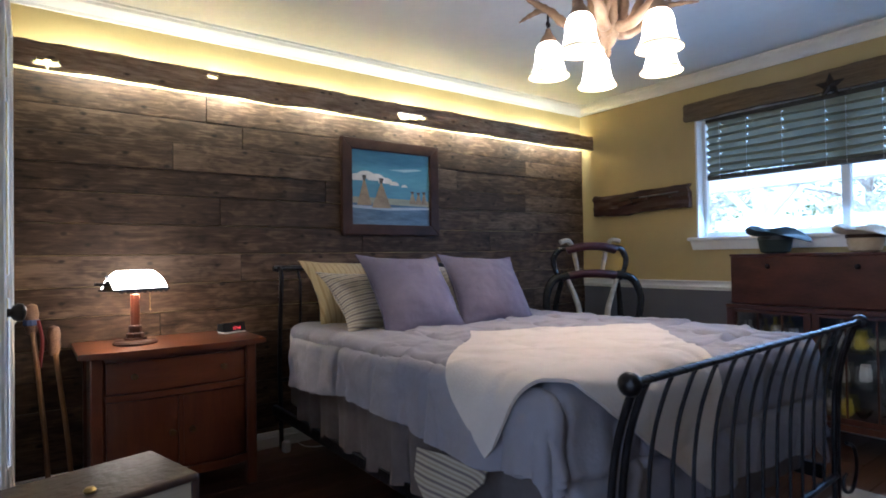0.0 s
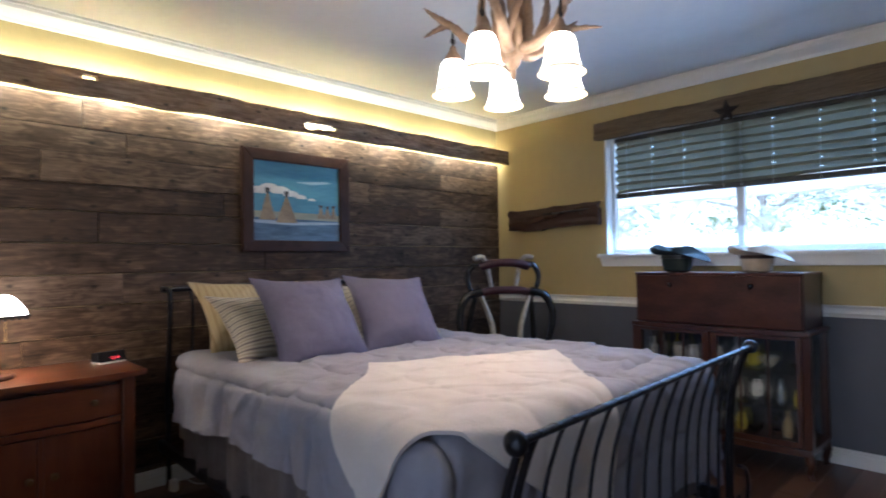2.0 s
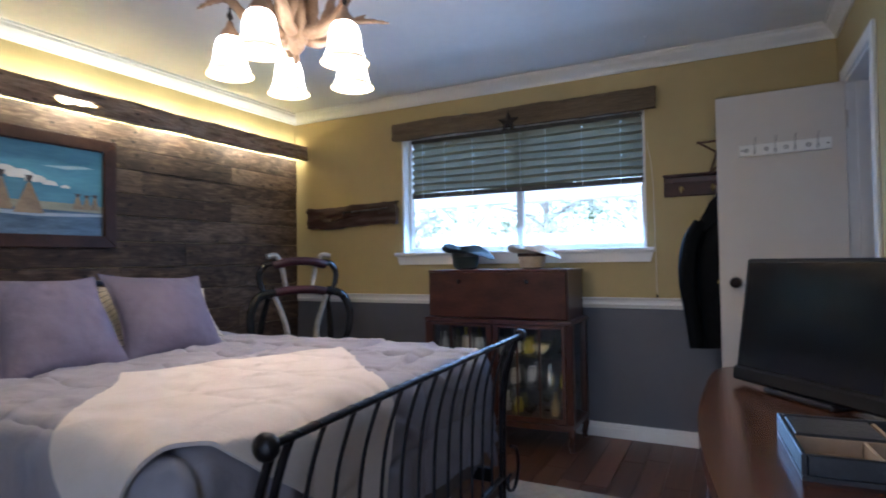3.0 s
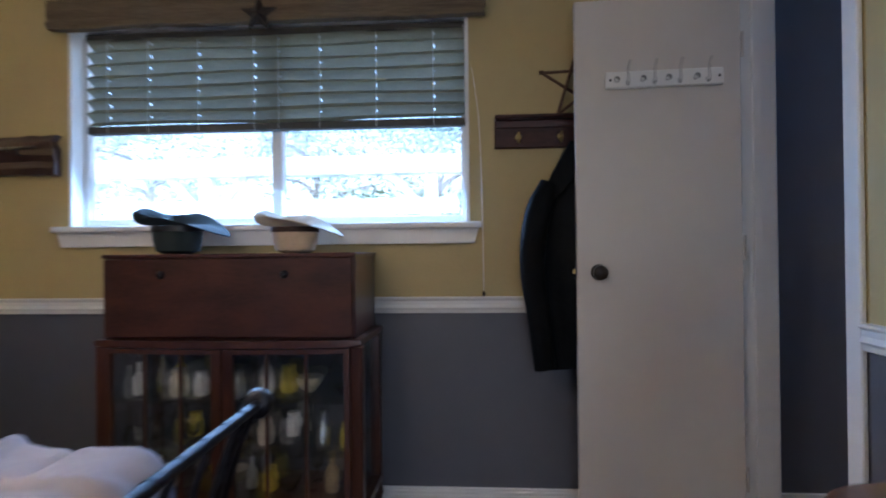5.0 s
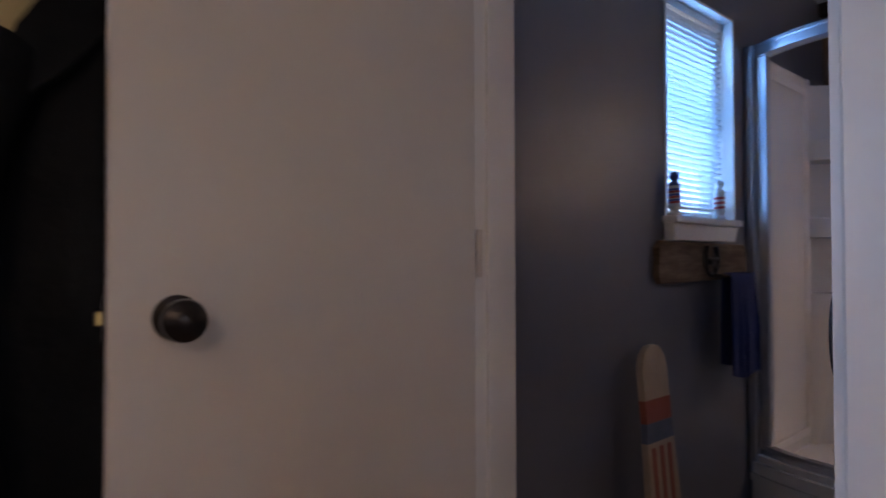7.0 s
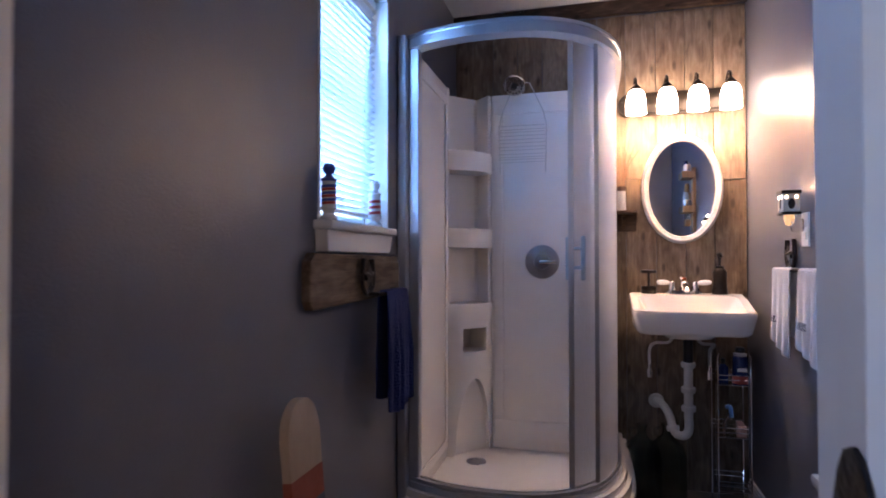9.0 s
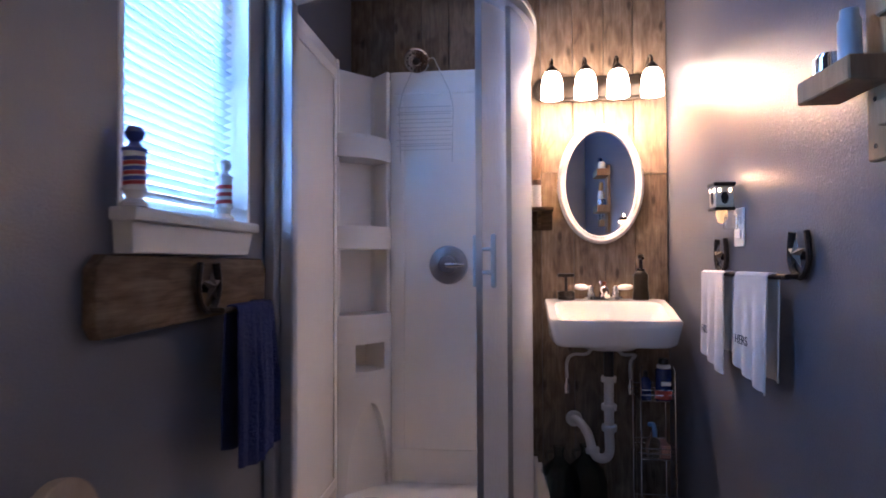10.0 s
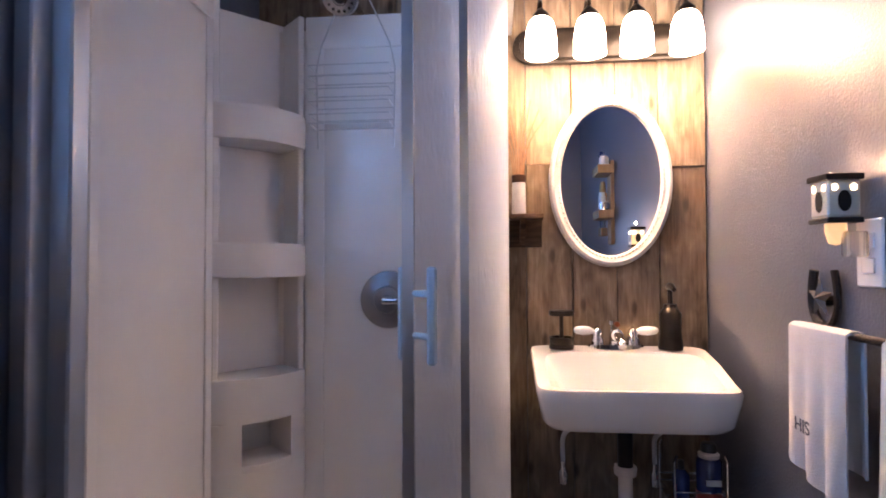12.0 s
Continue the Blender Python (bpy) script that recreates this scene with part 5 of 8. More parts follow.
for s in (-1, 1):
    horn("back_horn", [(s * 0.13, -0.02, 1.165), (s * 0.19, -0.01, 1.15), (s * 0.225, 0, 1.08), (s * 0.215, 0.0, 1.0), (s * 0.19, 0.0, 0.95)], 0.022, 0.013, HORN)
    horn("arm_horn", [(s * 0.15, -0.05, 0.965), (s * 0.24, -0.06, 0.93), (s * 0.285, -0.07, 0.82), (s * 0.28, -0.07, 0.68), (s * 0.25, -0.06, 0.58)], 0.03, 0.016, HORN)
    horn("crest_horn", [(s * 0.075, 0.0, 0.98), (s * 0.09, 0.0, 1.08), (s * 0.105, 0.0, 1.16), (s * 0.135, -0.01, 1.215), (s * 0.185, -0.02, 1.205)], 0.013, 0.018, HORNW, "pale polished horn")
    horn("lower_horn", [(s * 0.15, -0.05, 0.93), (s * 0.11, -0.06, 0.80), (s * 0.085, -0.06, 0.68), (s * 0.09, -0.06, 0.5)], 0.014, 0.020, HORNW, "pale polished horn")
    horn("front_leg", [(s * 0.2, -0.2, 0.46), (s * 0.25, -0.24, 0.3), (s * 0.2, -0.22, 0.12), (s * 0.24, -0.26, 0.0)], 0.03, 0.014, HORN)
    horn("back_leg", [(s * 0.2, 0.18, 0.46), (s * 0.24, 0.2, 0.3), (s * 0.2, 0.2, 0.12), (s * 0.23, 0.24, 0.0)], 0.03, 0.014, HORN)
    horn("back_support", [(s * 0.22, 0.1, 0.5), (s * 0.2, 0.06, 0.75), (s * 0.17, 0.0, 0.95)], 0.02, 0.014, HORN)
for nm, z, w in (("crest_pad", 1.155, 0.15), ("back_pad", 0.955, 0.185)):
    part(nm, tube(bmesh.new(), curve([(-w, -0.03, z - 0.012), (-w * 0.5, -0.045, z + 0.012), (0, -0.05, z + 0.018), (w * 0.5, -0.045, z + 0.012), (w, -0.03, z - 0.012)], 6), 0.032, 12, flat=0.9), BURG, hc, "padded burgundy leather", smooth=True)
part("seat", prism(bmesh.new(), [(0.28 * math.copysign(abs(c) ** 0.6, c), 0.27 * math.copysign(abs(s) ** 0.6, s)) for c, s in arc((0, 0), 1, 0, 350, 28)], 0.45, 0.53, "z", bev=0.02), BURG, hc, smooth=True)

# ---- things on the window wall ----
slab = thing("wall_slab", pose(XW, 2.675, 1.535, 0, -1.5, -90), "dark live-edge wooden slab mounted on the wall", "wall slab")
SLABW = mk("dark_slab_wood", (0.020, 0.008, 0.006), (0.065, 0.024, 0.016), rough=0.4, scale=4, stretch=(0.6, 6, 6), bump=0.5, bump_scale=10)
part("slab", rough_slab(-0.44, 0.44, -0.088, 0.085, -0.05, 0.0, 21.0, 36, 0.026), SLABW, slab)
rifle = thing("model_rifle", slab.matrix_world @ pose(0, -0.052, 0.006, 0, -0.5, 0), "small model rifle mounted on the wooden slab", "model rifle")
part("stock", prism(bmesh.new(), [(-0.17, -0.045), (-0.165, -0.008), (-0.06, 0.012), (0.10, 0.016), (0.10, -0.002), (-0.03, -0.008), (-0.07, -0.022)], -0.022, 0.0, "y", bev=0.004), mk("rifle_stock_wood", (0.035, 0.012, 0.007), (0.09, 0.032, 0.016), rough=0.35, scale=9, stretch=(1, 5, 5)), rifle)
part("barrel", tube(bmesh.new(), [(-0.02, -0.012, 0.022), (0.37, -0.012, 0.022)], 0.0055, 8), mk("blued_steel", (0.10, 0.10, 0.11), (0.2, 0.2, 0.21), rough=0.3, metal=0.9, scale=20), rifle, smooth=True)
part("receiver", boxm(-0.055, 0.035, -0.02, -0.002, 0.006, 0.03, bev=0.003), IRON, rifle)
part("trigger_guard", tube(bmesh.new(), curve([(-0.05, -0.011, -0.004), (-0.03, -0.011, -0.026), (-0.005, -0.011, -0.022), (0.0, -0.011, 0.0)], 5), 0.003, 6), IRON, rifle, smooth=True)
for x in (0.12, 0.24):
    part("band", boxm(x - 0.004, x + 0.004, -0.02, 0.0, 0.008, 0.03, bev=0.002), IRON, rifle)
for x in (-0.03, 0.30):
    part("peg", tube(bmesh.new(), curve([(x, -0.04, 0.0), (x, -0.075, -0.002), (x, -0.082, 0.022)], 4), 0.004, 6), IRON, slab, smooth=True)

peg = thing("peg_rack", pose(XW, -0.07, 1.595, 0, 0, -90), "reddish dark wooden coat rack with brass hooks", "coat rack")
part("board", boxm(-0.36, 0.36, -0.022, 0, -0.065, 0.05, bev=0.004), MAHOGX, peg)
part("ledge", boxm(-0.36, 0.36, -0.075, -0.0, 0.05, 0.066, bev=0.004), MAHOGX, peg)
part("moulding", boxm(-0.355, 0.355, -0.03, -0.022, 0.018, 0.05, bev=0.003), MAHOG, peg)
for x in (-0.26, -0.085, 0.09, 0.26):
    part("hook", tube(bmesh.new(), curve([(x, -0.022, -0.02), (x, -0.045, -0.045), (x, -0.06, -0.03), (x, -0.055, -0.005)]), 0.005, 7), BRASS, peg, smooth=True)
    part("hook_plate", spin_profile(bmesh.new(), [(0, 0), (0.014, 0), (0.012, 0.005), (0, 0.006)], 12), BRASS, peg, m=pose(x, -0.022, -0.02, 90))

TWIG = mk("twig_bark", (0.06, 0.03, 0.015), (0.15, 0.08, 0.04), rough=0.8, scale=20, bump=0.5)
tw = thing("twig_star", pose(XW - 0.035, -0.07, 1.662, -10, 0, -90), "five-pointed star of bound twigs on the coat rack", "wall decoration")
tips = [(0.165 * math.sin(radians(36 + 72 * i)), 0, 0.138 - 0.17 * math.cos(radians(36 + 72 * i))) for i in range(5)]
for i in range(5):
    a, b = Vector(tips[i]), Vector(tips[(i + 2) % 5])
    mid = (a + b) / 2 + Vector((0, -0.004 * (i % 3), 0.003))
    part("twig", tube(bmesh.new(), curve([a + (a - b) * 0.04, mid, b + (b - a) * 0.04], 4), 0.0065, 7), TWIG, tw, smooth=True)
    part("binding", tube(bmesh.new(), [a + Vector((0, -0.008, -0.004)), a + Vector((0, -0.008, 0.004))], 0.009, 8), TWIG, tw)

# jacket on a hook
coat = thing("leather_jacket", pose(3.872, -0.02, 0), "black leather jacket hanging from the coat rack", "jacket")
LEATH = mk("black_leather", (0.003, 0.0033, 0.0036), (0.007, 0.0075, 0.008), rough=0.6, scale=8, bump=0.8, bump_scale=11, spec=0.08)
prof = [(1.535, 0.012, 0.02), (1.50, 0.035, 0.035), (1.44, 0.07, 0.055), (1.36, 0.115, 0.075), (1.26, 0.155, 0.09), (1.15, 0.17, 0.095), (1.04, 0.185, 0.10), (0.92, 0.178, 0.098), (0.80, 0.17, 0.095), (0.70, 0.162, 0.09), (0.64, 0.155, 0.085)]


def coat_at(u, v):
    k = v * (len(prof) - 1)
    i = min(len(prof) - 2, int(k))
    f = k - i
    z, w, d = [prof[i][j] + (prof[i + 1][j] - prof[i][j]) * f for j in range(3)]
    a = 2 * math.pi * u
    g = 1 + 0.10 * math.sin(5 * a + 2 * v) * v + 0.05 * noise.noise((math.cos(a) * 2, math.sin(a) * 2, z * 5))
    return (-d * math.cos(a) * g + 0.02, w * math.sin(a) * g - 0.02 * v, z - 0.02 * math.sin(a) * v)


part("body", sheet(bmesh.new(), coat_at, 40, 30), LEATH, coat, smooth=True)
part("sleeve", tube(bmesh.new(), curve([(-0.045, 0.10, 1.35), (-0.075, 0.155, 1.22), (-0.085, 0.175, 1.03), (-0.085, 0.15, 0.82), (-0.08, 0.13, 0.64)], 6), [0.05, 0.052, 0.055, 0.058, 0.06, 0.06, 0.06, 0.06, 0.06, 0.06, 0.06, 0.058, 0.057, 0.056, 0.055, 0.054, 0.053, 0.052, 0.051, 0.05, 0.05, 0.05, 0.05, 0.05, 0.05], 14, flat=0.7), LEATH, coat, smooth=True)
part("collar", prism(bmesh.new(), [(0.0, 1.52), (0.05, 1.47), (0.10, 1.38), (0.135, 1.29), (0.11, 1.27), (0.05, 1.33), (-0.02, 1.42)], -0.075, -0.05, "x", bev=0.006), LEATH, coat)

# ---- chandelier ----
cx, cy = 1.82, 1.32
ch = thing("antler_chandelier", pose(cx, cy, ZC), "antler chandelier with five lit white bell shades", "chandelier")
ANTLER = mk("antler", (0.16, 0.09, 0.045), (0.38, 0.25, 0.15), rough=0.5, scale=12, stretch=(1, 1, 1), bump=0.35, bump_scale=40)
BELL = glow("lit_frosted_glass", (1.0, 0.86, 0.66), 1.8)
RIMG = glow("cream_glass_rim", (0.85, 0.66, 0.38), 0.05)
part("canopy", spin_profile(bmesh.new(), [(0, 0), (0.065, 0), (0.06, -0.015), (0.02, -0.03), (0, -0.032)], 24), BRONZE, ch, smooth=True)
for i in range(7):
    z = -0.035 - i * 0.022
    part("chain_link", tube(bmesh.new(), [(0.009 * math.cos(a) * (i % 2), 0.009 * math.cos(a) * ((i + 1) % 2), z - 0.013 + 0.016 * math.sin(a)) for a in [2 * math.pi * k / 10 for k in range(10)]], 0.0022, 5, closed=True), BRONZE, ch)
part("stem", tube(bmesh.new(), [(0, 0, -0.18), (0, 0, -0.46)], 0.011, 8), BRONZE, ch)
part("finial", spin_profile(bmesh.new(), [(0, -0.565), (0.008, -0.555), (0.014, -0.54), (0.01, -0.525), (0.03, -0.50), (0.036, -0.47), (0.02, -0.44), (0, -0.43)], 14), ANTLER, ch, smooth=True)
BZ = 1.84 - ZC
for k in range(5):
    a = radians(-95 + 72 * k)
    R = Matrix.Rotation(a, 4, "Z")

    def at(r, s, z):
        return R @ Vector((r, s, z))

    def antler(pts, r0, r1):
        c = curve([at(*p) for p in pts], 6)
        m = len(c)
        return tube(bmesh.new(), c, [max(r1, r0 * (1 - (i / (m - 1)) ** 1.5) + r1) + 0.002 * math.sin(i * 2.1) for i in range(m)], 9)
    arm = part("antler", antler([(0.01, 0.0, -0.44), (0.09, 0.02, -0.45), (0.17, 0.04, -0.40), (0.235, 0.03, -0.335), (0.31, -0.02, -0.325), (0.37, -0.06, -0.33)], 0.021, 0.004), ANTLER, ch, smooth=True)
    part("tine", antler([(0.235, 0.03, -0.335), (0.29, 0.05, -0.30), (0.335, 0.06, -0.265)], 0.013, 0.003), ANTLER, arm, smooth=True)
    part("tine", antler([(0.10, 0.02, -0.45), (0.11, 0.06, -0.36), (0.09, 0.10, -0.26), (0.05, 0.11, -0.17)], 0.016, 0.004), ANTLER, arm, smooth=True)
    part("upper_antler", antler([(0.012, 0.01, -0.48), (0.05, -0.03, -0.38), (0.045, -0.05, -0.26), (0.08, -0.04, -0.16), (0.13, 0.0, -0.09)], 0.02, 0.004), ANTLER, ch, smooth=True)
    bx, by = 0.235 * math.cos(a), 0.235 * math.sin(a)
    part("hanger", tube(bmesh.new(), [(bx, by, BZ + 0.185), (bx, by, -0.335)], 0.005, 6), BRONZE, ch)
    part("ring", tube(bmesh.new(), [(bx + 0.011 * math.cos(t), by, BZ + 0.215 + 0.011 * math.sin(t)) for t in [2 * math.pi * q / 10 for q in range(10)]], 0.003, 5, closed=True), BRONZE, ch)
    part("socket_cap", spin_profile(bmesh.new(), [(0, 0.20), (0.010, 0.195), (0.016, 0.175), (0.034, 0.15), (0.037, 0.135), (0, 0.135)], 16, (bx, by, BZ)), ANTLER, ch, smooth=True)
    part("bell_shade", spin_profile(bmesh.new(), [(0.033, 0.138), (0.045, 0.125), (0.053, 0.10), (0.057, 0.06), (0.064, 0.03), (0.071, 0.018), (0.068, 0.018), (0.06, 0.032), (0.053, 0.06), (0.049, 0.10), (0.041, 0.122), (0.03, 0.134)], 28, (bx, by, BZ)), BELL, ch, "glowing white frosted bell shade", smooth=True)
    part("shade_rim", spin_profile(bmesh.new(), [(0.071, 0.018), (0.078, 0.008), (0.086, 0.0), (0.083, -0.001), (0.075, 0.008), (0.068, 0.018)], 28, (bx, by, BZ)), RIMG, ch, "cream flared glass rim", smooth=True)
for k in range(5):
    a = radians(-95 + 72 * k)
    bulb("chandelier_bulb", (cx + 0.235 * math.cos(a), cy + 0.235 * math.sin(a), 1.852), 0.20, (1.0, 0.80, 0.60), 0.03)
hk = single("ceiling_hook", tube(bmesh.new(), curve([(2.9, 0.55, ZC), (2.9, 0.55, ZC - 0.02), (2.91, 0.55, ZC - 0.035), (2.925, 0.55, ZC - 0.02)]), 0.003, 6), WHITE, "small white hook screwed in the ceiling", "hook")

# ---- desk and what stands on it ----
DZT = 0.80
DESKWOOD = mk("reddish_desk_wood", (0.065, 0.020, 0.009), (0.125, 0.042, 0.018), rough=0.22, scale=4, stretch=(1, 8, 8), bump=0.03, coat=0.3)
desk = thing("desk", None, "reddish brown desk with a rounded front edge", "desk")
edge = [(0.78, -0.13), (0.95, -0.085), (1.17, -0.05), (1.42, -0.015), (1.66, 0.003), (1.95, 0.0), (2.2, -0.015), (2.29, -0.05), (2.335, -0.13), (2.34, -0.3), (2.34, -0.60), (0.78, -0.60)]
sm = [(p.x, p.y) for p in curve([(x, y, 0) for x, y in edge[:10]], 5)] + edge[10:]
part("top", prism(bmesh.new(), sm, DZT - 0.03, DZT, "z", bev=0.006), DESKWOOD, desk, "glossy reddish wooden desk top", smooth=True)
part("apron", prism(bmesh.new(), [(x * 0.985 + 0.02, y - 0.035) if y > -0.5 else (x * 0.985 + 0.02, -0.59) for x, y in sm], DZT - 0.14, DZT - 0.031, "z"), DESKWOOD, desk, smooth=True)
for x in (1.25, 1.9):
    dr = part("drawer_front", boxm(x - 0.2, x + 0.2, -0.05, -0.026, DZT - 0.13, DZT - 0.045, bev=0.004), DESKWOOD, desk)
    part("drawer_pull", spin_profile(bmesh.new(), [(0, 0), (0.008, 0), (0.007, 0.015), (0.017, 0.022), (0.014, 0.032), (0, 0.034)], 14), IRON, dr, smooth=True, m=pose(x, -0.026, DZT - 0.09, -90))
for x, y in ((0.86, -0.2), (2.24, -0.2), (0.86, -0.55), (2.24, -0.55)):
    part("leg", tube(bmesh.new(), [(x, y, DZT - 0.14), (x, y, 0.35), (x, y, 0.0)], [0.032, 0.026, 0.018], 10), CHERRYZ, desk, smooth=True)

mon = thing("computer_monitor", pose(1.885, -0.225, DZT, 0, 0, 41), "black computer monitor switched off on the desk", "monitor")
MONPL = mk("matte_black_plastic", (0.006, 0.006, 0.007), (0.010, 0.010, 0.011), rough=0.5, scale=10, spec=0.2)
SCREEN = mk("dark_screen", (0.006, 0.008, 0.010), (0.009, 0.011, 0.014), rough=0.12, scale=3)
tilt = pose(0, 0, 0.0, 9)
part("bezel", boxm(-0.215, 0.215, -0.018, 0.018, 0.03, 0.352, bev=0.006), MONPL, mon, m=tilt)
part("screen", boxm(-0.2, 0.2, 0.0182, 0.0195, 0.055, 0.340), SCREEN, mon, m=tilt)
part("chin", boxm(-0.22, 0.22, -0.02, 0.024, 0.012, 0.05, bev=0.006), MONPL, mon, m=tilt)
part("stand", boxm(-0.1, 0.1, -0.09, 0.03, 0, 0.014, bev=0.004), BLACKPL, mon)
part("neck", boxm(-0.04, 0.04, -0.055, -0.02, 0.014, 0.2, bev=0.006), BLACKPL, mon)

tray = thing("desk_organizer", pose(1.31, -0.165, DZT, 0, 0, 4), "black leather desk organizer with tan-lined compartments", "organizer")
NAVY = mk("navy_black_leather", (0.010, 0.012, 0.018), (0.022, 0.026, 0.034), rough=0.4, scale=20, bump=0.2)
TAN = mk("tan_lining", (0.34, 0.24, 0.15), (0.44, 0.32, 0.21), rough=0.85, scale=20)
part("base", boxm(0, 0.26, -0.33, 0, 0, 0.008), NAVY, tray)
part("lining", boxm(0.01, 0.25, -0.32, -0.01, 0.008, 0.011), TAN, tray)
for b in ((0, 0.26, -0.008, 0), (0, 0.26, -0.33, -0.322), (0, 0.008, -0.322, -0.008), (0.252, 0.26, -0.322, -0.008)):
    part("wall", boxm(*b, 0.008, 0.042, bev=0.002), NAVY, tray)
for b in ((0.118, 0.124, -0.322, -0.008), (0.008, 0.118, -0.115, -0.109), (0.124, 0.252, -0.16, -0.154), (0.008, 0.118, -0.22, -0.214)):
    part("divider", boxm(*b, 0.011, 0.037), TAN, tray)
part("padded_lid", boxm(0.128, 0.25, -0.15, -0.01, 0.030, 0.040, bev=0.004), NAVY, tray)
papers = single("papers", boxm(1.95, 2.28, -0.56, -0.38, DZT, DZT + 0.012, bev=0.002), mk("pale_blue_paper", (0.3, 0.34, 0.38), (0.42, 0.46, 0.5), rough=0.8, scale=10), "stack of pale blue papers on the desk", "papers")

belt = thing("leather_holster", pose(2.50, YS, 1.3), "brown tooled leather holster hanging on the wall", "holster")
TOOLED = mk("tooled_brown_leather", (0.09, 0.035, 0.015), (0.2, 0.085, 0.035), rough=0.4, scale=10, bump=0.5, bump_scale=35)
part("strap", tube(bmesh.new(), curve([(0.0, 0.02, 0.42), (-0.05, 0.03, 0.30), (-0.06, 0.03, 0.1), (-0.02, 0.03, -0.1), (0.0, 0.03, -0.32), (0.03, 0.03, -0.42)], 6), 0.022, 8, flat=0.35), TOOLED, belt, smooth=True)
part("pouch", prism(bmesh.new(), [(-0.05, 0.32), (0.05, 0.32), (0.06, 0.18), (0.03, -0.2), (-0.02, -0.2), (-0.045, 0.1)], 0.005, 0.05, "y", bev=0.01), TOOLED, belt, smooth=True)
part("peg", tube(bmesh.new(), [(0, 0, 0.42), (0, 0.05, 0.43)], 0.008, 8), IRON, belt)

rug = single("rug", boxm(2.62, 3.05, 0.35, 0.97, 0.0, 0.012, bev=0.005), mk("pale_rug", (0.3, 0.27, 0.24), (0.42, 0.38, 0.34), rough=1.0, scale=30, bump=0.6), "pale woven rug beside the bed", "rug")

hook = thing("ceiling_hook", pose(3.67, 0.34, ZC), "small white screw hook in the ceiling", "hook")
part("base", spin_profile(bmesh.new(), [(0, 0), (0.012, 0), (0.011, -0.005), (0.004, -0.007), (0, -0.007)], 14), WHITE, hook, smooth=True)
part("bend", tube(bmesh.new(), curve([(0, 0, -0.005), (0, 0, -0.022), (0.012, 0, -0.034), (0.018, 0, -0.022)], 5), 0.0025, 6), WHITE, hook, smooth=True)

# ---- bathroom: shower ----
ACRYL = mk("white_acrylic", (0.80, 0.765, 0.715), (0.85, 0.815, 0.765), rough=0.22, scale=3, bump=0.02)
ALU = mk("brushed_aluminium", (0.52, 0.54, 0.57), (0.62, 0.64, 0.68), rough=0.3, metal=0.9, scale=10, stretch=(1, 1, 0.2))
FROST = clear("obscure_glass", (0.86, 0.87, 0.9), 0.42, 1.35, 0.0)
sn = FROST.node_tree
pb = sn.nodes["Principled BSDF"]
pb.inputs["Transmission Weight"].default_value = 0.62
nz, bp, mpg, cog = sn.nodes.new("ShaderNodeTexNoise"), sn.nodes.new("ShaderNodeBump"), sn.nodes.new("ShaderNodeMapping"), sn.nodes.new("ShaderNodeTexCoord")
mpg.inputs["Scale"].default_value = (1, 1, 0.35)
nz.inputs["Scale"].default_value, bp.inputs["Strength"].default_value, bp.inputs["Distance"].default_value = 90, 0.5, 0.004
sn.links.new(cog.outputs["Object"], mpg.inputs[0])
sn.links.new(mpg.outputs[0], nz.inputs[0])
sn.links.new(nz.outputs[0], bp.inputs["Height"])
sn.links.new(bp.outputs[0], pb.inputs["Normal"])

RUN = [(3.955, -2.465), (3.86, -2.428), (3.72, -2.40), (3.55, -2.402), (3.42, -2.44), (3.315, -2.52), (3.24, -2.64), (3.20, -2.79), (3.19, -2.95), (3.19, -3.12), (3.19, -3.335)]
run = [Vector((p.x, p.y, 0)) for p in curve([(x, y, 0) for x, y in RUN], 6)]


def offset(pts, d):
    out = []
    for i, p in enumerate(pts):
        t = (pts[min(i + 1, len(pts) - 1)] - pts[max(i - 1, 0)]).normalized()
        out.append(p + Vector((t.y, -t.x, 0)) * -d)
    return out


def ribbon(pts, d0, d1, z0, z1):
    """An upright band along a plan line, between two offsets."""
    bm = bmesh.new()
    a, b = offset(pts, d0), offset(pts, d1)
    q = [[bm.verts.new((p.x, p.y, z)) for p, z in ((a[i], z0), (b[i], z0), (b[i], z1), (a[i], z1))] for i in range(len(pts))]
    for r, s in zip(q, q[1:]):
        for j in range(4):
            bm.faces.new((r[j], s[j], s[(j + 1) % 4], r[(j + 1) % 4]))
    bm.faces.new(q[0])
    bm.faces.new(q[-1])
    return bm


shower = thing("shower_enclosure", None, "round corner shower with white acrylic walls and frosted glass", "shower")
# offsets: negative d lies outside (towards the room)
tray_line = offset(run, 0.0)
sgn = 1 if (offset(run, 0.1)[30] - Vector((3.7, -3.0, 0))).length > (run[30] - Vector((3.7, -3.0, 0))).length else -1


def ring(d0, d1, z0, z1):
    return ribbon(run, sgn * d0, sgn * d1, z0, z1)


def floor_fan(d, z0, z1):
    o = [(p.x, p.y) for p in offset(run, sgn * d)]
    return prism(bmesh.new(), o + [(3.19, -3.345), (3.985, -3.345), (3.985, -2.47)], z0, z1, "z")


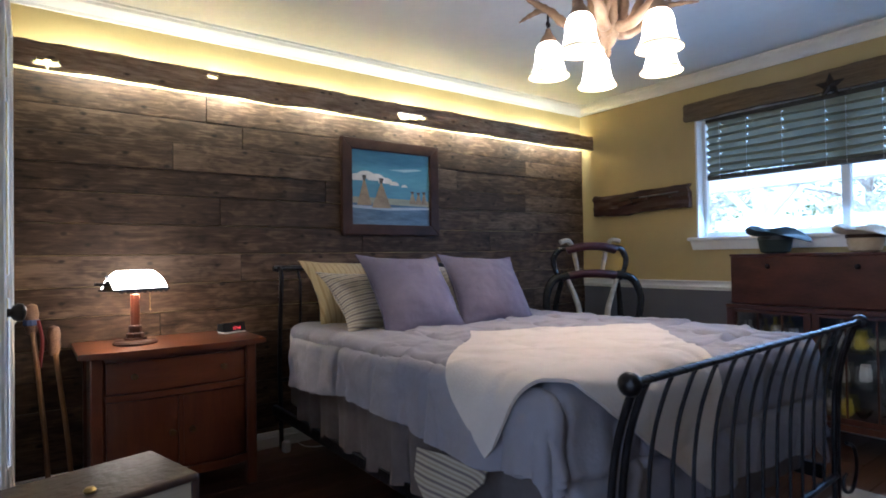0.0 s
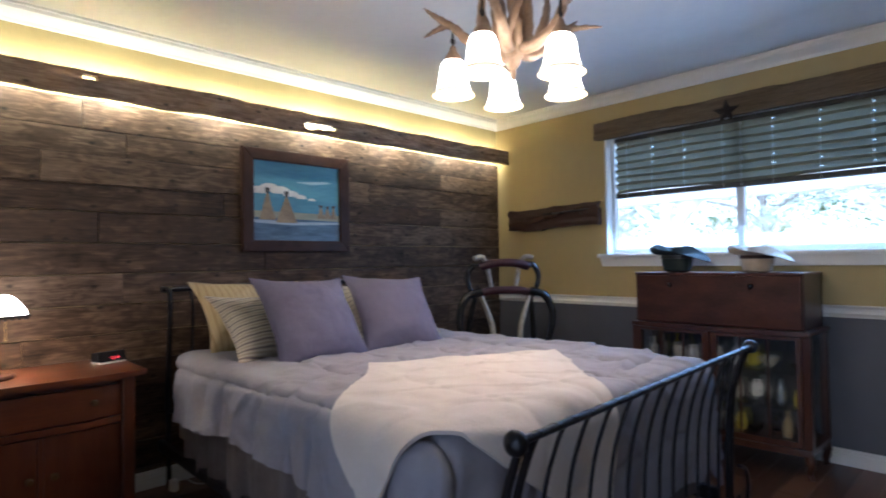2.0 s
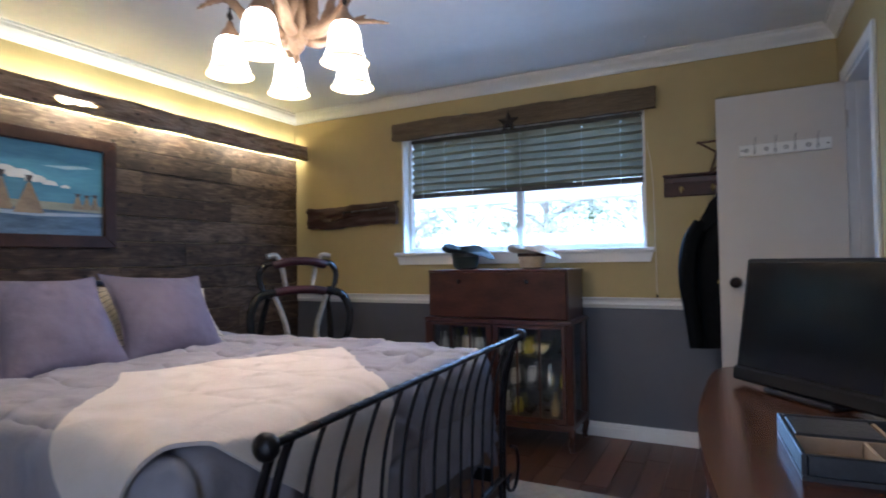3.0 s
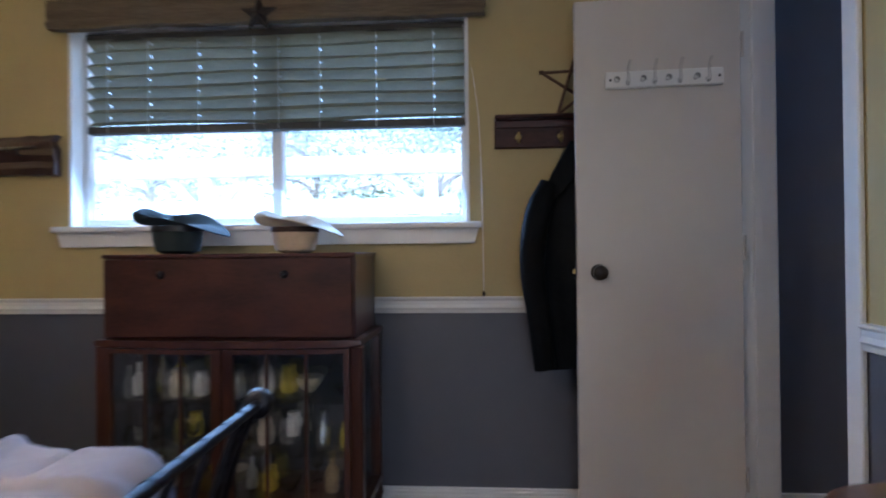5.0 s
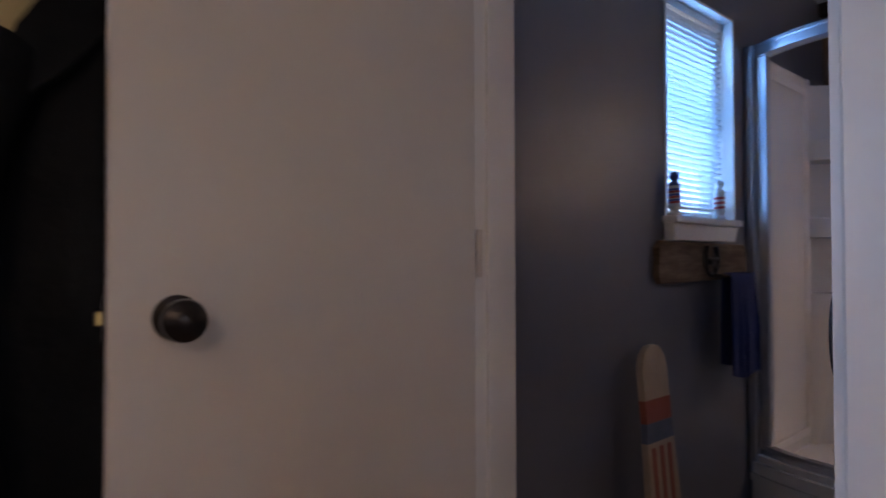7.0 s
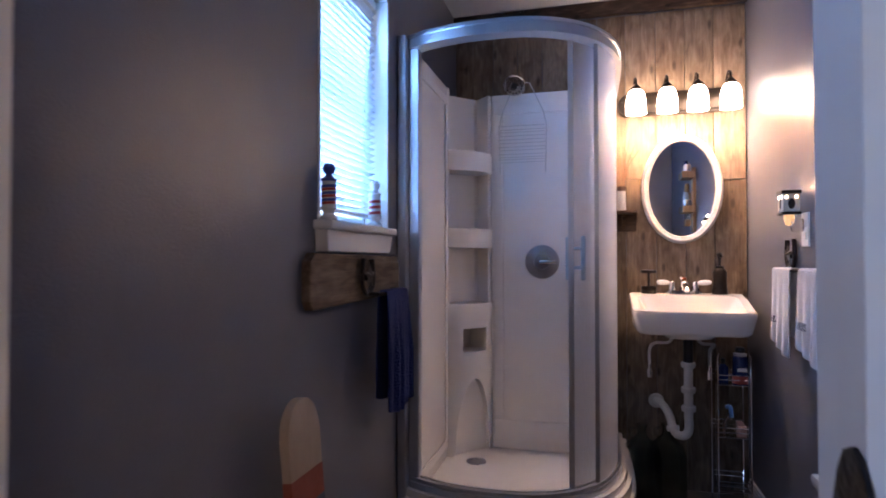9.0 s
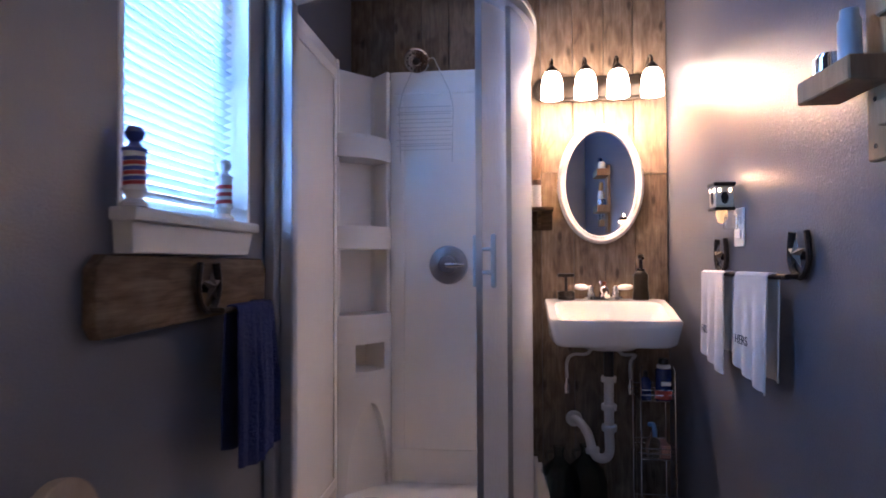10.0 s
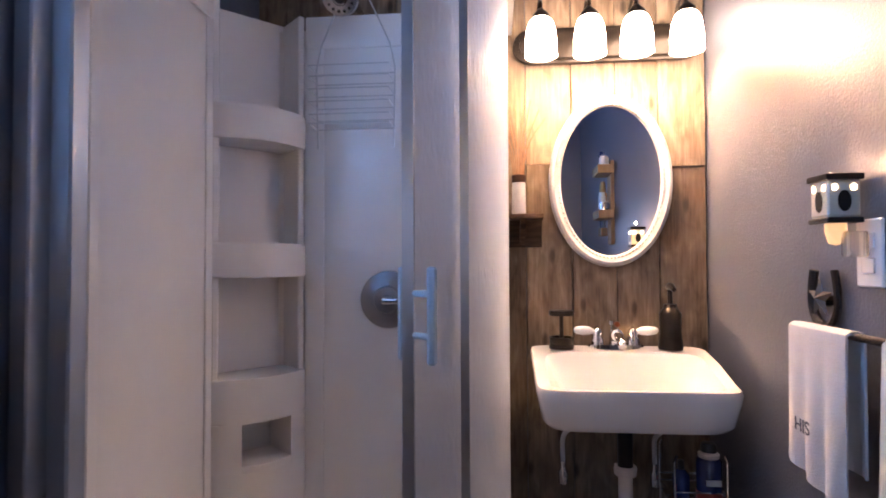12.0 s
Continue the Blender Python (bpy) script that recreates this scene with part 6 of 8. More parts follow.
part("base", floor_fan(0.075, 0.0, 0.16), ACRYL, shower, smooth=True)
part("base_step", floor_fan(0.085, 0.16, 0.19), ACRYL, shower, smooth=True)
part("floor_pan", floor_fan(-0.02, 0.19, 0.20), ACRYL, shower, smooth=True)
curb = part("curb", ring(-0.035, 0.07, 0.19, 0.235), ACRYL, shower, smooth=True)
part("curb_lip", ring(-0.03, 0.05, 0.235, 0.262), ACRYL, curb, smooth=True)
track = part("lower_track", ring(-0.025, 0.03, 0.262, 0.285), ALU, shower, "brushed aluminium track", smooth=True)
part("track_lip", ring(0.004, 0.022, 0.285, 0.298), ALU, track, smooth=True)
part("track_lip", ring(-0.02, -0.008, 0.285, 0.296), ALU, track, smooth=True)
top_rim = part("upper_track", ring(-0.025, 0.03, 1.945, 1.998), ALU, shower, "brushed aluminium curved header", smooth=True)
part("rim_bead", ring(0.03, 0.036, 1.985, 1.998), ALU, top_rim, smooth=True)
part("rim_bead", ring(0.03, 0.036, 1.945, 1.955), ALU, top_rim, smooth=True)
part("wall_post", boxm(3.925, 3.965, -2.485, -2.44, 0.20, 1.99, bev=0.004), ALU, shower)
part("wall_channel", boxm(3.965, 3.998, -2.475, -2.40, 0.19, 1.99, bev=0.003), ALU, shower)
part("wall_post", boxm(3.172, 3.21, -3.345, -3.31, 0.235, 1.99, bev=0.004), ALU, shower)
part("fixed_panel", ribbon(run[33:], sgn * 0.008, sgn * 0.014, 0.296, 1.945), FROST, shower, "obscure glass panel", smooth=True).visible_shadow = False
sdoor = part("sliding_door", ribbon(run[28:53], -sgn * 0.016, -sgn * 0.010, 0.298, 1.94), FROST, shower, "obscure glass sliding door, slid open", smooth=True)
sdoor.visible_shadow = False
for i, w in ((28, 0.014), (53, 0.012)):
    p = offset(run, -sgn * 0.013)[i]
    part("door_stile", tube(bmesh.new(), [(p.x, p.y, 0.298), (p.x, p.y, 1.94)], w, 4), ALU, sdoor)
p = offset(run, sgn * 0.011)[33]
part("panel_stile", tube(bmesh.new(), [(p.x, p.y, 0.296), (p.x, p.y, 1.945)], 0.011, 4), ALU, shower)
HANDLE = mk("pale_blue_handle", (0.50, 0.62, 0.68), (0.58, 0.70, 0.76), rough=0.25, scale=10)
hi, ho = Vector((3.368, -2.513, 0)), Vector((3.312, -2.466, 0))
for q in (hi, ho):
    part("handle_bar", boxm(q.x - 0.008, q.x + 0.008, q.y - 0.008, q.y + 0.008, 1.055, 1.215, bev=0.004), HANDLE, sdoor)
for z in (1.10, 1.17):
    part("handle_pin", tube(bmesh.new(), [(hi.x, hi.y, z), (ho.x, ho.y, z)], 0.006, 8), HANDLE, sdoor)

# moulded walls
wl = part("side_wall", boxm(3.945, 3.995, -2.96, -2.486, 0.2, 1.95, bev=0.006, seg=2), ACRYL, shower, smooth=True)
for b in ((3.938, 3.945, -2.945, -2.50, 0.25, 0.29), (3.938, 3.945, -2.945, -2.50, 1.86, 1.90), (3.938, 3.945, -2.53, -2.50, 0.29, 1.86), (3.938, 3.945, -2.945, -2.915, 0.29, 1.86)):
    part("raised_border", boxm(*b, bev=0.003), ACRYL, wl)
wb = part("back_wall", boxm(3.20, 3.765, -3.20, -3.15, 0.2, 1.95, bev=0.006, seg=2), ACRYL, shower, smooth=True)
for b in ((3.215, 3.75, -3.15, -3.143, 0.2, 0.34), (3.215, 3.75, -3.15, -3.143, 1.85, 1.90), (3.705, 3.75, -3.15, -3.143, 0.34, 1.85)):
    part("raised_border", boxm(*b, bev=0.004, seg=2), ACRYL, wb, smooth=True)
part("wall_return", boxm(3.20, 3.985, -3.343, -3.201, 0.2, 1.93), ACRYL, shower)
A, B = Vector((3.945, -2.955, 0)), Vector((3.762, -3.148, 0))
ux = (B - A).normalized()
col = part("shelf_column", boxm(-0.14, 0.14, 0.11, 0.125, 0.2, 1.95), ACRYL, shower, m=Matrix.Translation((A + B) / 2) @ Matrix(((ux.x, -ux.y * -1 * -1, 0, 0), (ux.y, ux.x, 0, 0), (0, 0, 1, 0), (0, 0, 0, 1))))
HW = (B - A).length / 2


def ledge(z0, z1, bulge=0.045, w=None):
    w = w or HW
    o = [(-w + 2 * w * i / 14, -bulge * math.sin(math.pi * i / 14) ** 0.8) for i in range(15)]
    return prism(bmesh.new(), o + [(w, 0.108), (-w, 0.108)], z0, z1, "z", bev=0.006)


for z0, z1 in ((1.555, 1.65), (1.185, 1.278), (0.80, 0.918)):
    part("shelf", ledge(z0, z1), ACRYL, col, smooth=True)
for x in (-HW, HW - 0.02):
    part("cheek", boxm(x, x + 0.02, 0.004, 0.11, 0.2, 1.95, bev=0.004), ACRYL, col, smooth=True)
def bow(x):
    return -0.045 * max(0.0, math.sin(math.pi * (x + HW) / (2 * HW))) ** 0.8


for b in ((-HW, -0.065, 0.685, 0.80), (0.075, HW, 0.685, 0.80)):
    fr = [(b[0] + (b[1] - b[0]) * i / 6, bow(b[0] + (b[1] - b[0]) * i / 6)) for i in range(7)]
    part("dish_surround", prism(bmesh.new(), fr + [(b[1], 0.108), (b[0], 0.108)], 0.668, 0.801, "z"), ACRYL, col, smooth=True)
part("soap_dish", prism(bmesh.new(), [(-0.065 + 0.14 * i / 10, -0.03 - 0.02 * math.sin(math.pi * i / 10)) for i in range(11)] + [(0.075, 0.1), (-0.065, 0.1)], 0.67, 0.69, "z", bev=0.004), ACRYL, col)
bm = bmesh.new()
cols = []
for i in range(41):
    x = -HW + 2 * HW * i / 40
    za = 0.2 + (0.36 * math.sqrt(1 - (x / 0.1) ** 2) if abs(x) < 0.1 else 0.0)
    cols.append([bm.verts.new((x, bow(x), 0.672)), bm.verts.new((x, bow(x), za)), bm.verts.new((x, 0.006, za))])
for p, q in zip(cols, cols[1:]):
    bm.faces.new((p[0], q[0], q[1], p[1]))
    bm.faces.new((p[1], q[1], q[2], p[2]))
part("arched_front", bm, ACRYL, col, smooth=False)
part("arch_back", boxm(-HW, HW, 0.002, 0.01, 0.2, 0.67), ACRYL, col)
part("drain", spin_profile(bmesh.new(), [(0, 0.002), (0.028, 0.002), (0.03, 0.004), (0.045, 0.004), (0.047, 0.0)], 24, (3.80, -2.93, 0.2005)), CHROME, shower, smooth=True)
# fittings
valve = part("valve_plate", spin_profile(bmesh.new(), [(0, 0), (0.082, 0), (0.08, 0.006), (0.065, 0.013), (0.04, 0.016), (0.036, 0.03), (0, 0.032)], 32), mk("satin_nickel", (0.26, 0.26, 0.28), (0.34, 0.34, 0.36), rough=0.32, metal=0.9, scale=12), shower, "round brushed metal valve plate", smooth=True, m=pose(3.515, -3.143, 1.118, -90))
part("valve_lever", tube(bmesh.new(), [(0, 0, 0.03), (0, 0, 0.05), (-0.035, 0, 0.058), (-0.07, 0, 0.06)], [0.016, 0.014, 0.01, 0.008], 10), CHROME, valve, smooth=True)
head = part("shower_head", spin_profile(bmesh.new(), [(0, 0.0), (0.02, 0.002), (0.022, 0.0), (0.05, 0.0), (0.054, 0.008), (0.05, 0.02), (0.02, 0.045), (0.013, 0.06), (0, 0.06)], 28), CHROME, shower, "chrome shower head with nozzles", smooth=True, m=pose(3.64, -3.075, 1.965, 48, 0, 0))
for k in range(14):
    a = 2 * math.pi * k / 14
    part("nozzle", spin_profile(bmesh.new(), [(0.005, 0.0), (0.004, -0.003), (0, -0.003)], 6, (0.037 * math.cos(a), 0.037 * math.sin(a), 0)), BLACKPL, head)
part("nozzle_plate", spin_profile(bmesh.new(), [(0.017, 0.0), (0.015, -0.004), (0, -0.004)], 16), BLACKPL, head)
part("shower_arm", tube(bmesh.new(), curve([(3.64, -3.345, 2.03), (3.64, -3.25, 2.03), (3.64, -3.16, 2.0), (3.64, -3.12, 1.985)]), 0.009, 10), CHROME, shower, smooth=True)
caddy = thing("shower_caddy", pose(3.605, -3.10, 0), "rusty white wire caddy hanging in the shower", "caddy")
WIRE = mk("white_coated_wire", (0.50, 0.48, 0.44), (0.62, 0.6, 0.56), rough=0.5, scale=60)
part("hanger", tube(bmesh.new(), [(-0.11, -0.02, 1.55), (-0.115, -0.02, 1.78), (-0.10, -0.02, 1.85), (-0.035, -0.01, 1.99), (0.035, -0.01, 1.99), (0.10, -0.02, 1.85), (0.115, -0.02, 1.78), (0.11, -0.02, 1.55)], 0.0025, 6), WIRE, caddy)
for z in (1.765, 1.735, 1.70, 1.665, 1.63, 1.605):
    part("wire", tube(bmesh.new(), [(-0.112, -0.02, z), (-0.112, 0.06, z), (0.112, 0.06, z), (0.112, -0.02, z)], 0.002, 5, closed=True), WIRE, caddy)

# ---- sink ----
PORC = mk("white_porcelain", (0.76, 0.75, 0.73), (0.82, 0.81, 0.79), rough=0.12, scale=2)
sink = thing("wall_sink", pose(2.855, -3.15, 0), "white porcelain wall-hung sink with chrome faucet", "sink")
SW, SD = 0.253, 0.185


def sup(a, e):
    c, s = math.cos(a), math.sin(a)
    return math.copysign(abs(c) ** (2 / e), c), math.copysign(abs(s) ** (2 / e), s)


def rim_z(y):
    f = min(1, max(0, (y + 0.10) / 0.24))
    return 0.965 - 0.06 * (f * f * (3 - 2 * f))


def ring_pts(kx, ky, oy, zf, e):
    return [(kx * sup(2 * math.pi * i / 72, e)[0], oy + ky * sup(2 * math.pi * i / 72, e)[1], 0) for i in range(72)], zf


bm = bmesh.new()
rings = [ring_pts(0.06, 0.05, -0.02, lambda y: 0.765, 3), ring_pts(0.10, 0.08, -0.02, lambda y: 0.772, 3), ring_pts(0.13, 0.10, -0.02, lambda y: 0.80, 4), ring_pts(SW * 0.88, SD * 0.88, 0, lambda y: 0.80, 7), ring_pts(SW * 0.93, SD * 0.95, 0, lambda y: 0.815, 8), ring_pts(SW * 0.985, SD * 0.99, 0, lambda y: rim_z(y) - 0.03, 9), ring_pts(SW, SD, 0, lambda y: rim_z(y) - 0.010, 9), ring_pts(SW * 0.985, SD * 0.98, 0, lambda y: rim_z(y), 9), ring_pts(SW * 0.86, SD * 0.64, 0.048, lambda y: rim_z(y) - 0.001, 6), ring_pts(SW * 0.83, SD * 0.61, 0.048, lambda y: rim_z(y) - 0.012, 6), ring_pts(SW * 0.66, SD * 0.46, 0.04, lambda y: 0.845, 4), ring_pts(SW * 0.45, SD * 0.32, 0.03, lambda y: 0.822, 3), ring_pts(0.022, 0.022, 0.02, lambda y: 0.815, 2)]
vr = [[bm.verts.new((x, y, f(y))) for x, y, _ in pts] for pts, f in rings]
for a, b in zip(vr, vr[1:]):
    for i in range(72):
        bm.faces.new((a[i], a[(i + 1) % 72], b[(i + 1) % 72], b[i]))
bm.faces.new(vr[0])
bm.faces.new(vr[-1])
part("basin", bm, PORC, sink, "white porcelain basin", smooth=True)
part("sink_drain", spin_profile(bmesh.new(), [(0, 0.003), (0.015, 0.003), (0.021, 0.001)], 16, (0, 0.02, 0.816)), CHROME, sink)
fau = thing("faucet", pose(2.857, -3.275, 0.966), "chrome two-handle faucet with white porcelain levers", "faucet")
part("base_plate", prism(bmesh.new(), [(0.082 * sup(radians(a), 3)[0], 0.026 * sup(radians(a), 3)[1]) for a in range(0, 360, 10)], 0, 0.012, "z", bev=0.003), CHROME, fau, smooth=True)
for s in (-1, 1):
    part("valve_body", spin_profile(bmesh.new(), [(0.02, 0.012), (0.018, 0.03), (0.014, 0.036), (0.015, 0.05), (0.011, 0.056), (0, 0.066)], 16, (s * 0.052, 0, 0)), CHROME, fau, smooth=True)
    part("lever", tube(bmesh.new(), [(s * 0.06, 0.0, 0.05), (s * 0.07, 0.002, 0.051), (s * 0.075, 0.003, 0.052), (s * 0.095, 0.006, 0.053), (s * 0.115, 0.01, 0.054), (s * 0.122, 0.011, 0.054)], [0.006, 0.009, 0.012, 0.014, 0.011, 0.005], 12), PORC, fau, "white porcelain lever", smooth=True)
part("spout", tube(bmesh.new(), curve([(0, 0.0, 0.012), (0, 0.01, 0.035), (0, 0.04, 0.042), (0, 0.085, 0.03), (0, 0.10, 0.018)]), [0.018] * 16 + [0.012] * 17, 12), CHROME, fau, smooth=True)
part("lift_rod", spin_profile(bmesh.new(), [(0.003, 0.03), (0.003, 0.065), (0.008, 0.07), (0.008, 0.08), (0, 0.082)], 10, (0.008, -0.012, 0)), CHROME, fau, smooth=True)
part("badge", spin_profile(bmesh.new(), [(0, 0.006), (0.008, 0.004), (0.009, 0)], 12, m=pose(-0.008, -0.008, 0.07, -90)), mk("copper_knob", (0.3, 0.1, 0.05), rough=0.3, metal=0.8), fau)
soap = thing("soap_dispenser", pose(2.70, -3.265, 0.966), "dark bronze soap pump bottle on the sink", "soap dispenser")
part("bottle", spin_profile(bmesh.new(), [(0, 0), (0.034, 0), (0.035, 0.008), (0.03, 0.05), (0.031, 0.105), (0.022, 0.118), (0.018, 0.122), (0.018, 0.132), (0, 0.133)], 24), BRONZE, soap, smooth=True)
part("pump", tube(bmesh.new(), [(0, 0, 0.13), (0, 0, 0.175)], 0.007, 10), BRONZE, soap, smooth=True)
part("nozzle", tube(bmesh.new(), [(0, -0.01, 0.183), (0, 0.012, 0.184), (0, 0.04, 0.176)], [0.011, 0.011, 0.006], 10), BRONZE, soap, smooth=True)
tb = thing("toothbrush_holder", pose(3.015, -3.265, 0.966), "dark bronze toothbrush holder on the sink", "toothbrush holder")
part("cup_base", spin_profile(bmesh.new(), [(0, 0), (0.036, 0), (0.037, 0.01), (0.034, 0.014), (0.036, 0.018), (0.036, 0.034), (0.031, 0.034), (0.03, 0.012), (0, 0.012)], 24), BRONZE, tb, smooth=True)
part("stem", tube(bmesh.new(), [(0, 0, 0.012), (0, 0, 0.1)], 0.006, 8), BRONZE, tb)
part("ring_plate", spin_profile(bmesh.new(), [(0, 0.098), (0.036, 0.098), (0.038, 0.104), (0.036, 0.112), (0.018, 0.113), (0, 0.11)], 24), BRONZE, tb, smooth=True)

PVC = mk("white_pvc", (0.62, 0.60, 0.57), (0.70, 0.68, 0.65), rough=0.35, scale=9)
pipe = thing("drain_pipe", pose(2.855, -3.17, 0), "white plastic drain pipe and trap under the sink", "pipe")
part("tailpiece", tube(bmesh.new(), [(0, 0, 0.77), (0, 0, 0.635)], 0.021, 14), BLACKPL, pipe, "black tailpiece", smooth=True)
part("upright", tube(bmesh.new(), [(0, 0, 0.65), (0, 0, 0.40)], 0.0195, 14), PVC, pipe, smooth=True)
for z in (0.645, 0.53, 0.445):
    part("nut", spin_profile(bmesh.new(), [(0.022, -0.012), (0.03, -0.012), (0.032, 0.004), (0.03, 0.012), (0.022, 0.012)], 12, (0, 0, z)), PVC, pipe)
part("trap", tube(bmesh.new(), curve([(0, 0, 0.42), (0, 0, 0.345), (0.02, -0.005, 0.318), (0.05, -0.01, 0.322), (0.066, -0.02, 0.35), (0.078, -0.05, 0.40), (0.10, -0.10, 0.43), (0.125, -0.165, 0.435)], 6), 0.019, 14), PVC, pipe, smooth=True)
part("nut", spin_profile(bmesh.new(), [(0.019, -0.012), (0.027, -0.012), (0.029, 0.004), (0.027, 0.012), (0.019, 0.012)], 12, m=pose(0.065, -0.018, 0.345, 16, 8)), PVC, pipe)
part("wall_flange", spin_profile(bmesh.new(), [(0.019, 0), (0.036, 0), (0.032, 0.010), (0.019, 0.012)], 20, m=pose(0.123, -0.163, 0.435, -90)), PVC, pipe)
for s, e in ((1, (0.155, -0.16, 0.60)), (-1, (-0.115, -0.16, 0.62))):
    ln = thing("supply_hose", pose(2.855, -3.17, 0), "thin pale supply hose with shut-off valve", "hose", "hoses under the sink")
    part("hose", tube(bmesh.new(), curve([(s * 0.04, -0.09, 0.79), (s * 0.07, -0.09, 0.735), (s * 0.13, -0.11, 0.725), (e[0], -0.13, 0.69), (e[0], -0.13, 0.61)]), 0.007, 8), PVC, ln, smooth=True)
    part("stop_valve", spin_profile(bmesh.new(), [(0, -0.05), (0.014, -0.045), (0.016, -0.01), (0.009, 0.0), (0.009, 0.02), (0, 0.02)], 12, (e[0], -0.13, 0.60)), CHROME, ln, smooth=True)
    part("valve_stub", tube(bmesh.new(), [(e[0], -0.13, 0.575), (e[0], -0.165, 0.575)], 0.007, 8), CHROME, ln)

rack = thing("wire_caddy", pose(2.68, -3.16, 0), "chrome wire tower shelf under the sink", "shelf")
for x in (-0.066, 0.066):
    for y in (-0.07, 0.07):
        part("upright", tube(bmesh.new(), [(x, y, 0), (x, y, 0.70), (x * 0.9, y, 0.715)], 0.003, 6), CHROME, rack)
for z in (0.11, 0.345, 0.575):
    part("basket_floor", boxm(-0.064, 0.064, -0.068, 0.068, z, z + 0.003), CHROME, rack)
    for dz in (0.025, 0.045):
        part("basket_wire", tube(bmesh.new(), [(-0.066, -0.07, z + dz), (0.066, -0.07, z + dz), (0.066, 0.07, z + dz), (-0.066, 0.07, z + dz)], 0.0022, 5, closed=True), CHROME, rack)
BLUEP = mk("dark_blue_can", (0.012, 0.02, 0.08), (0.02, 0.035, 0.13), rough=0.25, scale=9)
can = thing("shaving_can", pose(2.65, -3.12, 0.5785), "dark blue and red shaving can on the wire shelf", "can")
part("body", spin_profile(bmesh.new(), [(0, 0), (0.031, 0), (0.032, 0.004), (0.032, 0.115), (0.026, 0.125), (0, 0.126)], 24), BLUEP, can, smooth=True)
part("red_band", spin_profile(bmesh.new(), [(0.0323, 0.004), (0.0326, 0.005), (0.0326, 0.038), (0.0323, 0.039)], 24), mk("red_print", (0.4, 0.06, 0.04), rough=0.3, scale=30), can)
part("label_bars", boxm(-0.02, 0.018, 0.0318, 0.0335, 0.06, 0.075), WHITE, can)
part("neck", spin_profile(bmesh.new(), [(0.026, 0.125), (0.027, 0.135), (0.02, 0.14)], 20), WHITE, can)
part("cap", spin_profile(bmesh.new(), [(0, 0.165), (0.016, 0.163), (0.02, 0.155), (0.02, 0.138), (0, 0.138)], 20), BLACKPL, can, smooth=True)
b2 = thing("small_bottle", pose(2.715, -3.14, 0.5785), "small dark blue bottle on the wire shelf", "bottle")
part("body", spin_profile(bmesh.new(), [(0, 0), (0.022, 0), (0.022, 0.07), (0.01, 0.085), (0, 0.085)], 16), BLUEP, b2, smooth=True)
part("cap", spin_profile(bmesh.new(), [(0, 0.11), (0.009, 0.108), (0.009, 0.085), (0, 0.085)], 12), BLACKPL, b2)
spray = thing("spray_bottle", pose(2.69, -3.13, 0.3485), "clear spray bottle with blue trigger", "bottle")
part("body", spin_profile(bmesh.new(), [(0, 0), (0.028, 0), (0.03, 0.01), (0.03, 0.05), (0.012, 0.085), (0.011, 0.1), (0, 0.1)], 18), JAR, spray, smooth=True)
part("trigger", tube(bmesh.new(), curve([(0, 0.03, 0.085), (0, 0.02, 0.11), (0, 0.0, 0.125), (0.01, -0.02, 0.12)]), 0.009, 8), mk("blue_plastic", (0.1, 0.25, 0.5), rough=0.3), spray, smooth=True)
soapbox = single("soap_box", boxm(2.63, 2.668, -3.19, -3.10, 0.3485, 0.40, bev=0.003), mk("pink_card", (0.35, 0.16, 0.13), (0.5, 0.3, 0.25), rough=0.7, scale=20), "small pink cardboard box on the wire shelf", "box")
DEMI = clear("old_bottle_glass", (0.86, 0.90, 0.88), 0.02, 1.4, 0.6)
for x, y in ((3.055, -3.22), (2.94, -3.255)):
    jg = thing("glass_jug", pose(x, y, 0.0), "large old clear glass jug on the floor", "jug", "jugs under the sink")
    part("jug", spin_profile(bmesh.new(), [(0, 0), (0.085, 0), (0.09, 0.012), (0.09, 0.19), (0.075, 0.245), (0.03, 0.285), (0.02, 0.30), (0.02, 0.33), (0.025, 0.335), (0.025, 0.345), (0.017, 0.345), (0.016, 0.30), (0.07, 0.24), (0.085, 0.19), (0.085, 0.015), (0, 0.008)], 24), DEMI, jg, smooth=True)
    part("ear", tube(bmesh.new(), curve([(0.022, 0, 0.325), (0.05, 0, 0.32), (0.05, 0, 0.29), (0.035, 0, 0.28)]), 0.006, 8), DEMI, jg, smooth=True)

# ---- mirror and lights over the sink ----
mir = thing("oval_mirror", pose(2.853, -3.348, 1.475), "oval mirror in a distressed white beaded frame", "mirror")
FRW = mk("distressed_white", (0.34, 0.33, 0.32), (0.68, 0.67, 0.65), rough=0.4, scale=7, stretch=(1, 1, 1), bump=0.2)
mm = bpy.data.materials.new("mirror_silver")
mm.use_nodes = True
mp_ = mm.node_tree.nodes["Principled BSDF"]
mp_.inputs["Base Color"].default_value, mp_.inputs["Metallic"].default_value, mp_.inputs["Roughness"].default_value = (0.92, 0.93, 0.93, 1), 1.0, 0.01
part("glass", prism(bmesh.new(), [(0.155 * math.cos(radians(a)), 0.235 * math.sin(radians(a))) for a in range(0, 360, 5)], 0.004, 0.012, "y"), mm, mir, "clear silvered glass")
bm = bmesh.new()
prf = [(0.0, 0.0), (0.0, 0.012), (0.006, 0.022), (0.014, 0.024), (0.022, 0.03), (0.03, 0.026), (0.036, 0.012), (0.036, 0.0)]
vr = []
for a in range(0, 360, 5):
    c, s = math.cos(radians(a)), math.sin(radians(a))
    vr.append([bm.verts.new(((0.152 + o) * c, h, (0.232 + o) * s)) for o, h in prf])
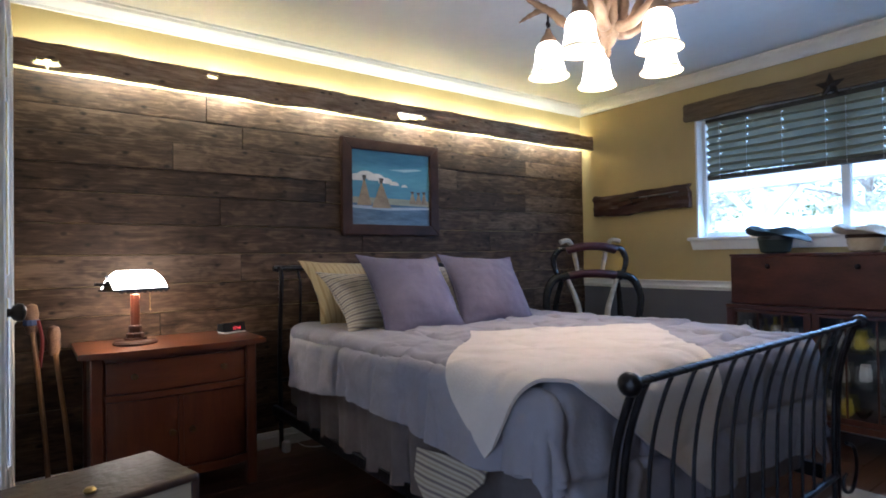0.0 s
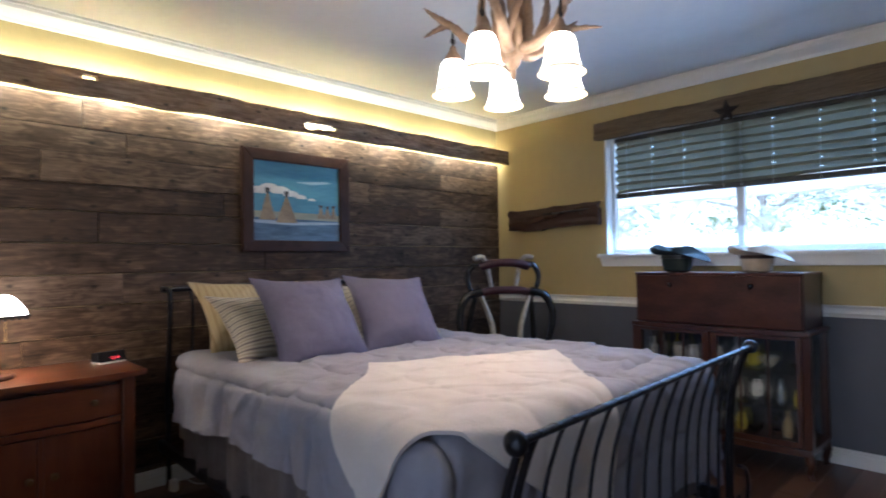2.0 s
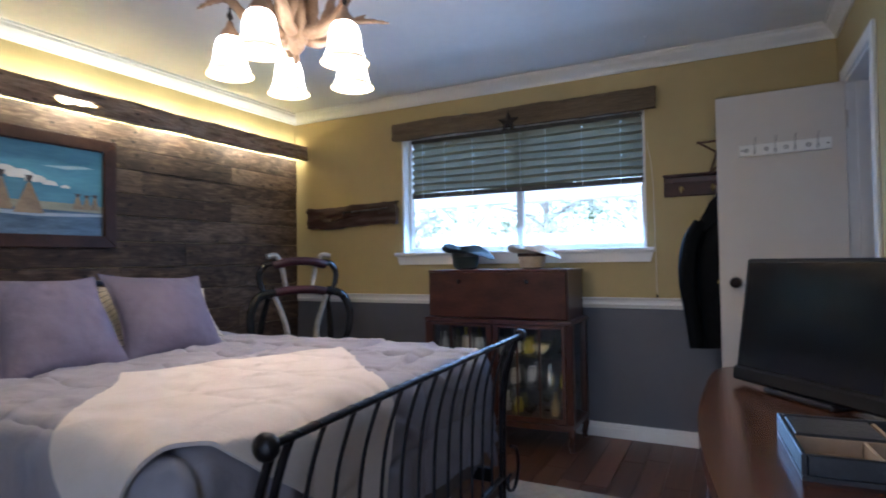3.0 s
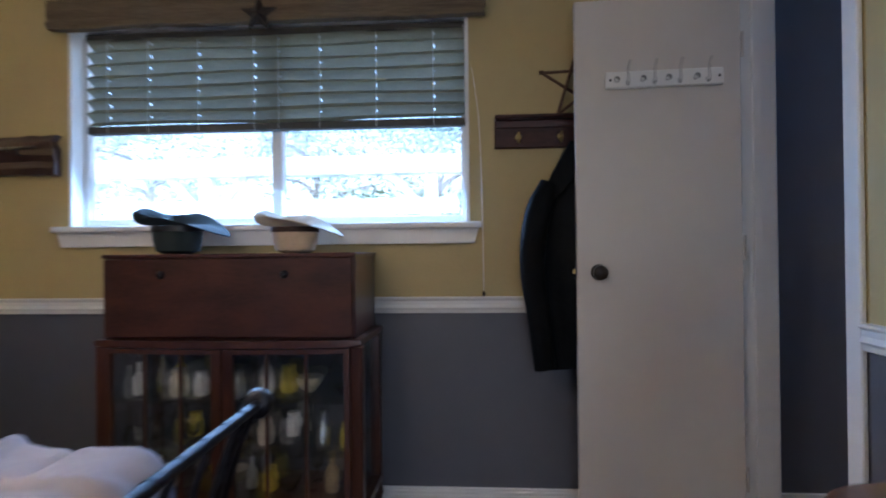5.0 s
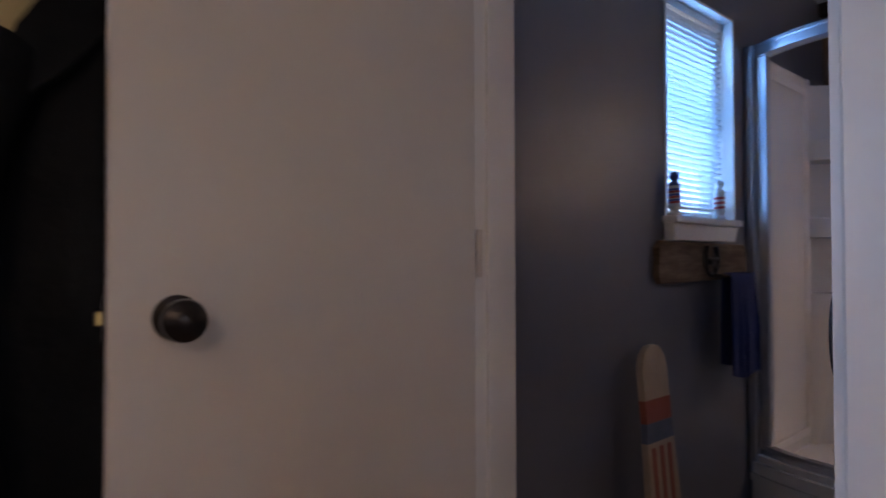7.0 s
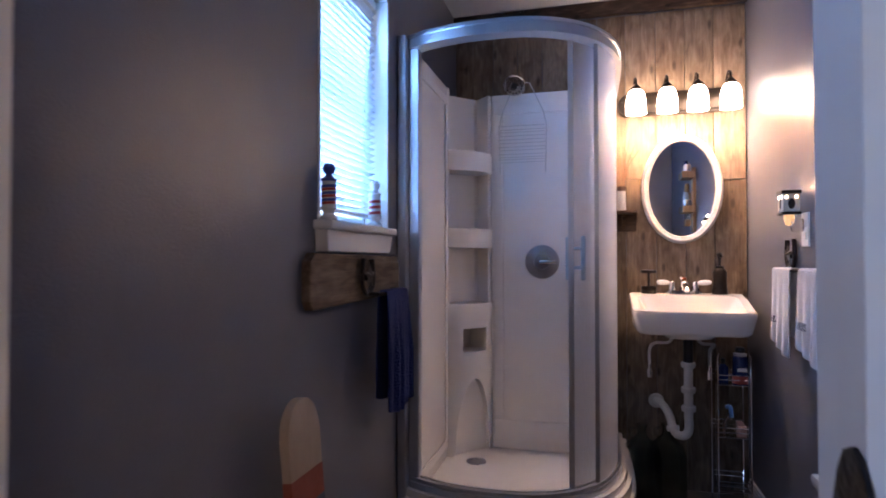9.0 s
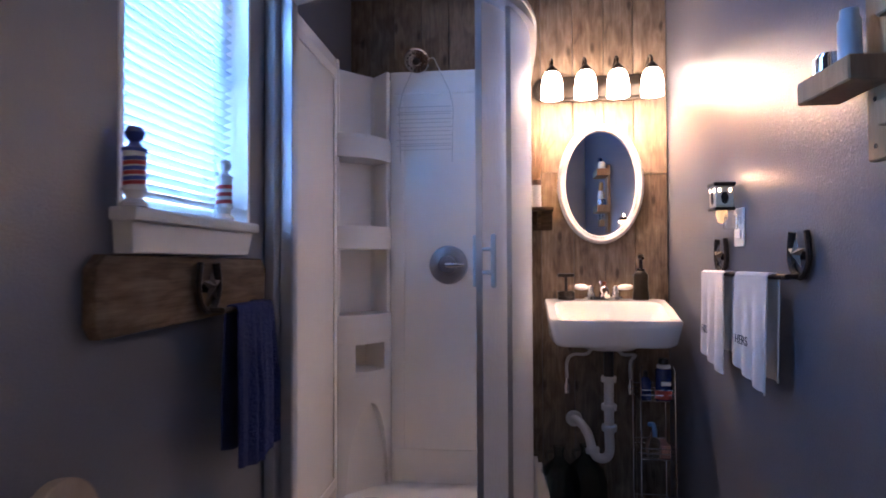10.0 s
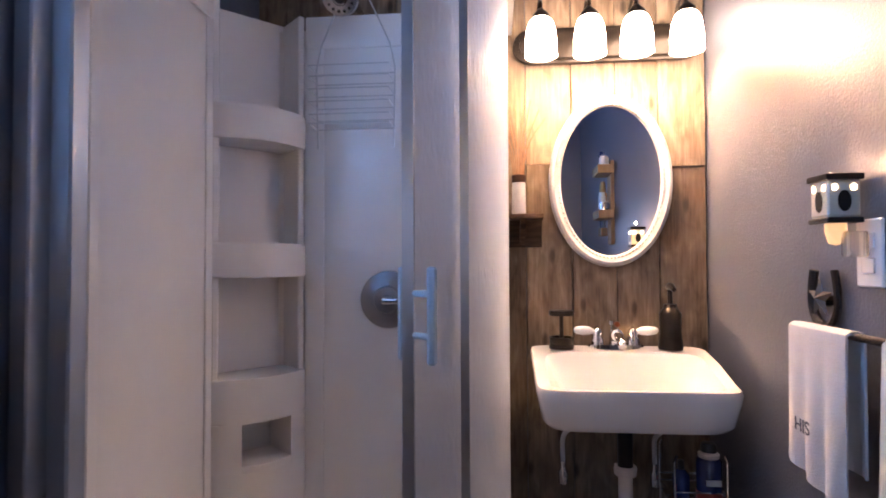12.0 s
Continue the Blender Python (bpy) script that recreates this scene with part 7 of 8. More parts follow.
for i in range(72):
    for j in range(7):
        bm.faces.new((vr[i][j], vr[(i + 1) % 72][j], vr[(i + 1) % 72][j + 1], vr[i][j + 1]))
part("frame", bm, FRW, mir, smooth=True)
bm = bmesh.new()
for k in range(88):
    a = 2 * math.pi * k / 88
    bmesh.ops.create_icosphere(bm, subdivisions=1, radius=0.005, matrix=Matrix.Translation((0.159 * math.cos(a), 0.021, 0.239 * math.sin(a))))
tagged(part("beading", bm, FRW, mir, smooth=True), kind="stuff")

van = thing("vanity_light", pose(2.866, -3.346, 1.905), "bronze bath light bar with four lit glass shades", "wall lamp")
out = [(0.23 + 0.055 * math.cos(radians(a)), 0.055 * math.sin(radians(a))) for a in range(-90, 91, 15)]
out += [(-x, z) for x, z in out[::-1]]
part("back_plate", prism(bmesh.new(), out, 0.0, 0.014, "y", bev=0.004), BRONZE, van, smooth=True)
part("plate_step", prism(bmesh.new(), [(x * 0.93, z * 0.75) for x, z in out], 0.014, 0.022, "y", bev=0.003), BRONZE, van, smooth=True)
for z in (-0.044, -0.03, 0.03, 0.044):
    part("reed", tube(bmesh.new(), [(-0.23, 0.015, z), (0.23, 0.015, z)], 0.004, 6), BRONZE, van, smooth=True)
VGL = glow("lit_marbled_glass", (1.0, 0.80, 0.50), 2.15)
vn = VGL.node_tree
nzv, rpv = vn.nodes.new("ShaderNodeTexNoise"), vn.nodes.new("ShaderNodeValToRGB")
nzv.inputs["Scale"].default_value, nzv.inputs["Detail"].default_value = 22, 3
rpv.color_ramp.elements[0].position, rpv.color_ramp.elements[1].position = 0.36, 0.46
rpv.color_ramp.elements[0].color, rpv.color_ramp.elements[1].color = (0.85, 0.45, 0.08, 1), (1.0, 0.86, 0.62, 1)
vn.links.new(nzv.outputs[0], rpv.inputs[0])
vn.links.new(rpv.outputs[0], vn.nodes["Principled BSDF"].inputs["Emission Color"])
for x in (-0.213, -0.072, 0.063, 0.205):
    part("arm", tube(bmesh.new(), curve([(x, 0.02, 0.03), (x, 0.035, 0.085), (x, 0.078, 0.110), (x, 0.116, 0.09), (x, 0.12, 0.06)]), 0.006, 8), BRONZE, van, smooth=True)
    part("socket", spin_profile(bmesh.new(), [(0, 0.075), (0.008, 0.07), (0.026, 0.05), (0.027, 0.04), (0, 0.04)], 16, (x, 0.12, 0)), BRONZE, van, smooth=True)
    part("glass_shade", spin_profile(bmesh.new(), [(0.024, 0.042), (0.034, 0.032), (0.042, 0.01), (0.047, -0.03), (0.046, -0.062), (0.048, -0.072), (0.045, -0.072), (0.043, -0.06), (0.044, -0.03), (0.039, 0.01), (0.031, 0.03), (0.022, 0.038)], 22, (x, 0.12, 0)), VGL, van, "glowing marbled glass shade", smooth=True)
    bulb("vanity_bulb", (2.866 + x, -3.226, 1.905 - 0.035), 0.40, (1.0, 0.80, 0.58), 0.02)

cs = thing("corner_shelf", pose(3.125, -3.346, 1.355), "small rustic wooden wall shelf", "shelf")
part("board", prism(bmesh.new(), [(-0.065, 0), (0.065, 0), (0.06, 0.085), (0.0, 0.1), (-0.06, 0.085)], 0.0, 0.014, "z", bev=0.002), BARN, cs)
part("back", boxm(-0.06, 0.06, 0.0, 0.01, -0.085, 0.0, bev=0.002), BARN, cs)
part("bracket", prism(bmesh.new(), [(0.01, 0.0), (0.07, 0.0), (0.01, -0.075)], -0.008, 0.008, "x"), BARN, cs)
rd = thing("reed_vase", pose(3.137, -3.295, 1.369), "slim gray vase holding dry reeds", "vase")
part("vase", spin_profile(bmesh.new(), [(0, 0), (0.021, 0), (0.022, 0.005), (0.02, 0.10), (0.021, 0.12), (0.017, 0.12), (0.016, 0.01), (0, 0.01)], 18), mk("gray_stoneware", (0.35, 0.36, 0.38), (0.5, 0.5, 0.52), rough=0.5, scale=20, stretch=(1, 1, 0.4)), rd, smooth=True)
part("brown_rim", spin_profile(bmesh.new(), [(0.0212, 0.098), (0.0218, 0.1), (0.0222, 0.12), (0.0205, 0.1215)], 18), FRAMEW, rd)
for k in range(9):
    a = k * 2.4
    d = 0.05 + 0.015 * (k % 3)
    part("reed", tube(bmesh.new(), curve([(0.005 * math.cos(a), 0.005 * math.sin(a), 0.02), (0.4 * d * math.cos(a), 0.2 * d * math.sin(a), 0.2), (d * math.cos(a) * 1.3, 0.35 * d * math.sin(a), 0.30 + 0.02 * (k % 4))], 4), 0.0021, 5), mk("dry_reed", (0.16, 0.08, 0.035), (0.28, 0.15, 0.075), rough=0.7, scale=30) if k == 0 else bpy.data.materials["dry_reed"], rd)

# ---- bathroom: things on the side walls ----
def lettering(name, body, size, material, parent, m):
    c = bpy.data.curves.new(name, "FONT")
    c.body, c.size, c.extrude, c.align_x = body, size, 0.0006, "CENTER"
    o = bpy.data.objects.new(name + "_curve", c)
    scene.collection.objects.link(o)
    bpy.context.view_layer.update()
    me = bpy.data.meshes.new_from_object(o.evaluated_get(bpy.context.evaluated_depsgraph_get()))
    bpy.data.objects.remove(o)
    me.materials.clear()
    me.materials.append(material)
    ob = new(name, me)
    ob.parent, ob.matrix_basis = parent, m
    return ob


def horseshoe(parent, m):
    """A horseshoe, open end up, with a star inside; built facing -y."""
    ends = [(0.034, -0.012, 0.058), (0.041, -0.012, 0.03), (0.043, -0.012, 0.004)]
    u = ends + [(0.043 * math.cos(radians(a)), -0.012, 0.052 * math.sin(radians(a))) for a in range(-12, -169, -13)] + [(-x, y, z) for x, y, z in ends[::-1]]
    h = part("horseshoe", tube(bmesh.new(), curve(u, 2), 0.0095, 8, flat=0.75), IRONB, parent, "dark iron horseshoe with a star", smooth=True, m=m)
    part("star", star_mesh(0.042, 0.012), bpy.data.materials.get("iron_star_face") or mk("iron_star_face", (0.08, 0.062, 0.048), (0.15, 0.118, 0.092), rough=0.45, metal=0.6, scale=30), h, m=pose(0, -0.02, 0.004))
    part("post", tube(bmesh.new(), [(0, 0, -0.05), (0, -0.05, -0.052)], 0.007, 8), IRONB, h)
    part("pad", tube(bmesh.new(), [(0, 0.0, 0.0), (0, -0.018, 0.0)], 0.012, 8), IRONB, h)


IRONB = mk("brown_cast_iron", (0.02, 0.014, 0.011), (0.05, 0.036, 0.028), rough=0.45, metal=0.6, scale=25, bump=0.3)
TERRY = mk("white_terry", (0.68, 0.66, 0.64), (0.76, 0.74, 0.72), rough=0.95, scale=20, bump=0.25, bump_scale=320)
NAVYT = mk("navy_terry", (0.012, 0.022, 0.10), (0.02, 0.035, 0.15), rough=0.95, scale=14, bump=0.7, bump_scale=120)
INK = mk("gray_embroidery", (0.10, 0.10, 0.12), rough=0.8, scale=40)

# right wall: frame with x along +y world, front towards +x
WR = pose(XB, 0, 0, 0, 0, 90)          # local x runs to +y, local -y faces +x
bar = thing("towel_bar", WR @ pose(-2.475, 0, 1.15), "cast iron towel bar on horseshoe brackets", "towel bar")
for x in (-0.25, 0.245):
    horseshoe(bar, pose(x, 0, -0.005))
part("rod", tube(bmesh.new(), [(-0.27, -0.05, -0.057), (0.265, -0.05, -0.057)], 0.007, 10), IRONB, bar, smooth=True)


def towel(label, x0, x1, material, word, front, back, seed):
    t = thing("hand_towel", WR @ pose((x0 + x1) / 2, -0.05, 1.093), label, "towel", "towels on the bar")
    w = (x1 - x0) / 2

    def at(u, v):
        s = v * (front + back + 0.03)
        x = (u - 0.5) * 2 * w
        if s < front:
            z, y = -front + s, -0.016
        elif s < front + 0.03:
            a = math.pi * (s - front) / 0.03
            z, y = 0.010 * math.sin(a), -0.016 * math.cos(a)
        else:
            z, y = -(s - front - 0.03), 0.016
        hang = min(1, -z / 0.25) if z < 0 else 0
        f = 0.014 * hang * math.sin(u * 9 + seed)
        if y > 0:
            f = min(f, 0.010) * 0.6
        skew = 0.05 * hang * (u - 0.2) if y < 0 else 0
        return (x * (1 - 0.05 * hang), y + (f if y > 0 else -abs(f) - 0.002), z - skew)
    part("cloth", sheet(bmesh.new(), at, 24, 60, 0.004), material, t, smooth=True)
    if word:
        lettering("embroidery", word, 0.036, INK, t, pose(-0.01, -0.0385, -front + 0.075, 90))
    return t


towel("white hand towel with gray lettering on the bar", -2.75, -2.565, TERRY, "HIS", 0.265, 0.24, 0.4)
towel("white hand towel with gray lettering beside the first", -2.475, -2.28, TERRY, "HERS", 0.262, 0.27, 1.1)

plate = thing("wall_outlet", WR @ pose(-2.60, 0, 1.235), "white wall outlet plate", "outlet")
part("cover_plate", boxm(-0.036, 0.036, -0.006, 0, -0.06, 0.06, bev=0.003), WHITE, plate)
for z in (-0.022, 0.022):
    part("socket", boxm(-0.017, 0.017, -0.0085, -0.006, z - 0.014, z + 0.014, bev=0.002), WHITE, plate)
warm = thing("wax_warmer", WR @ pose(-2.62, -0.048, 1.298) @ Matrix.Diagonal((0.56, 0.56, 0.82, 1.0)), "lit plug-in wax warmer with a cream lantern shade", "night light")
part("plug_body", boxm(0.02, 0.06, 0.0, 0.066, -0.085, -0.03, bev=0.006), CLEARPL, warm)
part("lamp_cup", spin_profile(bmesh.new(), [(0, -0.06), (0.02, -0.055), (0.03, -0.03), (0.03, -0.012), (0, -0.012)], 18), glow("warm_plastic_glow", (1.0, 0.6, 0.25), 0.06), warm, smooth=True)
part("lower_rim", boxm(-0.055, 0.055, -0.055, 0.055, -0.012, 0.0, bev=0.003), BRONZE, warm)
CREAM = mk("cream_glazed", (0.62, 0.55, 0.42), (0.7, 0.63, 0.5), rough=0.35, scale=14)
part("lantern", boxm(-0.049, 0.049, -0.049, 0.049, 0.0, 0.08, bev=0.006), CREAM, warm)
part("upper_rim", prism(bmesh.new(), [(-0.056, -0.056), (0.056, -0.056), (0.056, 0.056), (-0.056, 0.056)], 0.08, 0.094, "z", bev=0.004), BRONZE, warm)
for sx, sy, r in ((0, -1, 0), (-1, 0, -90), (1, 0, 90)):
    F = pose(0, 0, 0, 0, 0, r)
    part("badge", prism(bmesh.new(), [(0.02 * math.cos(radians(a)), 0.035 + 0.023 * math.sin(radians(a))) for a in range(0, 360, 20)], -0.0505, -0.0488, "y"), BRONZE, warm, m=F)
    for x in (-0.028, 0.028):
        part("window", prism(bmesh.new(), [(x + 0.008 * math.cos(radians(a)), 0.064 + 0.007 * math.sin(radians(a))) for a in range(0, 360, 30)], -0.0508, -0.0488, "y"), glow("warmer_window", (1.0, 0.75, 0.4), 1.5) if "warmer_window" not in bpy.data.materials else bpy.data.materials["warmer_window"], warm, m=F)
bulb("wax_warmer_bulb", (XB + 0.05, -2.62, 1.392), 0.035, (1.0, 0.62, 0.3), 0.004)

PALLET = mk("raw_pine", (0.26, 0.16, 0.085), (0.42, 0.28, 0.16), rough=0.7, scale=4, stretch=(7, 7, 1), bump=0.15)
tower = thing("wall_shelf", WR @ pose(-1.905, 0, 1.54), "rustic pine wall shelf with staggered ledges", "shelf")
part("upright", boxm(-0.045, 0.045, -0.022, 0, -0.217, 0.25, bev=0.003), PALLET, tower)
for x0, x1, d, z in ((-0.135, 0.045, 0.105, -0.08), (-0.13, 0.045, 0.105, 0.165), (0.045, 0.125, 0.06, 0.03), (0.045, 0.125, 0.06, -0.167)):
    part("ledge", boxm(x0, x1, -d, -0.022, z, z + 0.047, bev=0.003), PALLET, tower)
for x, z in ((0.02, -0.19), (-0.02, -0.19), (0.02, 0.08), (-0.02, -0.10)):
    part("screw", spin_profile(bmesh.new(), [(0, 0.0235), (0.005, 0.023), (0.005, 0.02)], 8, m=pose(x, 0, z, 90)), IRONB, tower)
for x, z, r, h, mt, lab in ((-0.085, -0.033, 0.030, 0.042, CHROME, "round metal tin on the pine shelf"), (-0.02, -0.033, 0.020, 0.105, mk("pale_tube", (0.42, 0.52, 0.6), rough=0.3), "pale blue tube standing on the shelf"), (-0.09, 0.212, 0.026, 0.05, WHITE, "small white jar on the pine shelf"), (-0.03, 0.212, 0.016, 0.085, BLUEP, "small blue bottle on the pine shelf"), (0.09, 0.077, 0.017, 0.07, AMBERC, "small amber bottle on the pine shelf"), (0.09, -0.12, 0.017, 0.06, JAR, "small clear jar on the pine shelf")):
    single("toiletry", spin_profile(bmesh.new(), [(0, 0), (r, 0), (r, h * 0.8), (r * 0.8, h * 0.86), (r * 0.8, h), (0, h)], 18), mt, lab, "toiletry", "things on the wall shelf", smooth=True, m=tower.matrix_world @ pose(x, -0.065 if x < 0.05 else -0.041, z + 0.0005))

toilet = thing("toilet", WR @ pose(-1.78, 0, 0), "white porcelain toilet with a tray on the tank", "toilet")
part("tank", boxm(-0.17, 0.22, -0.20, -0.006, 0.36, 0.575, bev=0.02, seg=3), PORC, toilet, smooth=True)
part("tank_lid", boxm(-0.18, 0.23, -0.21, -0.002, 0.576, 0.605, bev=0.01, seg=2), PORC, toilet, smooth=True)
part("pedestal", tube(bmesh.new(), [(0, -0.30, 0), (0, -0.31, 0.15), (0, -0.33, 0.3)], [0.12, 0.11, 0.16], 20), PORC, toilet, smooth=True)
part("bowl", spin_profile(bmesh.new(), [(0, 0.28), (0.14, 0.28), (0.18, 0.36), (0.185, 0.385), (0, 0.385)], 28, (0, -0.38, 0)), PORC, toilet, smooth=True)
part("seat", spin_profile(bmesh.new(), [(0, 0.386), (0.19, 0.386), (0.19, 0.402), (0.17, 0.41), (0, 0.41)], 28, (0, -0.38, 0)), PORC, toilet, smooth=True)
bask = thing("wooden_tray", WR @ pose(-1.775, -0.105, 0.6055), "small weathered wooden tray holding bottles", "tray")
part("bottom", boxm(-0.16, 0.16, -0.085, 0.085, 0, 0.008), BARN, bask)
for b in ((-0.16, 0.16, -0.085, -0.075), (-0.16, 0.16, 0.075, 0.085), (-0.16, -0.15, -0.075, 0.075), (0.15, 0.16, -0.075, 0.075)):
    part("side", boxm(*b, 0.008, 0.05, bev=0.002), BARN, bask)
for i in range(5):
    single("small_bottle", spin_profile(bmesh.new(), [(0, 0), (0.016, 0), (0.017, 0.03), (0.007, 0.045), (0.007, 0.06), (0, 0.06)], 14), (JAR, CREAMC, JAR, BLACKPL, JAR)[i], "tiny bottle standing in the wooden tray", "bottle", "bottles in the tray", smooth=True, m=bask.matrix_world @ pose(-0.12 + 0.05 * i, 0.02 * (-1) ** i, 0.0085))
dk = thing("dark_bottle", WR @ pose(-1.575, -0.1, 0.6055), "dark brown bottle on the toilet tank", "bottle")
part("body", spin_profile(bmesh.new(), [(0, 0), (0.035, 0), (0.036, 0.09), (0.014, 0.115), (0.013, 0.15), (0, 0.15)], 18), BLACKPL, dk, smooth=True)

# ---- window side ----
window_2 = thing("window_2", None, "white sash window over a deep sill", "window", kind="structure")
window_frame(window_2, W2[0], W2[1], W2[2], W2[3], XW + 0.085, rail_z=1.66)
part("window_sill", boxm(XW - 0.055, XW + 0.085, W2[0] + 0.045, W2[1] + 0.025, W2[2] - 0.024, W2[2] + 0.002, bev=0.008, seg=2), WHITE, window_2)
part("apron", prism(bmesh.new(), [(W2[0] + 0.055, W2[2] - 0.024), (W2[1] + 0.018, W2[2] - 0.024), (W2[1] + 0.012, W2[2] - 0.085), (W2[0] + 0.085, W2[2] - 0.085)], XW - 0.04, XW, "x", bev=0.004), WHITE, window_2)
for b in ((W2[0] - 0.002, W2[0] + 0.01), (W2[1] - 0.01, W2[1] + 0.002)):
    part("reveal", boxm(XW - 0.003, XW + 0.085, b[0], b[1], W2[2], W2[3]), WHITE, window_2)
part("reveal", boxm(XW - 0.003, XW + 0.085, W2[0] + 0.01, W2[1] - 0.01, W2[3] - 0.01, W2[3]), WHITE, window_2)
ven = thing("venetian_blind", None, "white slatted blind lowered over the bathroom window", "blind")
SLAT = cloth("white_slat", (0.70, 0.72, 0.74), (0.78, 0.80, 0.82), 0.42, rough=0.4, scale=4)
part("headrail", boxm(XW + 0.04, XW + 0.075, W2[0] + 0.014, W2[1] - 0.014, W2[3] - 0.04, W2[3] - 0.012), WHITE, ven)
slat = boxm(-0.0125, 0.0125, W2[0] + 0.016, W2[1] - 0.016, -0.0007, 0.0007)
first = part("slat", slat, SLAT, ven, m=pose(XW + 0.055, 0, 1.30, 0, 24))
for i in range(1, 33):
    o = first.copy()
    o.matrix_basis = pose(XW + 0.055, 0, 1.30 + 0.0225 * i, 0, 24)
    scene.collection.objects.link(o)
part("bottom_bar", boxm(XW + 0.043, XW + 0.067, W2[0] + 0.016, W2[1] - 0.016, 1.277, 1.289, bev=0.003), WHITE, ven)
for y in (W2[0] + 0.09, W2[1] - 0.09):
    part("ladder_cord", tube(bmesh.new(), [(XW + 0.055, y, 1.283), (XW + 0.055, y, W2[3] - 0.04)], 0.0015, 5), WHITE, ven)

RED = mk("red_enamel", (0.45, 0.03, 0.03), (0.55, 0.05, 0.04), rough=0.3, scale=10)
BLUE = mk("blue_enamel", (0.03, 0.06, 0.30), (0.05, 0.09, 0.38), rough=0.3, scale=10)


def barber(x, y, h, blue, ball, lab):
    b = thing("barber_pole", pose(x, y, W2[2] + 0.0025) @ Matrix.Diagonal((0.74, 0.74, 0.76, 1.0)), lab, "figurine", "barber poles on the sill")
    part("foot", spin_profile(bmesh.new(), [(0, 0), (0.032, 0), (0.033, 0.008), (0.02, 0.02), (0.024, 0.035), (0.03, 0.04), (0.03, 0.046), (0, 0.046)], 22), PORC, b, smooth=True)
    part("column", spin_profile(bmesh.new(), [(0.0, 0.046), (0.0265, 0.046), (0.0265, h - 0.06), (0, h - 0.06)], 22), PORC, b, smooth=True)
    bm_r, bm_b = bmesh.new(), bmesh.new()
    for s in range(3):
        for bmx, ph in ((bm_r, 0.0), (bm_b, 0.5)):
            if bmx is bm_b and not blue:
                continue
            ring_a, n2 = [], 24
            z0 = 0.055 + (h - 0.122) * (s + ph * 0.9) / 3
            for i in range(n2 + 1):
                a = 2 * math.pi * i / n2
                z = z0 + 0.012 * (i / n2) - 0.006
                ring_a.append([bmx.verts.new((0.0272 * math.cos(a), 0.0272 * math.sin(a), z + d)) for d in (0, 0.013 if not blue else 0.010)])
            for p, q in zip(ring_a, ring_a[1:]):
                bmx.faces.new((p[0], q[0], q[1], p[1]))
    part("red_stripe", bm_r, RED, b, smooth=True)
    if blue:
        part("blue_stripe", bm_b, BLUE, b, smooth=True)
    else:
        bm_b.free()
    part("cap", spin_profile(bmesh.new(), [(0.03, h - 0.06), (0.03, h - 0.052), (0.018, h - 0.045), (0.012, h - 0.035), (0.02, h - 0.026), (0.024, h - 0.012), (0.017, h + 0.002), (0, h + 0.006)], 22), ball, b, smooth=True)


barber(3.968, -1.762, 0.195, True, BLUE, "barber pole figurine with blue ball top on the sill")
barber(3.978, -2.118, 0.195, False, PORC, "red and white striped barber pole figurine")

WL = pose(XW, 0, 0, 0, 0, -90)         # local x runs to -y, local -y faces -x
OAK = barn("worn_oak_board", (0.045, 0.027, 0.015), (0.13, 0.085, 0.05), (0.24, 0.17, 0.11), (0.9, 0.9, 0.9))
board_knots(OAK, (3.0, 6.0, 6.0), 0.6)
brd = thing("towel_board", WL @ pose(2.015, 0, 1.075), "worn wooden board with a horseshoe towel holder", "towel holder")
o = [(-0.345, -0.05), (-0.33, -0.075), (0.30, -0.068), (0.335, -0.045), (0.34, 0.04), (0.31, 0.068), (-0.32, 0.075), (-0.345, 0.05)]
part("board", prism(bmesh.new(), o, -0.028, 0.0, "y", bev=0.005), OAK, brd)
horseshoe(brd, pose(0.0, -0.028, 0.0))
part("rod", tube(bmesh.new(), [(-0.01, -0.078, -0.052), (0.25, -0.078, -0.052)], 0.007, 8), IRONB, brd, smooth=True)
part("rod_end", tube(bmesh.new(), [(0.245, -0.028, -0.052), (0.245, -0.085, -0.052)], 0.009, 8), IRONB, brd)
tw2 = thing("bath_towel", WL @ pose(2.15, -0.078, 1.023), "navy blue towel hanging from the board", "towel")


def blue_at(u, v):
    fr, bk = 0.37, 0.33
    s = v * (fr + bk + 0.03)
    x = (u - 0.5) * 0.2
    if s < fr:
        z, y = -fr + s, -0.018
    elif s < fr + 0.03:
        a = math.pi * (s - fr) / 0.03
        z, y = 0.012 * math.sin(a), -0.018 * math.cos(a)
    else:
        z, y = -(s - fr - 0.03), 0.018
    hg = min(1, -z / 0.2) if z < 0 else 0
    f = 0.012 * hg * (math.sin(u * 14) + 0.6 * math.sin(u * 25 + 1))
    return (x * (1 + 0.1 * hg), y - (abs(f) if y < 0 else -abs(f) * 0.4), z - 0.02 * hg * math.sin(3 * u))


part("cloth", sheet(bmesh.new(), blue_at, 30, 60, 0.004), NAVYT, tw2, smooth=True)

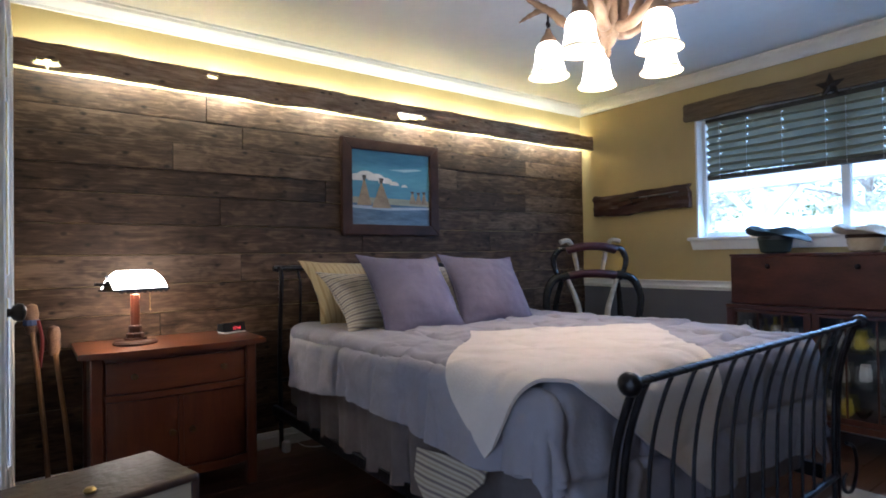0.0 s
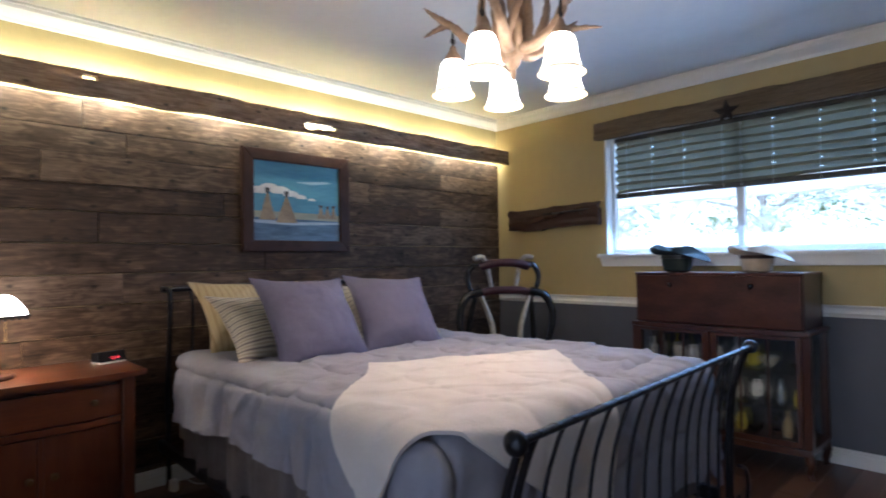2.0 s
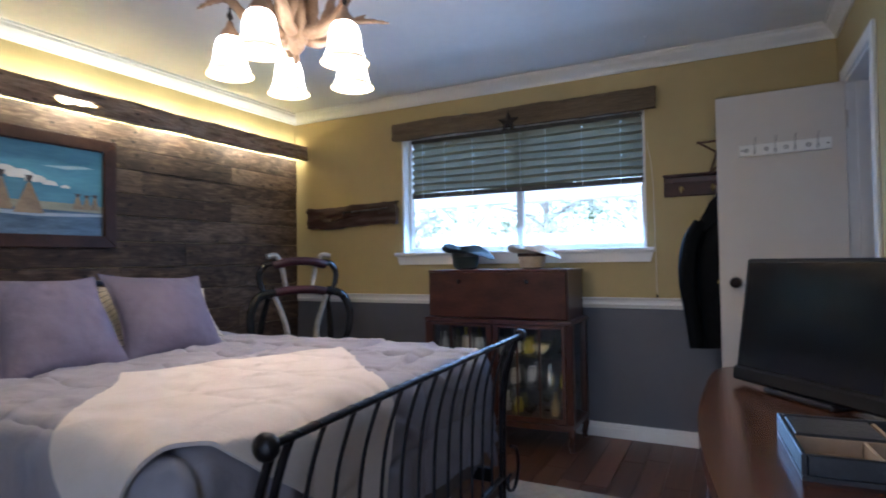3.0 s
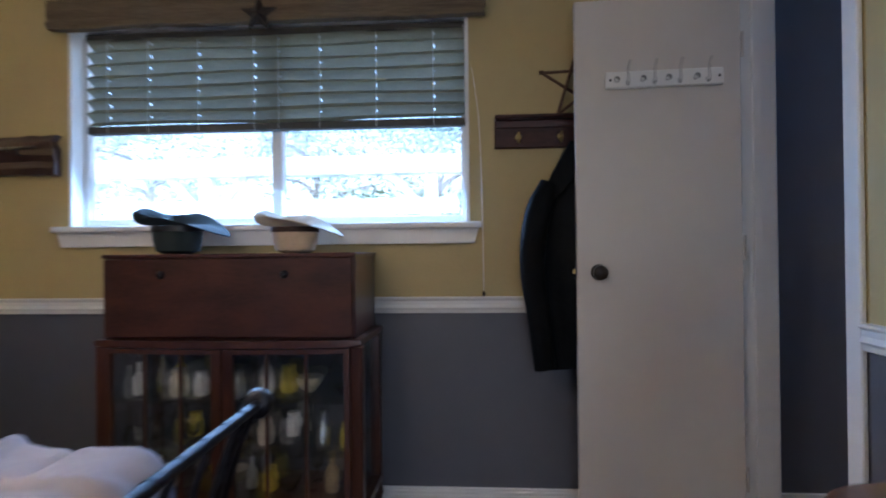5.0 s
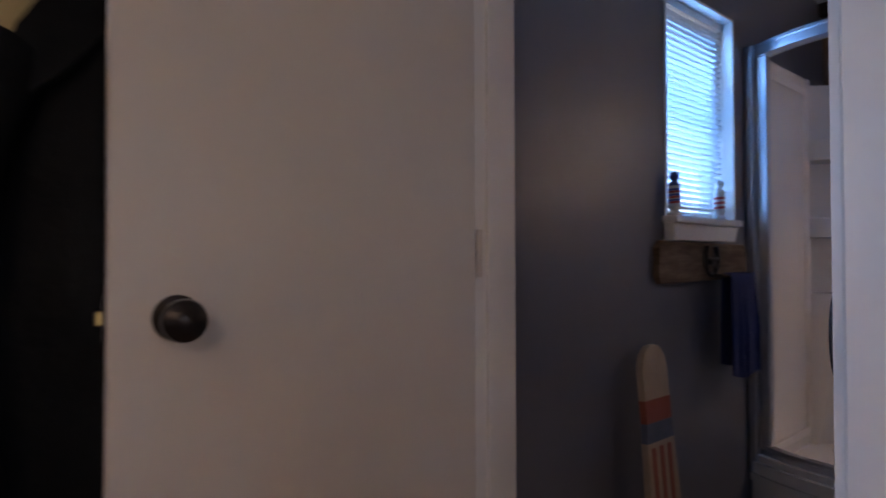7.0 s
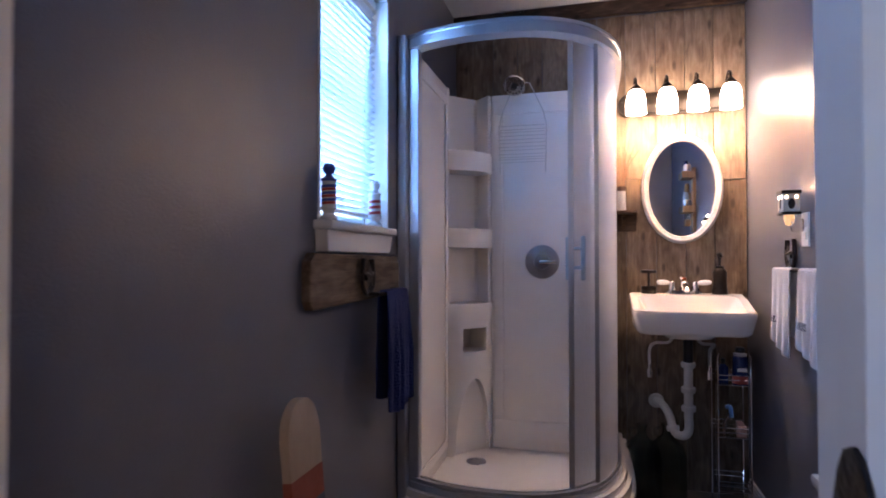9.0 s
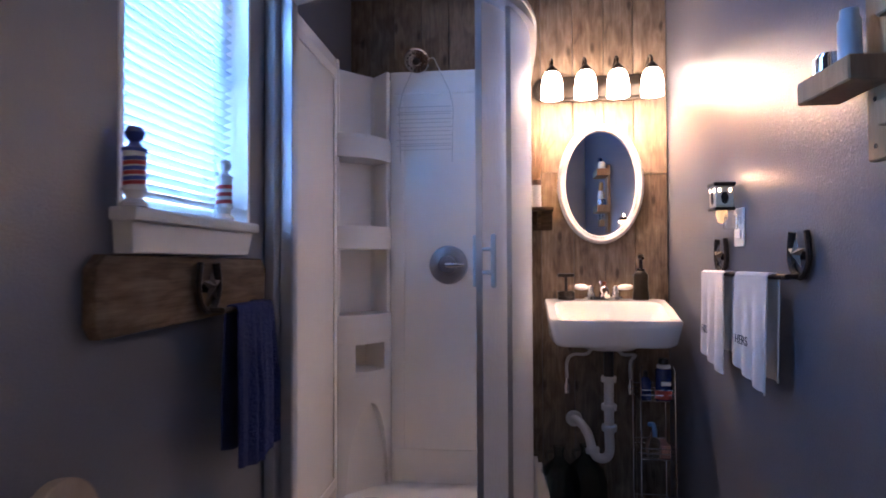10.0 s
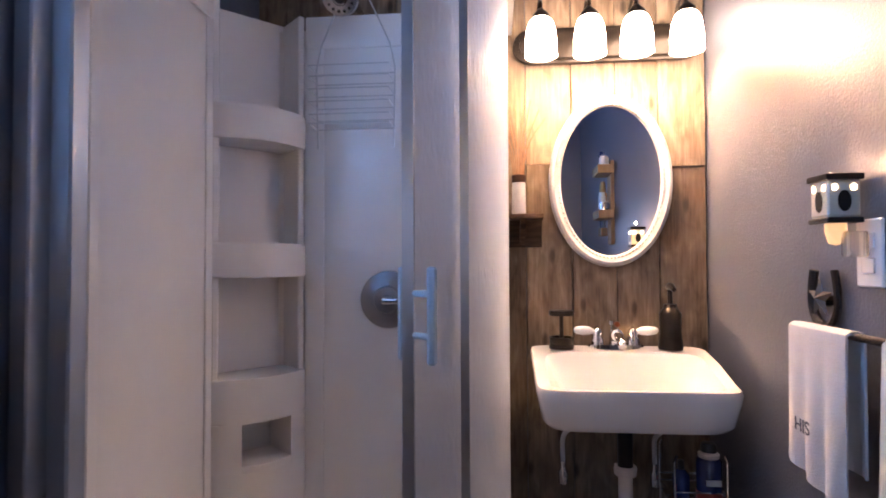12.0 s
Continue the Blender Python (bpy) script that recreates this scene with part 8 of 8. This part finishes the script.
pad = thing("wooden_paddle", pose(3.872, -1.555, 0.0, 0, 5.0, 0) @ pose(0, 0, 0, 0, 0, -90), "painted wooden paddle with flag stripes leaning on the wall", "paddle")
PW_ = mk("pale_paddle_wood", (0.34, 0.26, 0.19), (0.45, 0.36, 0.27), rough=0.7, scale=7, stretch=(4, 4, 1))
tip = [(0.072 * math.cos(radians(a)), 0.73 + 0.085 * math.sin(radians(a))) for a in range(0, 181, 12)]
part("blade_tip", prism(bmesh.new(), tip + [(-0.072, 0.645), (0.072, 0.645)], -0.012, 0.012, "y", bev=0.003), PW_, pad, "bare pale wood tip")
part("red_band", prism(bmesh.new(), [(-0.072, 0.575), (0.072, 0.575), (0.072, 0.645), (-0.072, 0.645)], -0.012, 0.012, "y", bev=0.001), mk("worn_red_paint", (0.22, 0.05, 0.03), (0.30, 0.09, 0.06), rough=0.7, scale=14, bump=0.2), pad)
part("blue_band", prism(bmesh.new(), [(-0.077, 0.515), (0.077, 0.515), (0.072, 0.575), (-0.072, 0.575)], -0.012, 0.012, "y", bev=0.001), mk("worn_blue_paint", (0.05, 0.086, 0.13), (0.10, 0.12, 0.19), rough=0.7, scale=14, bump=0.2), pad)
part("lower_blade", prism(bmesh.new(), [(-0.062, 0.0), (0.062, 0.0), (0.086, 0.3), (0.077, 0.515), (-0.077, 0.515), (-0.086, 0.3)], -0.012, 0.012, "y", bev=0.003), PW_, pad)
for x in (-0.058, -0.013, 0.032):
    part("red_stripe", prism(bmesh.new(), [(x, 0.05), (x + 0.018, 0.05), (x + 0.02, 0.5), (x - 0.002, 0.5)], -0.0135, -0.0118, "y"), bpy.data.materials["worn_red_paint"], pad)

# ---- outside the windows ----
single("ground", boxm(-80, 300, -200, 200, -0.45, -0.35), mk("pale_concrete_and_grass", (0.32, 0.33, 0.27), (0.48, 0.47, 0.42), rough=0.9, scale=0.8, bump=0.1), "pale sunlit ground outside the window", "ground", kind="structure")
PAINTW = mk("sunlit_white_paint", (0.72, 0.73, 0.74), (0.8, 0.8, 0.8), rough=0.6, scale=4)
GRAYW = mk("weathered_fence_wood", (0.24, 0.24, 0.24), (0.38, 0.37, 0.36), rough=0.9, scale=5, stretch=(6, 6, 1))
porch = thing("patio_cover", None, "white timber patio cover with braced posts", "patio cover")
part("beam", boxm(7.4, 7.55, -7.0, 9.0, 1.92, 2.12, bev=0.01), PAINTW, porch)
for y in (-4.0, -1.55, 0.87, 3.3, 5.75):
    part("post", boxm(7.41, 7.54, y - 0.065, y + 0.065, -0.36, 1.92, bev=0.006), PAINTW, porch)
    for s in (-1, 1):
        part("brace", tube(bmesh.new(), [(7.475, y + s * 0.04, 1.50), (7.475, y + s * 0.42, 1.93)], 0.055, 4), PAINTW, porch)
bench = thing("picnic_table", None, "weathered gray picnic table on the patio", "table")
part("tabletop", boxm(9.2, 10.1, -0.6, 2.6, 0.95, 1.0, bev=0.005), GRAYW, bench)
for y in (-0.2, 2.2):
    part("leg", boxm(9.5, 9.8, y - 0.05, y + 0.05, -0.36, 0.95), GRAYW, bench)
fence = thing("fence", None, "weathered gray board fence behind the yard", "fence")
part("rail", boxm(14.06, 14.12, -22, 26, 0.9, 1.0), GRAYW, fence)
bm = bmesh.new()
for k in range(300):
    y = -22 + 0.16 * k
    box(bm, 14.0, 14.03, y, y + 0.15, -0.36, 1.32 + 0.015 * ((k * 7) % 5))
tagged(part("boards", bm, GRAYW, fence), kind="stuff")
LEAFM = cloth("tree_leaf", (0.05, 0.10, 0.03), (0.12, 0.20, 0.06), 0.4, rough=0.6, scale=6)
BARK = mk("tree_bark", (0.08, 0.06, 0.045), (0.16, 0.13, 0.1), rough=0.95, scale=8, stretch=(3, 3, 0.6), bump=0.6)


def tree(x, y, h, seed):
    r = random.Random(seed)
    t = thing("tree", pose(x, y, -0.36), "leafy shade tree beyond the fence", "tree", "trees in the yard")
    part("trunk", tube(bmesh.new(), curve([(0, 0, 0), (0.06, 0.05, h * 0.2), (-0.05, 0.1, h * 0.42), (0.05, 0.0, h * 0.7)], 5), [0.22 - 0.012 * i for i in range(16)], 9), BARK, t, smooth=True)
    for k in range(7):
        a = k * 2.4
        z = h * (0.32 + 0.05 * k)
        part("limb", tube(bmesh.new(), curve([(0, 0.05, z), (0.8 * math.cos(a), 0.8 * math.sin(a), z + 0.5), (1.7 * math.cos(a), 1.7 * math.sin(a), z + 0.7)], 4), [0.09 - 0.008 * i for i in range(9)], 6), BARK, t, smooth=True)
    vs, fs = [], []
    for k in range(70):
        a, rr = r.uniform(0, 6.28), 2.3 * math.sqrt(r.random())
        cz = h * r.uniform(0.36, 0.98)
        rr *= 1 - 0.5 * abs(cz / h - 0.62) / 0.4
        c = Vector((rr * math.cos(a), rr * math.sin(a), cz))
        for q in range(46):
            p = c + Vector((r.gauss(0, 0.28), r.gauss(0, 0.28), r.gauss(0, 0.22)))
            u = Vector((r.uniform(-1, 1), r.uniform(-1, 1), r.uniform(-0.6, 0.6))).normalized()
            w = u.orthogonal().normalized()
            b = len(vs)
            vs += [p - u * 0.09, p + w * 0.04, p + u * 0.09, p - w * 0.04]
            fs.append((b, b + 1, b + 2, b + 3))
    me = bpy.data.meshes.new("crown")
    me.from_pydata([tuple(v) for v in vs], [], fs)
    me.materials.append(LEAFM)
    cr = new("crown", me)
    cr.parent = t
    cr["kind"] = "stuff"


for x, y, h, s in ((17.5, 5.0, 6.5, 1), (19.0, -2.0, 7.0, 2), (16.8, 9.5, 6.0, 3), (18.0, -7.5, 6.8, 4), (17.0, 1.5, 5.5, 5)):
    tree(x, y, h, s)

# ---- boards of the walls and floor ----
rng = random.Random(5)
north = bpy.data.objects["wall_north"]
edges = [0.0, 0.115, 0.26, 0.40, 0.545, 0.69, 0.84, 0.99, 1.15, 1.31, 1.47, 1.61, 1.76, 1.89, 2.045]
starts = [0.0, 0.45, 0.2, 0.7, 0.1, 0.55, 0.3, 0.8]


def board_piece(length, height, depth, seed):
    """One worn board: length along x, front at -y, uneven long edges."""
    bm = bmesh.new()
    n = 8
    fr = []
    for i in range(n + 1):
        x = length * i / n
        a, b = 0.0012 * noise.noise((x * 4, seed, 0)), 0.0012 * noise.noise((x * 4, seed, 7))
        bow = 0.0015 * noise.noise((x * 1.5, seed, 3))
        fr.append([bm.verts.new((x, -depth + bow + 0.0015, 0.0014 + a)), bm.verts.new((x, -depth + bow, 0.0035 + a)), bm.verts.new((x, -depth + bow, height - 0.0035 + b)), bm.verts.new((x, -depth + bow + 0.0015, height - 0.0014 + b)), bm.verts.new((x, 0, height - 0.0014 + b)), bm.verts.new((x, 0, 0.0014 + a))])
    for p, q in zip(fr, fr[1:]):
        for j in range(6):
            bm.faces.new((p[j], q[j], q[(j + 1) % 6], p[(j + 1) % 6]))
    bm.faces.new(fr[0])
    bm.faces.new(fr[-1])
    return bm


for r, (z0, z1) in enumerate(zip(edges, edges[1:])):
    x = XE + 0.002
    first = True
    while x < XW - 0.03:
        ln = rng.uniform(1.0, 2.3)
        if first:
            ln *= rng.uniform(0.35, 1.0)
            first = False
        x2 = min(XW - 0.003, x + ln)
        if XW - x2 < 0.35:
            x2 = XW - 0.003
        part("plank", board_piece(x2 - x - 0.003, z1 - z0, rng.uniform(0.014, 0.021), rng.uniform(0, 99)), BARN, north, m=pose(x, YP + 0.012, z0))
        x = x2

south = bpy.data.objects["wall_bath_south"]
xs = [2.558, 2.572, 2.702, 2.832, 2.968, 3.112, 3.25, 3.39, 3.53, 3.66, 3.79, 3.90, 3.997]
for i, (x0, x1) in enumerate(zip(xs, xs[1:])):
    cuts = {1: [0.0, 1.52, 2.37], 4: [0.0, 1.535, 2.37], 2: [0.0, 0.86, 2.37]}.get(i, [0.0, 2.37])
    if i == 0:
        continue
    x0 = 2.558 if i == 1 else x0
    for z0, z1 in zip(cuts, cuts[1:]):
        ob = part("plank", board_piece(z1 - z0 - 0.003, x1 - x0, rng.uniform(0.013, 0.02), rng.uniform(0, 99)), BARNV, south, m=pose(x0, YE - 0.014, z0) @ Matrix(((0, 0, 1, 0), (0, -1, 0, 0), (1, 0, 0, 0), (0, 0, 0, 1))))

rows = int((YP - YS) / 0.125)
for r in range(rows):
    y = YS + 0.001 + r * (YP - YS) / rows
    x = -0.09 - rng.uniform(0, 0.8)
    while x < XW:
        x2 = min(XW, x + rng.uniform(0.8, 1.6))
        x2 = XW if XW - x2 < 0.3 else x2
        part("floorboard", boxm(x + 0.001, x2 - 0.001, y + 0.001, y + (YP - YS) / rows - 0.001, -0.012, 0.0, bev=0.0015), FLOORWOOD, floor)
        x = x2
single("floor_bath", boxm(XB, XW, YE, YS, -0.012, -0.001), mk("bathroom_floor_vinyl", (0.06, 0.035, 0.022), (0.12, 0.07, 0.045), rough=0.4, scale=5, stretch=(6, 1, 1)), "dark brown bathroom floor", "floor", kind="structure")
